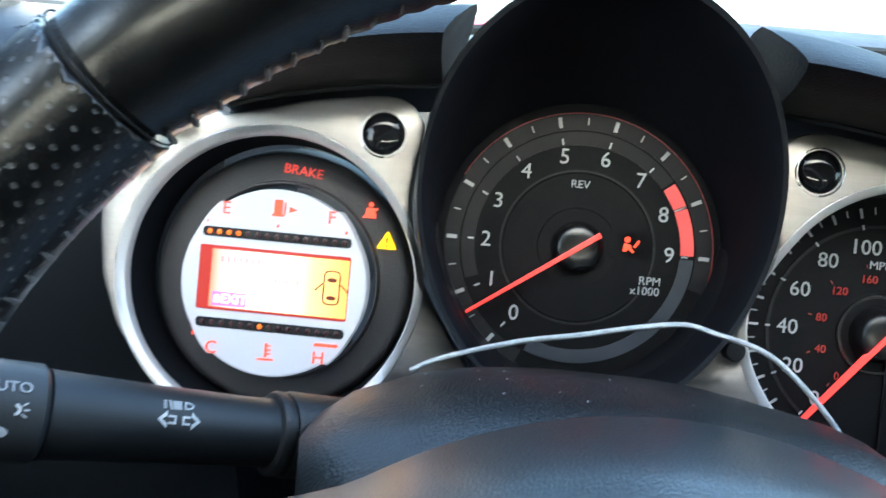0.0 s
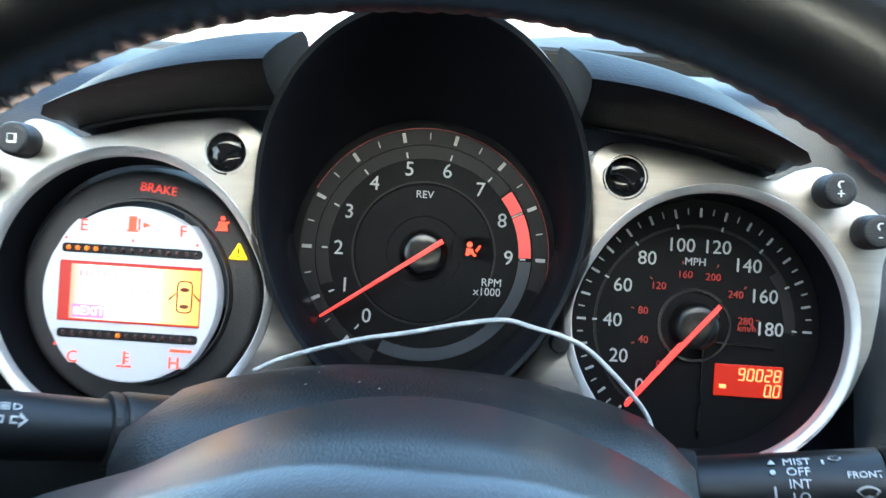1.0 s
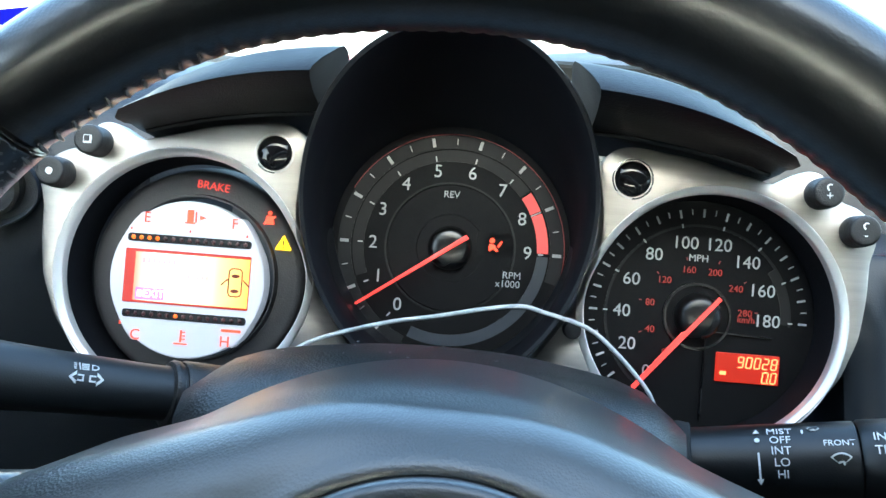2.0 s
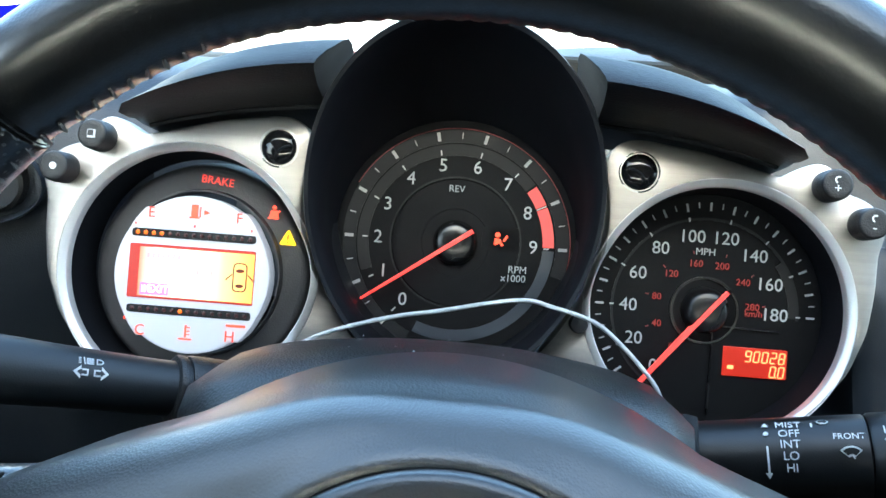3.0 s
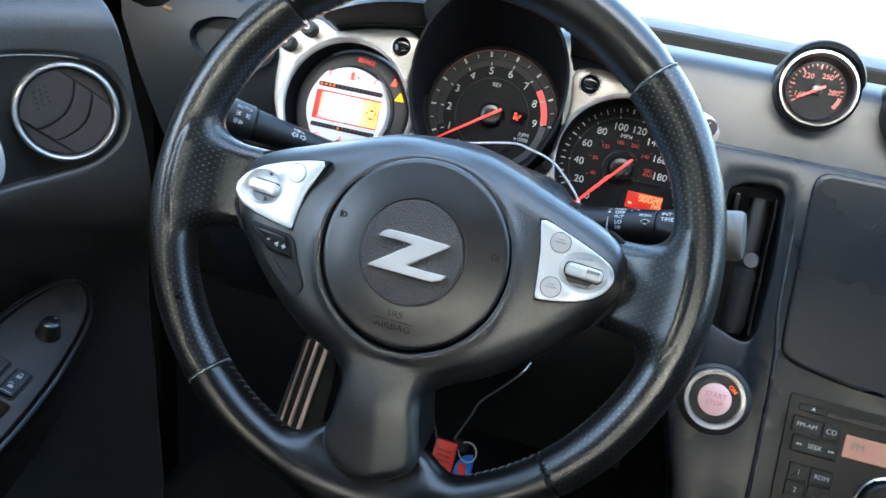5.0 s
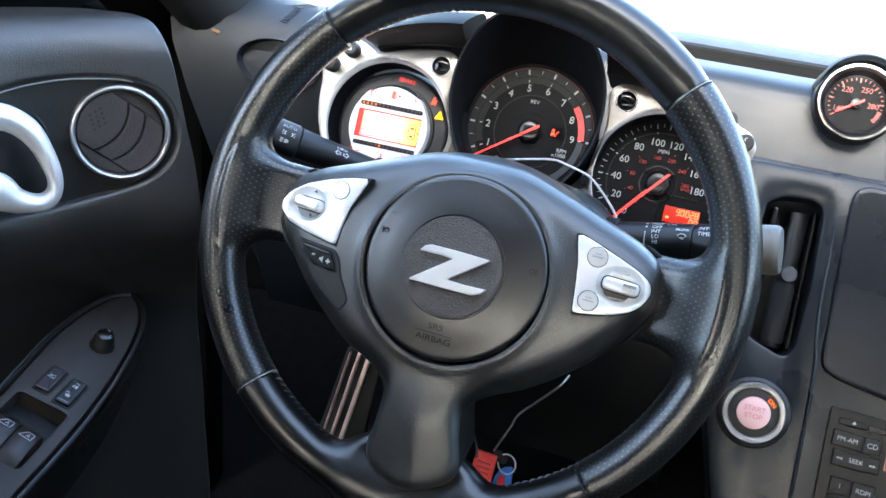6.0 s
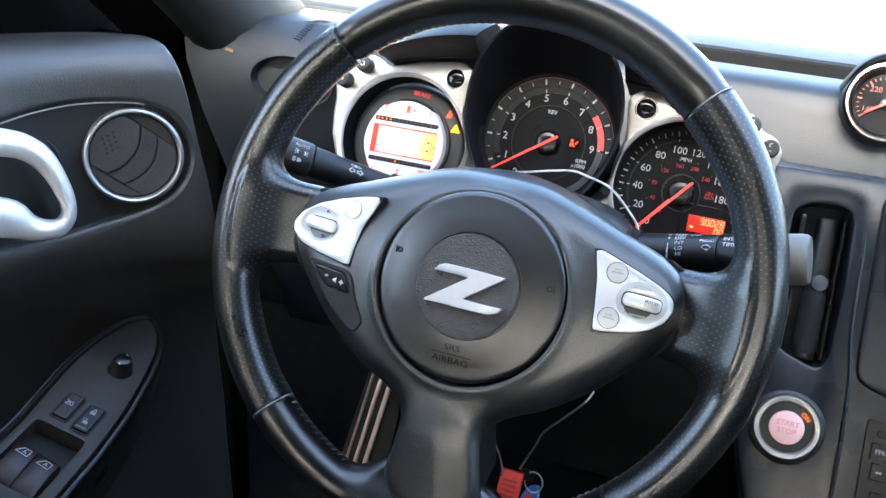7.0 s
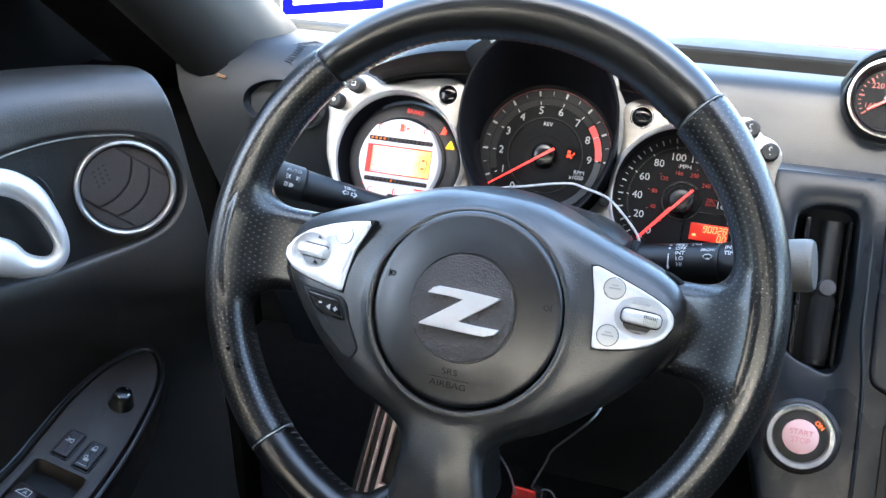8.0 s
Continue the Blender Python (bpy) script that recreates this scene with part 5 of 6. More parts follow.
    sides = list(zip(outline, outline[1:] + outline[:1]))

    def edge_gap(x, y):
        """Distance from the shell's outline."""
        best = 1.0
        for (ax, ay), (bx, by) in sides:
            ex, ey = bx - ax, by - ay
            k = min(1.0, max(0.0, ((x - ax) * ex + (y - ay) * ey) / (ex * ex + ey * ey + 1e-12)))
            best = min(best, math.hypot(x - ax - ex * k, y - ay - ey * k))
        return best

    def ring_at(f, bead=0.0):
        out = []
        for (x0, y0), (x1, y1) in zip(inner, outline):
            x, y = x0 + (x1 - x0) * f, y0 + (y1 - y0) * f
            down = min(1.0, max(0.0, (-y - 0.082) / 0.035))
            q = max(0.0, 1 - edge_gap(x, y) / (0.0185 - 0.0115 * down))
            xr = 0.0013 + 0.011 * min(1.0, max(0.0, (-y - 0.085) / 0.065))
            ridge = max(0.0, 0.0062 - 0.22 * math.hypot(x - xr, 0.0014)) * down * down * (3 - 2 * down)
            ring = math.hypot(x - cx, y - cy) - ca
            lip = 0.0014 * math.exp(-((ring - 0.0028) / 0.0028) ** 2) if f > 0 else 0.0
            out.append((x, y, 0.0196 + bead + lip + ridge - hub_drop(x, y) - (0.0170 - 0.0105 * down) * (1 - math.sqrt(max(0.0, 1 - q * q)))))
        return out
    stem = ring_at(1.0)
    loops = []
    # the shell runs back towards the column and widens at the top
    for f in (0.12, 0.35, 0.65, 1.0):
        loop = []
        for x, y, w in stem:
            up = min(1.0, max(0.0, (y - 0.005) / 0.025))
            high = max(0.0, 0.0662 - 4.2 * x * x - y) * up * (f ** 0.6)
            deep = w + (-0.062 - w) * f * up + (-0.035 - w) * f * (1 - up)
            shrink = 1 - 0.07 * f * (1 - up)
            loop.append((x * shrink, y * shrink + high, deep))
        loops.append(loop)
    front = [ring_at(0, -0.008), ring_at(0, -0.0015), ring_at(0.004, -0.0010), ring_at(0.012), ring_at(0.03), ring_at(0.06), ring_at(0.09), ring_at(0.13)]
    front += [ring_at(f) for f in (0.2, 0.3, 0.4, 0.5, 0.6, 0.7, 0.78, 0.85, 0.91, 0.95, 0.98)]
    loops = front + [stem] + loops
    part("hub_shell", rings(loops, True, False, True), hub_skin, wheel, "grained black hub shell running into the lower spoke")
    # dark parting line between shell and spokes
    for side in (-1, 1):
        pts = sorted(((x + side * 0.0016, y, 0.0040 - hub_drop(x, y)) for x, y in outline if x * side > 0.1120), key=lambda p: p[1])
        fat = [0.0004 + 0.0024 * math.sin(math.pi * k / (len(pts) - 1)) ** 0.4 if 0 < k < len(pts) - 1 else 0.0004 for k in range(len(pts))]
        bm = tube(pts, fat, 8)
        part("spoke_edge", bm, black_matte, wheel, "dark rounded edge between hub and spoke")
    # airbag lid
    LID = pose(cx, cy, 0.0010, -4.5)
    lid = part("airbag_lid", lathe([(0.0595, 0.000), (0.0595, 0.0122), (0.0588, 0.0137), (0.0574, 0.0147), (0.0555, 0.0148), (0.048, 0.0165), (0.038, 0.0180), (0.0335, 0.0184), (0.0330, 0.0176), (0.0324, 0.0176)], 96, 0, 0, False, True), lid_skin, wheel, "round grained airbag lid", LID)
    part("emblem_disc", lathe([(0.0322, 0.0170), (0.0322, 0.0186), (0.0318, 0.0190), (0.0160, 0.0197), (0.001, 0.0199)], 72, -0.001, -0.0003, False, True), disc_skin, wheel, "dark grey emblem disc", LID)
    zig = [(-0.0226, 0.0052), (-0.0198, 0.0087), (-0.0158, 0.0104), (0.0009, 0.0104), (0.0225, 0.0095), (0.0216, 0.0083), (-0.0008, -0.0086), (0.0097, -0.0090), (0.0248, -0.0088), (0.0225, -0.0120), (0.0165, -0.0144), (-0.0030, -0.0144), (-0.0246, -0.0142), (-0.0241, -0.0130), (-0.0001, 0.0047), (-0.0101, 0.0053)]
    zig = soft_outline(zig, 0.0007, 3)
    zig = zig if area2(zig) > 0 else zig[::-1]
    part("emblem", rings([[(x, y, 0.0190) for x, y in zig], [(x, y, 0.0223) for x, y in zig], [(x, y, 0.0226) for x, y in inset(zig, 0.0003)]], True, True, True), emblem_metal, wheel, "angular bright metal emblem", LID, smooth=False)
    writing("print", "SRS", 0.0054, emboss, lid, pose(-0.0008, -0.0392, 0.0180, 5), "embossed letters SRS", 0, "CENTER", 1.25)
    writing("print", "AIRBAG", 0.0054, emboss, lid, pose(-0.0008, -0.0470, 0.0168, 9), "embossed letters AIRBAG", 0, "CENTER", 1.25)
    part("print_line", slab(box_outline(0, 0, 0.026, 0.0004, 0.0001), -0.0003, 0.0001, 0.00005), emboss, lid, "embossed line", pose(-0.0008, -0.0432, 0.0175, 6))
    for side in (-1, 1):
        bm = sector(0.0012, 0.0018, 90 - 170 * (side < 0), 270 + 170 * (side > 0) - 180 * (side < 0) + 170 * (side < 0), 0)
        horn = part("horn_symbol", bm, emboss, lid, "embossed horn symbol", pose(side * 0.0490, 0.0126 if side < 0 else 0.0094, 0.0164, 0, 8 * side, 0))
        part("stem", slab(box_outline(0.0026 * side, 0, 0.0007, 0.0044, 0.0002), -0.0002, 0.0001, 0.00005), emboss, horn)

    # silver switch panels: outline, rocker and button places from each panel's own middle
    left = [(0.0312, 0.0271), (0.0183, 0.0253), (0.0023, 0.0210), (-0.0121, 0.0154), (-0.0229, 0.0081), (-0.0280, 0.0006), (-0.0274, -0.0056), (-0.0196, -0.0123), (-0.0069, -0.0160), (0.0066, -0.0185), (0.0193, -0.0204), (0.0202, -0.0083), (0.0226, 0.0065), (0.0272, 0.0163)]
    right = [(-0.0247, 0.0238), (-0.0210, 0.0243), (-0.0084, 0.0199), (0.0056, 0.0147), (0.0155, 0.0105), (0.0220, 0.0069), (0.0253, 0.0032), (0.0260, -0.0026), (0.0225, -0.0099), (0.0162, -0.0153), (0.0069, -0.0193), (-0.0052, -0.0220), (-0.0172, -0.0237), (-0.0187, -0.0081), (-0.0206, 0.0071)]
    for side, o, (rx, ry), spots in ((-1, left, (-0.0070, 0.0018), ((0.0133, 0.0156),)), (1, right, (0.0076, -0.0012), ((-0.0099, 0.0130), (-0.0094, -0.0143)))):
        dx, wa, wb = (rx - 0.0016, 0.0143, 0.0118) if side < 0 else (rx, 0.0152, 0.0124)
        edge = soft_outline(o, 0.0022, 4)
        rim_o = [cast_out(edge, dx, ry, 2 * math.pi * k / 96) for k in range(96)]
        rim_i = [(dx + wa * math.cos(2 * math.pi * k / 96), ry + wb * math.sin(2 * math.pi * k / 96)) for k in range(96)]
        rim_i = [(p[0] * 0.97 + q[0] * 0.03, p[1] * 0.97 + q[1] * 0.03) for p, q in zip(rim_i, rim_o)]
        near = lambda f: [(dx + (x - dx) * f, ry + (y - ry) * f) for x, y in rim_o]
        flat = lambda ps, z: [(x, y, z) for x, y in ps]
        shell = rings([flat(rim_o, -0.006), flat(rim_o, 0.0004), flat(near(0.985), 0.0010), flat(near(0.965), 0.0012), flat(rim_i, 0.0012), flat([(dx + (x - dx) * 0.97, ry + (y - ry) * 0.97) for x, y in rim_i], 0.0009), flat([(dx + (x - dx) * 0.96, ry + (y - ry) * 0.96) for x, y in rim_i], -0.003)])
        panel = part("switch_panel", shell, silver_paint, wheel, "silver painted switch panel", pose(0.098 * side + 0.0010, 0.0006, 0.0104, -5, 6.5 * side, 0))
        ccw = o if area2(o) > 0 else o[::-1]
        part("panel_gap", rings([flat(inset(ccw, -0.0007), -0.006), flat(inset(ccw, -0.0007), -0.0002), flat(inset(ccw, 0.0012), -0.0002), flat(inset(ccw, 0.0012), -0.006)]), black_matte, panel, "dark gap round the panel")
        dish = rings([[(dx + (x - dx) * f, ry + (y - ry) * f, h) for x, y in rim_i] for f, h in ((0.97, 0.0008), (0.90, 0.0003), (0.78, -0.0010), (0.55, -0.0016), (0.1, -0.0018))], True, False, True)
        # darker button paint stands in for the shading inside the dish
        part("rocker_dish", dish, button_paint, panel, "shallow oval dish")
        long, high = (0.0205, 0.0078) if side < 0 else (0.0225, 0.0078)
        part("rocker_gap", slab(box_outline(rx, ry, long + 0.0016, high + 0.0018, 0.0042, -3), -0.0030, -0.0008, 0.0003), black_matte, panel, "dark gap round the rocker")
        rk = part("rocker", slab(box_outline(rx, ry, long, high, 0.0036, -3), -0.0030, 0.0058, 0.0020), silver_paint, panel, "raised silver rocker")
        if side > 0:
            rib = part("rib", slab(box_outline(0, 0, 0.0005, 0.0048, 0.0002), 0, 0.0003, 0.0001), chrome, rk, "", xyz(rx + 0.0015, ry - 0.0002, 0.0057, -3))
            for i in range(1, 8):
                again(rib, xyz(rx + 0.0015 + 0.0010 * i, ry - 0.0002 - 0.00005 * i, 0.0057, -3))
            for dy in (0.0080, -0.0080):
                part("print_bar", slab(box_outline(rx - 0.0012, ry + dy, 0.0100, 0.0012, 0.0003, 0), -0.0010, 0.0004, 0.00005), grey_print, panel, "small grey print")
        else:
            for dy in (0.0092, -0.0072):
                part("symbol", slab([(rx + 0.0006, ry + dy - 0.0008), (rx + 0.0026, ry + dy - 0.0008), (rx + 0.0016, ry + dy + 0.001)], -0.0010, 0.0006, 0.0001), dark_print, panel, "small dark arrow")
        for bx, by in spots:
            part("button_gap", lathe([(0.0064, 0.0010), (0.0064, 0.0014)], 40, bx, by, False, True), black_matte, panel, "dark gap round the button")
            part("button", lathe([(0.0060, 0.0010), (0.0060, 0.0014), (0.0057, 0.0017), (0.001, 0.0018)], 40, bx, by, False, True), button_paint, panel, "round satin silver button")
            if side > 0:
                part("print_bar", slab(box_outline(bx, by, 0.0068, 0.0010, 0.0002, 0), 0.0017, 0.0020, 0.00005), grey_print, panel, "small grey print")
                part("print_bar", slab(box_outline(bx, by + 0.0018, 0.0040, 0.0007, 0.0002, 0), 0.0017, 0.0020, 0.00005), grey_print, panel)
    # volume switch and blank below the left panel
    tilt = pose(-0.0868, -0.0292, 0.0129, 2, -7, 0)
    recess = soft_outline([(-0.0212, 0.0083), (0.0093, 0.0059), (0.0136, 0.0016), (0.0174, -0.0086), (0.0269, -0.0237), (0.0228, -0.0308), (0.0170, -0.0296), (-0.0012, -0.0158), (-0.0174, 0.0039)], 0.003, 4)
    blank = part("switch_blank", slab(recess, -0.006, 0.0010, 0.0006), black_soft, wheel, "black blanking panel", tilt)
    part("blank_gap", slab(inset(recess if area2(recess) > 0 else recess[::-1], -0.0006), -0.006, 0.0003, 0.0002), black_matte, blank, "thin gap round the panel")
    sw = soft_outline([(-0.0150, 0.0063), (0.0085, 0.0045), (0.0146, -0.0078), (-0.0030, -0.0064), (-0.0104, -0.0006)], 0.002, 4)
    part("switch_gap", slab(inset(sw if area2(sw) > 0 else sw[::-1], -0.0009), 0.0006, 0.0014, 0.0002), black_matte, blank)
    vol = part("volume_switch", slab(sw, 0.0008, 0.0026, 0.0009), black_gloss, blank, "black volume switch")
    writing("symbol", "-", 0.008, white_print, vol, xyz(-0.0040, 0.0010, 0.0028), "white minus", 0.0002)
    writing("symbol", "+", 0.006, white_print, vol, xyz(0.0076, -0.0022, 0.0028), "white plus", 0.0002)
    part("symbol", slab([(x + 0.0024, y) for x, y in ((-0.0014, -0.0007), (-0.0004, -0.0007), (0.0012, 0.0007), (0.0012, -0.0035), (-0.0004, -0.0021), (-0.0014, -0.0021))], 0.0026, 0.0029, 0.0001), white_print, vol, "white speaker symbol")


build_wheel()


# ---- centre stack ----
def build_stack():
    st = thing("centre_stack", STACK, "satin charcoal centre stack surround with a vent opening", "centre stack")
    # face of the surround with the vent opening cut through, as a bridge between two outlines
    outer = [(-0.100, 0.0835), (0.0, 0.0845), (0.20, 0.0845), (0.34, 0.0835), (0.34, -0.30), (0.02, -0.30), (-0.045, -0.30), (-0.060, -0.20), (-0.078, -0.140), (-0.0885, -0.100), (-0.092, -0.05)]
    open_ = [(-0.0715, 0.0500), (-0.060, 0.0575), (-0.0400, 0.0590), (-0.0310, 0.0560), (-0.0280, 0.0480), (-0.0255, 0.0), (-0.0265, -0.0580), (-0.0310, -0.0665), (-0.0370, -0.0675), (-0.0580, -0.0600), (-0.0680, -0.0530), (-0.0720, 0.0)]
    cx, cy = -0.048, -0.005
    def by_angle(o, n=120, rad=0.004):
        d = soft_outline(o, rad, 4)
        pts = []
        for i in range(n):
            a = -math.pi + 2 * math.pi * i / n
            dx, dy = math.cos(a), math.sin(a)
            best = None
            for p, q in zip(d, d[1:] + d[:1]):
                ex, ey = q[0] - p[0], q[1] - p[1]
                den = dx * ey - dy * ex
                if abs(den) < 1e-12:
                    continue
                t = ((p[0] - cx) * ey - (p[1] - cy) * ex) / den
                s = ((p[0] - cx) * dy - (p[1] - cy) * dx) / den
                if t > 0 and -1e-9 <= s <= 1 + 1e-9 and (best is None or t > best):
                    best = t
            pts.append((cx + dx * best, cy + dy * best))
        return pts
    oo, ii = by_angle(outer, 160, 0.012), by_angle(open_, 160, 0.003)
    lev = lambda o, z: [(x, y, z) for x, y in o]
    out1, out2 = inset(oo, 0.004), inset(oo, 0.0012)
    grow = inset(ii, -0.0030)
    g2 = inset(ii, -0.0010)
    bm = rings([lev(oo, -0.050), lev(oo, -0.006), lev(out2, -0.0018), lev(out1, 0.0), lev(grow, 0.0), lev(g2, -0.0012), lev(ii, -0.0040), lev(ii, -0.045)])
    part("surround", bm, stack_paint, st)
    part("vent_back", slab([(x * 1.0, y) for x, y in ii], -0.050, -0.044, 0.001), black_matte, st, "black duct behind the vent")
    # raised edge that divides the vent column from the display bay
    line = smooth_path([(-0.0182, 0.0540, -0.0020), (-0.0172, 0.0240, -0.0010), (-0.0157, -0.0142, -0.0004), (-0.0136, -0.040, 0.0002), (-0.0080, -0.080, 0.0012), (-0.0040, -0.18, 0.0008), (-0.002, -0.27, 0.0)], 6)
    part("dividing_edge", tube(line, 0.0016, 8), stack_paint, st, "raised rounded dividing edge")

    v = thing("air_vent", STACK @ pose(-0.049, -0.005, -0.016, 0, 0, 1), "black upright air vent with two vanes and a knob", "air vent")
    for x, w in ((-0.013, 0.004), (0.018, 0.0025)):
        bm = slab(box_outline(x, -0.002, w, 0.114, min(0.002, w * 0.4)), -0.016, 0.006, 0.0012)
        part("vane", bm, black_gloss, v, "upright black vane")
    part("drum", tube([(0.0065, y, -0.005) for y in (-0.058, -0.02, 0.02, 0.054)], 0.0080, 24), stalk_black, v, "rounded black vane")
    part("sleeve", tube([(0.0065, y, -0.005) for y in (-0.054, -0.051, -0.03, -0.008, -0.005)], [0.0080, 0.0092, 0.0094, 0.0092, 0.0080], 24), black_matte, v, "black textured sleeve")
    part("knob", lathe([(0.0042, 0.0), (0.0042, 0.016), (0.0060, 0.018), (0.0064, 0.020), (0.0064, 0.0285), (0.0057, 0.0300), (0.001, 0.0305)], 40, 0.0040, 0.001, False, True), surface("knob_grey", (0.035, 0.037, 0.042), 0.45, 0, 0.2, 900), v, "round dark grey vent knob")

    b = thing("start_button", STACK @ pose(-0.0455, -0.1175, 0.0), "round engine start button lit pink in a silver ring", "start button")
    part("seat", lathe([(0.0285, -0.004), (0.0285, 0.0006), (0.0270, 0.0022), (0.0250, 0.0026), (0.0245, 0.0012)], 64), black_soft, b, "black seat round the ring")
    part("ring", lathe([(0.0246, 0.0), (0.0246, 0.0030), (0.0236, 0.0046), (0.0206, 0.0040), (0.0196, 0.0026), (0.0193, 0.0)], 72), satin_ring, b, "satin silver ring")
    part("dark_ring", lathe([(0.0194, 0.0024), (0.0150, 0.0034), (0.0132, 0.0034), (0.0130, 0.001)], 64), black_soft, b, "black inner ring")
    cap = part("cap", lathe([(0.0128, 0.001), (0.0128, 0.0044), (0.0118, 0.0052), (0.001, 0.0056)], 56, 0, 0, False, True), start_pink, b, "pink lit translucent cap")
    faded = surface("faded_red_print", (0.45, 0.16, 0.17), 0.6)
    writing("print", "START", 0.0058, faded, cap, xyz(0, 0.0034, 0.0057), "faded red letters START")
    writing("print", "STOP", 0.0058, faded, cap, xyz(0, -0.0026, 0.0057), "faded red letters STOP")
    writing("on_lamp", "ON", 0.0048, lamp_orange, b, xyz(0.0118, 0.0108, 0.0038, -38), "lit orange letters ON", 0.0001)

    # lid of the display bay
    lid = [(-0.0112, 0.0640), (-0.0085, 0.0738), (-0.0010, 0.0785), (0.10, 0.0790), (0.185, 0.0775), (0.192, 0.0700), (0.192, -0.0600), (0.186, -0.0800), (0.10, -0.0850), (0.05, -0.0830), (0.010, -0.0765), (-0.0032, -0.0705), (-0.0062, -0.0600)]
    lb = thing("display_lid", STACK, "smooth dark grey lid over the display bay", "lid")
    part("lid", slab(soft_outline(lid, 0.006, 4), -0.004, 0.0046, 0.0032), surface("lid_paint", (0.0072, 0.0092, 0.0126), 0.28, 0, 0.12, 1600, 0.1, 10, 0.0, 0.4), lb)
    part("gap", slab(inset(soft_outline(lid, 0.006, 4), -0.0028), -0.004, 0.0006, 0.0002), frit_black, lb, "dark gap round the lid")
    part("bright_clip", slab(box_outline(0.094, -0.072, 0.006, 0.020, 0.001), 0.0040, 0.0060, 0.0008), chrome, lb, "bright clip at the lid's edge")

    # radio
    rd = thing("car_radio", STACK, "black car radio with buttons and an orange display", "radio")
    part("face", slab(soft_outline([(0.0095, -0.0965), (0.190, -0.0985), (0.190, -0.240), (0.0165, -0.240), (0.0120, -0.17)], 0.003, 3), -0.006, 0.0014, 0.0010), radio_black, rd)
    part("disc_slot", slab(box_outline(0.085, -0.1070, 0.125, 0.0042, 0.0015), 0.0006, 0.0018, 0.0003), black_gloss, rd, "disc slot")
    ej = part("button", slab(box_outline(0.0285, -0.1060, 0.022, 0.0052, 0.0024), 0.0010, 0.0026, 0.0006), radio_black, rd, "eject button")
    part("symbol", slab([(0.0268, -0.1066), (0.0302, -0.1066), (0.0285, -0.1042)], 0.0026, 0.0029, 0.0001), white_print, ej, "white eject symbol")
    keys = ((0.0262, -0.1195, 0.022, "FM-AM"), (0.0448, -0.1198, 0.013, "CD"), (0.0356, -0.1345, 0.035, "SEEK"), (0.0282, -0.1560, 0.015, "1"), (0.0455, -0.1562, 0.017, "RDM"), (0.0282, -0.1700, 0.015, "2"), (0.0455, -0.1700, 0.017, "RPT"))
    for x, y, w, text in keys:
        k = part("button", slab(box_outline(x, y, w, 0.0128, 0.0012), 0.0008, 0.0030, 0.0008), radio_black, rd, "black radio button")
        if text != "RPT":
            writing("print", text, 0.0052 if len(text) > 2 else 0.0058, white_print, k, xyz(x, y, 0.0032), "white print %s" % text)
        if text == "SEEK":
            for s in (-1, 1):
                for j in (0, 1):
                    part("symbol", slab([(x + s * (0.0100 + 0.0024 * j), y - 0.0011), (x + s * (0.0100 + 0.0024 * j), y + 0.0011), (x + s * (0.0124 + 0.0024 * j), y)], 0.0030, 0.0033, 0.00005), white_print, k, "white arrow")
    lc = part("display", slab(box_outline(0.0950, -0.1270, 0.078, 0.0175, 0.001), 0.0010, 0.0022, 0.0004), radio_lcd, rd, "dim orange radio display")
    writing("print", "FM", 0.0085, dark_print, lc, xyz(0.0660, -0.1262, 0.0024), "dark letters FM on the display")
    knob = part("volume_knob", lathe([(0.0212, 0.0), (0.0208, 0.010), (0.0192, 0.0118), (0.001, 0.0122)], 56, 0.0955, -0.1665, False, True), radio_black, rd, "round black volume knob")
    part("knob_ring", lathe([(0.0246, 0.0008), (0.0246, 0.0042), (0.0230, 0.0050), (0.0214, 0.0036)], 56, 0.0955, -0.1665), chrome, knob, "bright ring round the knob")
    writing("print", "VOL", 0.0050, white_print, knob, xyz(0.0955, -0.1580, 0.0124), "white letters VOL")


build_stack()


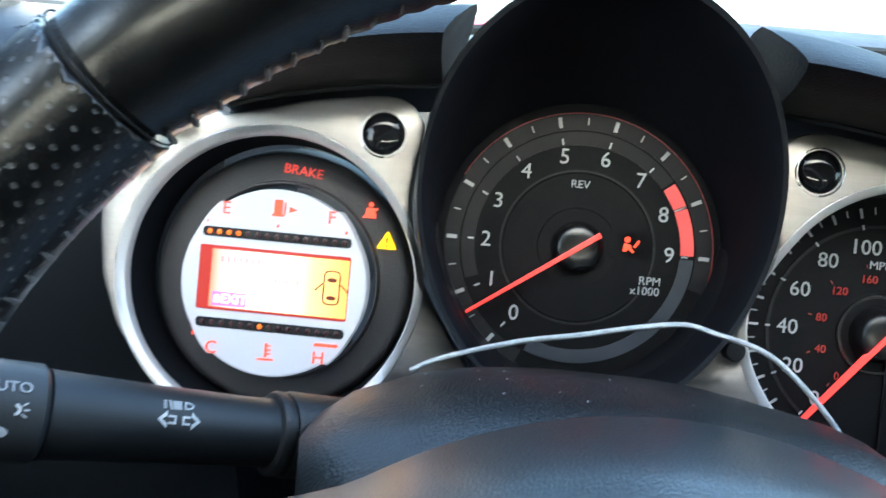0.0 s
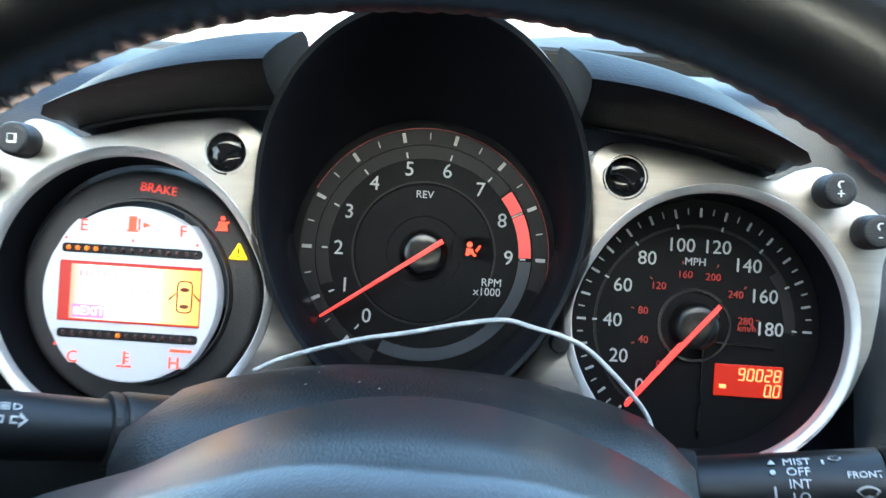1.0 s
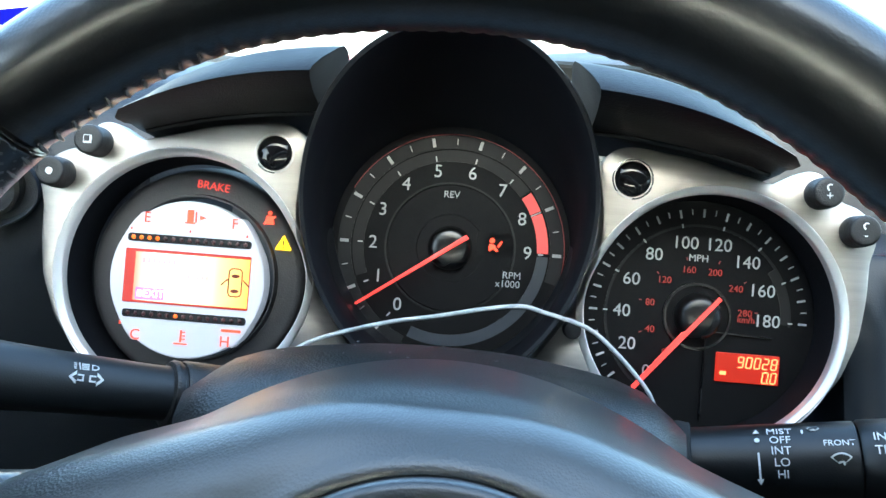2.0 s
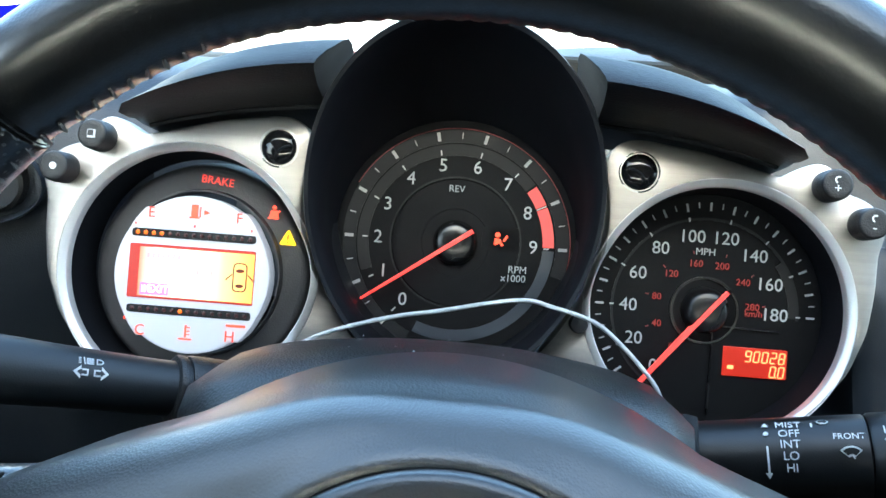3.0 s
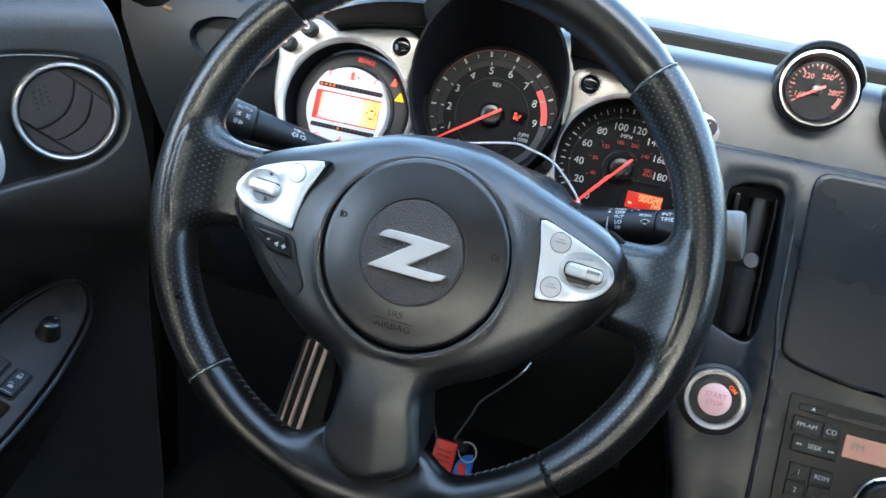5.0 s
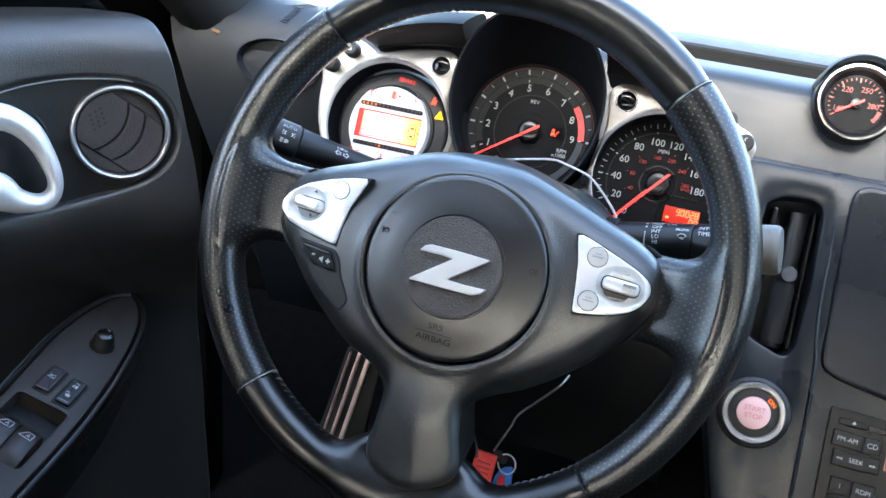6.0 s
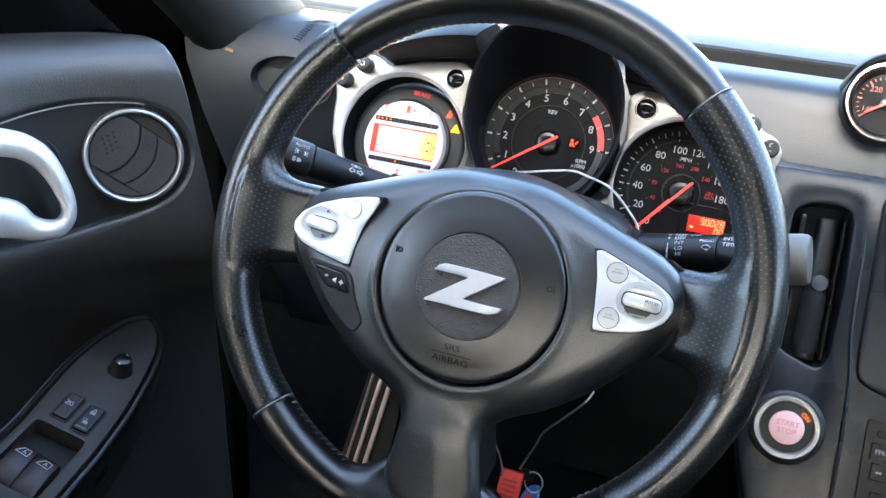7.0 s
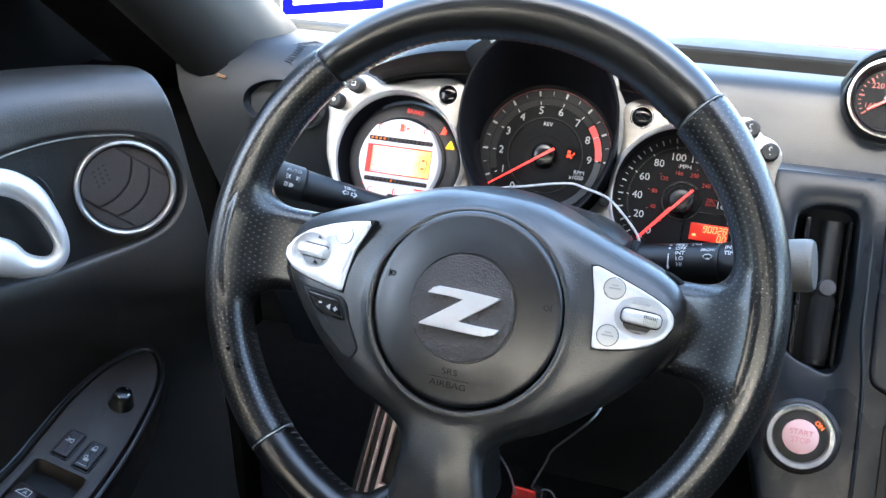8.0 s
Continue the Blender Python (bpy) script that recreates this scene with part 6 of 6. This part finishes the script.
# ---- gauge pods on the dashboard ----
def build_pod(x, y, marks, needle_deg, label):
    g = thing("pod_gauge", PODS @ pose(x - 0.004, y, 0.011), label, "gauge", "pod gauges")
    R = 0.0372
    part("cup", lathe([(R + 0.001, -0.030), (R + 0.0016, 0.004), (R + 0.0010, 0.006)], 64), black_soft, g, "black cup behind the ring")
    # eyebrow over the ring
    secs = []
    for k in range(25):
        a = radians(8 + 158 * k / 24)
        f = math.sin(math.pi * k / 24) ** 0.5
        r0, r1 = R + 0.0012, R + 0.0012 + 0.0062 * f + 0.0005
        secs.append([(rr * math.cos(a), rr * math.sin(a), h) for rr, h in ((r0, -0.035), (r0, 0.012 * f + 0.002), ((r0 + r1) / 2, 0.015 * f + 0.003), (r1, 0.010 * f + 0.002), (r1, -0.045))])
    part("eyebrow", solid_along(secs), hood_black, g, "black eyebrow over the gauge")
    part("ring", lathe([(R, -0.004), (R, 0.0045), (R - 0.0014, 0.0066), (R - 0.0034, 0.0068), (R - 0.0056, 0.0044), (R - 0.0066, 0.0010), (R - 0.0068, -0.004)], 80), pod_ring, g, "silver bezel ring")
    part("inner_wall", lathe([(R - 0.0067, 0.0045), (R - 0.0100, -0.0045)], 72), black_soft, g, "black inner wall")
    part("face", lathe([(R - 0.008, -0.006), (R - 0.008, -0.005), (0.001, -0.005)], 64, 0, 0, True, True), dial_black, g)
    for k in range(25):
        a = 215 - 250 * k / 24
        part("tick", tick_mark(0.0225 if k % 4 else 0.0205, 0.0250, 0.0008 if k % 4 else 0.0014, a, -0.0048), pod_red, g)
    for a, text in marks:
        writing("digit", text, 0.0072, pod_red, g, xyz(0.0158 * math.cos(radians(a)), 0.0158 * math.sin(radians(a)), -0.0044), "red digits %s" % text)
    part("tick_band", sector(0.0210, 0.0245, -38, -10, -0.0046), pod_red, g, "red band at the end of the scale")
    a = radians(needle_deg)
    d, s = Vector((math.cos(a), math.sin(a))), Vector((-math.sin(a), math.cos(a)))
    def at(r, w):
        return (d.x * r + s.x * w, d.y * r + s.y * w)
    part("needle", slab([at(-0.008, -0.0011), at(0.0195, -0.0009), at(0.0195, 0.0009), at(-0.008, 0.0011)], -0.0020, -0.0012, 0.0003), needle_red, g, "red needle")
    part("needle_hub", lathe([(0.0050, -0.005), (0.0050, -0.0024), (0.0040, -0.0018), (0.001, -0.0018)], 28, 0, 0, False, True), black_gloss, g, "black needle hub")


build_pod(0.0052, 0.0015, ((205, "140"), (130, "220"), (62, "250"), (0, "280")), 213, "round oil temperature gauge with red marks and silver ring")
build_pod(0.1060, -0.0040, ((205, "8"), (90, "12"), (-20, "16")), 222, "round voltage gauge with red marks and silver ring")


# ---- driver's door ----
def build_door():
    d = thing("door_panel", DOOR, "black door panel with a padded top and a dark inlay", "door panel")
    # one padded skin round an eye-shaped recess; it bends towards the driver's side further back
    bend = [(-0.50, 0.30), (-0.26, 0.12), (-0.16, 0.050), (-0.10, 0.020), (-0.05, 0.006), (0.0, 0.004), (0.040, 0.004), (0.062, 0.0), (0.2, -0.02)]
    fall = [(-0.50, -0.085), (-0.40, -0.075), (-0.18, -0.060), (-0.13, -0.040), (-0.11, -0.020), (-0.095, -0.004), (-0.080, 0.0020), (-0.066, 0.0045), (-0.055, 0.0055), (0.045, 0.0065), (0.062, 0.0060), (0.073, 0.0020), (0.082, -0.007), (0.0880, -0.019), (0.0905, -0.032), (0.12, -0.06)]
    def along(table, x):
        for (a, p), (b, q) in zip(table, table[1:]):
            if x <= b:
                k = max(0.0, (x - a) / (b - a))
                return p + (q - p) * k
        return table[-1][1]
    def soft_along(table, x, s=0.008):
        return sum(along(table, x + s * k / 3) for k in range(-3, 4)) / 7
    def skin(u, v, lift=0.0):
        return (u, v, soft_along(bend, u, 0.03) + along(fall, v) + lift)
    eye = closed_curve([(-0.0873, 0.0345), (-0.0645, 0.0398), (-0.0373, 0.0430), (-0.0096, 0.0425), (0.0115, 0.0395), (0.0300, 0.0300), (0.0400, 0.0125), (0.0408, -0.0060), (0.0335, -0.0240), (0.0187, -0.0365), (-0.0013, -0.0437), (-0.0314, -0.0498), (-0.0646, -0.0556), (-0.0992, -0.0560), (-0.150, -0.046), (-0.200, -0.016), (-0.180, 0.006), (-0.130, 0.025)], 6)
    rim = closed_curve([(0.0331, 0.0813), (0.0411, 0.0607), (0.0456, 0.0342), (0.0500, 0.0025), (0.0552, -0.0306), (0.0590, -0.0744), (0.0600, -0.1145), (0.062, -0.20), (0.064, -0.30), (0.050, -0.46), (-0.10, -0.47), (-0.30, -0.47), (-0.48, -0.46), (-0.50, -0.20), (-0.50, 0.06), (-0.44, 0.088), (-0.25, 0.0905), (-0.10, 0.0905), (-0.0227, 0.0900), (0.0097, 0.0880), (0.0250, 0.0860)], 6)
    mid = (-0.060, -0.004)
    eye, rim = eye if area2(eye) > 0 else eye[::-1], rim if area2(rim) > 0 else rim[::-1]
    def reach(o, a):
        d, best = (math.cos(a), math.sin(a)), 0.0
        for p, q in zip(o, o[1:] + o[:1]):
            ex, ey = q[0] - p[0], q[1] - p[1]
            den = d[0] * ey - d[1] * ex
            if abs(den) < 1e-12:
                continue
            px, py = p[0] - mid[0], p[1] - mid[1]
            s, k = (px * ey - py * ex) / den, (px * d[1] - py * d[0]) / den
            if s > 0 and -1e-6 <= k <= 1 + 1e-6:
                best = max(best, s)
        return best
    turns = [2 * math.pi * k / 160 for k in range(160)]
    def band(f, lift, drop=0.0):
        out = []
        for a in turns:
            e, o = reach(eye, a), reach(rim, a)
            s = e + drop + (o - e - drop) * f
            out.append(skin(mid[0] + s * math.cos(a), mid[1] + s * math.sin(a), lift))
        return out
    loops = [band(0, -0.016, -0.0005), band(0, -0.006, 0.0), band(0, -0.0030, 0.0008), band(0, -0.0012, 0.0022), band(0, -0.0002, 0.0042)]
    loops += [band(f, 0.0, 0.0042) for f in (0.03, 0.07, 0.12, 0.2, 0.3, 0.4, 0.5, 0.6, 0.7, 0.8, 0.9, 0.95)]
    loops += [band(0.985, -0.001), band(1.0, -0.005), band(1.0, -0.060)]
    part("padded_skin", rings(loops), door_skin, d, "grained black padded door skin")
    inner = []
    for f in (1.02, 0.8, 0.55, 0.3, 0.08):
        inner.append([(mid[0] + reach(eye, a) * f * math.cos(a), mid[1] + reach(eye, a) * f * math.sin(a), soft_along(bend, mid[0] + reach(eye, a) * f * math.cos(a), 0.03) - 0.0045) for a in turns])
    part("inlay", rings(inner, True, False, True), black_soft, d, "smooth black eye-shaped inlay")
    # thin bright seam along the upper edge of the recess
    line = [Vector(skin(x, y - 0.0004, -0.0030)) for x, y in sorted((p for p in eye if p[1] > 0.020 and -0.10 < p[0] < 0.012))]
    part("trim_line", tube(line, 0.0006, 6), grey_print, d, "thin pale trim line")

    v = thing("door_vent", DOOR, "round black door vent in a silver ring", "air vent")
    part("ring", lathe([(0.0372, -0.010), (0.0374, 0.0070), (0.0366, 0.0092), (0.0350, 0.0098), (0.0336, 0.0090), (0.0330, 0.0060), (0.0328, -0.006)], 88), satin_ring, v, "satin silver ring")
    part("bowl", lathe([(0.0329, 0.0058), (0.0322, 0.0035), (0.0200, 0.0030), (0.001, 0.0028)], 72, 0, 0, False, True), black_matte, v, "dark bowl")
    # closed shutter: a slanted band of three crescent leaves between two flat segments
    vent_black = surface("vent_leaf", (0.050, 0.043, 0.042), 0.5, 0, 0.3, 900)
    lim = 0.0322
    def chord(c, k):
        """Points of the line x * 0.62 + y * 0.785 = c, at k along it."""
        return (0.62 * c + 0.785 * k, 0.785 * c - 0.62 * k)
    def clipped(c0, c1, r0, r1):
        """The slanted band between two chords, from arc r0 to arc r1 about a far centre."""
        pts = []
        for r, order in ((r0, 1), (r1, -1)):
            side = []
            for i in range(17):
                c = c0 + (c1 - c0) * i / 16
                k = r - 17.0 * c * c
                edge = math.sqrt(max(0.0, lim * lim - c * c))
                side.append(chord(c, max(-edge, min(edge, k))))
            pts += side[::order]
        return pts
    for c0, c1 in ((0.0236, 0.0318), (-0.0318, -0.0236)):
        o = [chord(c, s * math.sqrt(max(0.0, lim * lim - c * c))) for s, cs in ((-1, (c0, (c0 + c1) / 2, c1)), (1, (c1, (c0 + c1) / 2, c0))) for c in cs]
        part("segment", slab(o, 0.002, 0.0040, 0.0005), vent_black, v, "flat dark segment beside the shutter")
    for r0, r1, h in ((-0.05, -0.0009, 0.0062), (0.0003, 0.0141, 0.0055), (0.0153, 0.05, 0.0048)):
        part("leaf", slab(clipped(-0.0226, 0.0226, r0, r1), 0.002, h, 0.0008), vent_black, v, "curved black shutter leaf")
    hole = None
    for i in range(4):
        for j in range(3):
            at = xyz(-0.0215 + 0.0040 * j + 0.0008 * i, 0.0150 - 0.0038 * i + 0.0022 * j, 0.0061)
            if hole is None:
                hole = part("dimple", lathe([(0.0010, 0.0), (0.0010, 0.0003)], 8, 0, 0, False, True), black_matte, v, "", at)
            else:
                again(hole, at)

    # pull handle: a wide silver loop
    h = thing("door_pull", DOOR, "silver painted door pull loop", "door handle")
    outer = smooth_path([(-0.150, 0.040, 0), (-0.115, 0.0405, 0), (-0.0872, 0.0337, 0), (-0.0704, 0.0265, 0), (-0.0574, 0.0130, 0), (-0.0488, -0.0108, 0), (-0.0465, -0.0279, 0), (-0.0499, -0.0413, 0), (-0.0610, -0.0496, 0), (-0.0798, -0.0486, 0), (-0.0973, -0.0432, 0), (-0.150, -0.030, 0)], 6)
    inner = smooth_path([(-0.150, 0.015, 0), (-0.115, 0.018, 0), (-0.0898, 0.0141, 0), (-0.0763, 0.0084, 0), (-0.0660, -0.0040, 0), (-0.0597, -0.0190, 0), (-0.0574, -0.0285, 0), (-0.0595, -0.0345, 0), (-0.0650, -0.0360, 0), (-0.0745, -0.0310, 0), (-0.0900, -0.0150, 0), (-0.150, 0.005, 0)], 6)
    secs = []
    for p, q in zip(outer, inner):
        c = (p + q) / 2
        w = soft_along(bend, c.x, 0.03) + 0.026
        hx = (p - q) / 2
        secs.append([tuple(c + hx * math.cos(a) + Vector((0, 0, w + 0.0075 * math.sin(a)))) for a in [2 * math.pi * k / 20 for k in range(20)]])
    part("loop", solid_along(secs), silver_paint, h)
    part("cup", lathe([(0.0310, 0.000), (0.0310, 0.0050), (0.0302, 0.0056), (0.028, 0.0050), (0.001, 0.0020)], 64, -0.082, -0.004, False, True), black_soft, h, "dark cup behind the loop")

    # armrest with switches
    a = thing("armrest", ARM, "black door armrest with a grey switch plate", "armrest")
    plate = closed_curve([(0.0579, 0.0138), (0.0538, 0.0035), (0.0443, -0.0055), (0.0296, -0.0142), (0.0071, -0.0227), (-0.0214, -0.0312), (-0.0497, -0.0381), (-0.0852, -0.0445), (-0.1143, -0.0481), (-0.1409, -0.0510), (-0.22, -0.058), (-0.40, -0.062), (-0.40, 0.008), (-0.22, 0.005), (-0.1148, 0.0084), (-0.0673, 0.0158), (-0.0307, 0.0226), (0.0041, 0.0253), (0.0280, 0.0240), (0.0480, 0.0204)], 6)
    plate = plate if area2(plate) > 0 else plate[::-1]
    # plate with a well let into it for the window switches
    well = box_outline(-0.1130, -0.0185, 0.0600, 0.0400, 0.0045, 7)
    cx, cy = -0.1130, -0.0185
    fan = [2 * math.pi * k / 420 for k in range(420)]
    def by_fan(o, z):
        return [(*cast_out(o, cx, cy, q), z) for q in fan]
    loops = [by_fan(plate, -0.006), by_fan(plate, -0.0004), by_fan(inset(plate, 0.0005), 0.0006), by_fan(inset(plate, 0.0015), 0.0010)]
    loops += [by_fan(inset(well, -0.0012), 0.0010), by_fan(inset(well, -0.0003), 0.0007), by_fan(well, -0.0004), by_fan(well, -0.0150)]
    part("switch_plate", rings(loops), surface("switch_plate", (0.026, 0.0205, 0.0172), 0.55, 0, 0.3, 1200), a, "dark grey switch plate")
    part("well_floor", slab(inset(well, -0.002), -0.0165, -0.0140, 0.0004), black_matte, a, "dark floor of the switch well")
    loops = []
    for dd, z in ((0.004, -0.012), (-0.0008, -0.0090), (-0.0011, -0.0022), (-0.0018, -0.0004), (-0.0032, 0.0006), (-0.0050, 0.0003), (-0.0068, -0.0012), (-0.0084, -0.0045), (-0.0093, -0.0100), (-0.0096, -0.075)):
        loops.append([(x, y, z) for x, y in inset(plate, dd)])
    part("cushion", rings(loops), leather, a, "padded black armrest edge")
    # sewn fold of the leather round the nose of the plate
    nose = [q for q in inset(plate, -0.0058) if q[0] > -0.14]
    k0 = max(range(len(nose)), key=lambda k: math.dist(nose[k], nose[k - 1]))
    nose = nose[k0:] + nose[:k0]
    part("seam", tube([(x, y, 0.0003) for x, y in nose], 0.0006, 6), leather, a, "raised seam")
    for k in range(3):
        part("fold", tube(smooth_path([(0.0590 + 0.0020 * k, 0.0120 + 0.0040 * k, 0.0002), (0.0625 + 0.0030 * k, 0.0130 + 0.0035 * k, -0.0010), (0.0665 + 0.0030 * k, 0.0150 + 0.0030 * k, -0.0060)], 4), 0.0011, 6), leather, a, "gathered leather fold")
    knob_gloss = surface("glossy_knob", (0.0060, 0.0060, 0.0064), 0.20, 0, 0.05, 900, 0.1, 30, 0.5, 0.6)
    part("mirror_knob", lathe([(0.0098, 0.0), (0.0098, 0.0022), (0.0090, 0.0034), (0.0083, 0.0060), (0.0076, 0.0120), (0.0068, 0.0134)], 40, -0.0070, -0.0070), black_soft, a, "round black mirror knob")
    part("knob_top", lathe([(0.0068, 0.0133), (0.0062, 0.0142), (0.0040, 0.0147), (0.001, 0.0149)], 40, -0.0070, -0.0070, False, True), knob_gloss, a, "glossy domed top of the mirror knob")
    for k in range(2):
        part("knob_mark", slab(box_outline(-0.0070 + (0.0046 if k else 0.0), -0.0070 - (0.0 if k else 0.0046), 0.0010 if k else 0.0022, 0.0022 if k else 0.0010, 0.0002), 0.0140, 0.0147, 0.0001), grey_print, a, "pale direction mark")
    def window_mark(x, y, z, parent, size=1.0):
        """A small outlined window pane symbol."""
        o = soft_outline([(-0.0028 * size, -0.0048 * size), (-0.0028 * size, 0.0056 * size), (0.0030 * size, 0.0012 * size), (0.0030 * size, -0.0048 * size)], 0.0008, 3)
        o = o if area2(o) > 0 else o[::-1]
        thin = inset(o, 0.0005)
        return part("symbol", rings([[(p + x, q + y, z) for p, q in o], [(p + x, q + y, z + 0.0003) for p, q in o], [(p + x, q + y, z + 0.0003) for p, q in thin], [(p + x, q + y, z) for p, q in thin]]), grey_print, parent, "pale window outline symbol")
    warm_black = surface("brownish_black_switch", (0.0200, 0.0125, 0.0118), 0.42, 0, 0.25, 1300)
    for px, py, wd in ((-0.0642, -0.0230, 0.0268), (-0.0637, -0.0041, 0.0262)):
        part("switch_gap", slab(box_outline(px, py, wd + 0.0026, 0.0150, 0.0030, 7), 0.0004, 0.0016, 0.0003), black_matte, a, "dark gap round the switch")
    sw = part("lock_switch", slab(box_outline(-0.0642, -0.0230, 0.0264, 0.0122, 0.002, 7), 0.0005, 0.0042, 0.0014), black_soft, a, "black door lock switch")
    for k, (x, y) in enumerate(((-0.0592, -0.0222), (-0.0698, -0.0236))):
        lock = part("symbol", slab(box_outline(x, y, 0.0026, 0.0040, 0.0003, 7), 0.0042, 0.0045, 0.0001), grey_print, sw, "pale padlock symbol")
        off = 0.0016 * k
        part("shackle", sector(0.0008, 0.0014, -90, 90, 0.0043, x + 0.0026, y + off), grey_print, lock)
        for side in ((1, -1) if not k else (1, -1)):
            part("shackle", slab(box_outline(x + 0.0019, y + off + 0.0011 * side, 0.0014, 0.0006, 0.0001), 0.0043, 0.0046, 0.00005), grey_print, lock)
    part("edge_line", slab(box_outline(-0.0752, -0.0243, 0.0006, 0.0085, 0.0002, 7), 0.0040, 0.0044, 0.0001), grey_print, sw, "pale edge line")
    sw2 = part("window_lock", slab(box_outline(-0.0637, -0.0041, 0.0258, 0.0122, 0.002, 7), 0.0005, 0.0040, 0.0014), warm_black, a, "brownish black window lock switch")
    window_mark(-0.0622, -0.0033, 0.0040, sw2, 0.62)
    for turn in (-50, 50):
        part("symbol", slab(box_outline(-0.0620, -0.0033, 0.0066, 0.0006, 0.0001, 7 + turn), 0.0043, 0.0046, 0.00005), grey_print, sw2, "pale cross stroke")
    for k, y in enumerate((-0.0108, -0.0283)):
        secs = []
        for x, hgt in ((-0.1430, -0.0010), (-0.1400, 0.0022), (-0.1280, 0.0048), (-0.1180, 0.0050), (-0.1110, 0.0032), (-0.1086, 0.0008), (-0.1078, -0.0020), (-0.1082, -0.0060)):
            yy = y + 0.12 * (x + 0.1165)
            secs.append([(x, yy - 0.0083, -0.0140), (x, yy - 0.0083, hgt - 0.0008), (x, yy - 0.0072, hgt), (x, yy + 0.0072, hgt), (x, yy + 0.0083, hgt - 0.0008), (x, yy + 0.0083, -0.0140)])
        w = part("window_switch", solid_along(secs), warm_black, a, "brownish black window switch")
        window_mark(-0.1170, y, 0.0050, w)
        writing("symbol", "A", 0.0046, grey_print, w, pose(-0.1172, y - 0.001, 0.0053, 0, 0, -90), "pale letter A")


build_door()


# ---- wire, tags and pedal ----
def build_wire():
    w = thing("wire_seal", pose(0, 0, 0), "thin grey steel wire looped round the steering column", "wire")
    upper = [(-0.062, -0.0525, 0.055), (-0.0538, -0.0480, 0.055), (-0.0409, -0.0432, 0.055), (-0.0214, -0.0375, 0.055), (-0.0018, -0.0335, 0.055), (0.0175, -0.0290, 0.055), (0.0345, -0.0262, 0.055), (0.0456, -0.0281, 0.055), (0.0643, -0.0332, 0.055), (0.0770, -0.0424, 0.056), (0.0913, -0.0571, 0.056), (0.096, -0.066, 0.056)]
    part("strand", tube(smooth_path([tuple(CLUSTER @ Vector(p)) for p in upper], 6), 0.0010, 8), wire_grey, w)
    part("strand", tube(smooth_path([(0.088, 0.128, 0.618), (0.083, 0.1205, 0.611), (0.068, 0.130, 0.585), (0.052, 0.140, 0.558), (0.046, 0.150, 0.536), (0.035, 0.170, 0.498), (0.029, 0.187, 0.474)], 6), 0.0010, 8), wire_grey, w)
    part("strand", tube(smooth_path([(0.0, 0.140, 0.550), (0.006, 0.150, 0.531), (0.010, 0.165, 0.507), (0.012, 0.178, 0.484), (0.014, 0.188, 0.460)], 6), 0.0010, 8), wire_grey, w)


build_wire()


def build_tags():
    r = thing("red_key_tag", pose(0.0205, 0.190, 0.4445, 66, 0, -4), "red plastic key tag hanging on the wire", "key tag")
    part("body", slab(box_outline(0, 0, 0.022, 0.036, 0.0018), -0.002, 0.002, 0.0010), tag_red, r)
    for k in range(4):
        part("print_bar", slab(box_outline(0, 0.008 - 0.005 * k, 0.014, 0.0016, 0.0003), 0.0020, 0.0023, 0.00005), red_print, r, "faint print bar")
    b = thing("blue_key_tag", pose(0.0400, 0.190, 0.436, 66, 0, -20), "blue plastic key fob on a steel ring", "key tag")
    part("body", slab(soft_outline([(-0.006, -0.020), (0.008, -0.020), (0.010, 0.004), (0.006, 0.020), (-0.004, 0.014), (-0.008, 0.002)], 0.004, 4), -0.002, 0.002, 0.0010), tag_blue, b)
    part("red_patch", slab(box_outline(0.001, 0.002, 0.008, 0.012, 0.003, 15), 0.0020, 0.0026, 0.0003), tag_red, b, "red patch")
    part("ring", tube([(0.0095 * math.cos(q), 0.020 + 0.0095 * math.sin(q), 0.002) for q in [2 * math.pi * k / 28 for k in range(29)]], 0.0008, 6), wire_grey, b, "steel key ring")
    part("knot", slab(box_outline(-0.0100, 0.0220, 0.013, 0.009, 0.002), -0.004, 0.004, 0.002), black_matte, b, "black wire clamp")


build_tags()


def build_pedal():
    p = thing("foot_pedal", pose(-0.207, 0.42, 0.29, 70, 0, 0), "aluminium pedal with upright ribs in the dark footwell", "pedal")
    part("plate", slab(soft_outline([(-0.050, -0.11), (0.024, -0.11), (0.030, 0.08), (-0.020, 0.08)], 0.008, 3), -0.010, 0.0, 0.002), black_matte, p, "black pedal plate")
    # ribs get thinner to the left, in place of the shade that dims them
    for x, y, w, l in ((-0.0245, -0.004, 0.0022, 0.150), (-0.0120, -0.004, 0.0042, 0.160), (0.0035, 0.006, 0.0056, 0.140)):
        part("rib", slab(box_outline(x, y, w, l, 0.0015, -8), 0.0, 0.006, 0.0012), pedal_metal, p, "bright metal rib")
    part("foot", slab(soft_outline([(-0.016, -0.095), (0.012, -0.100), (0.010, -0.072), (0.003, -0.058), (-0.008, -0.058)], 0.003, 3), 0.0, 0.006, 0.0015), pedal_metal, p, "bright metal foot of the rib")


build_pedal()
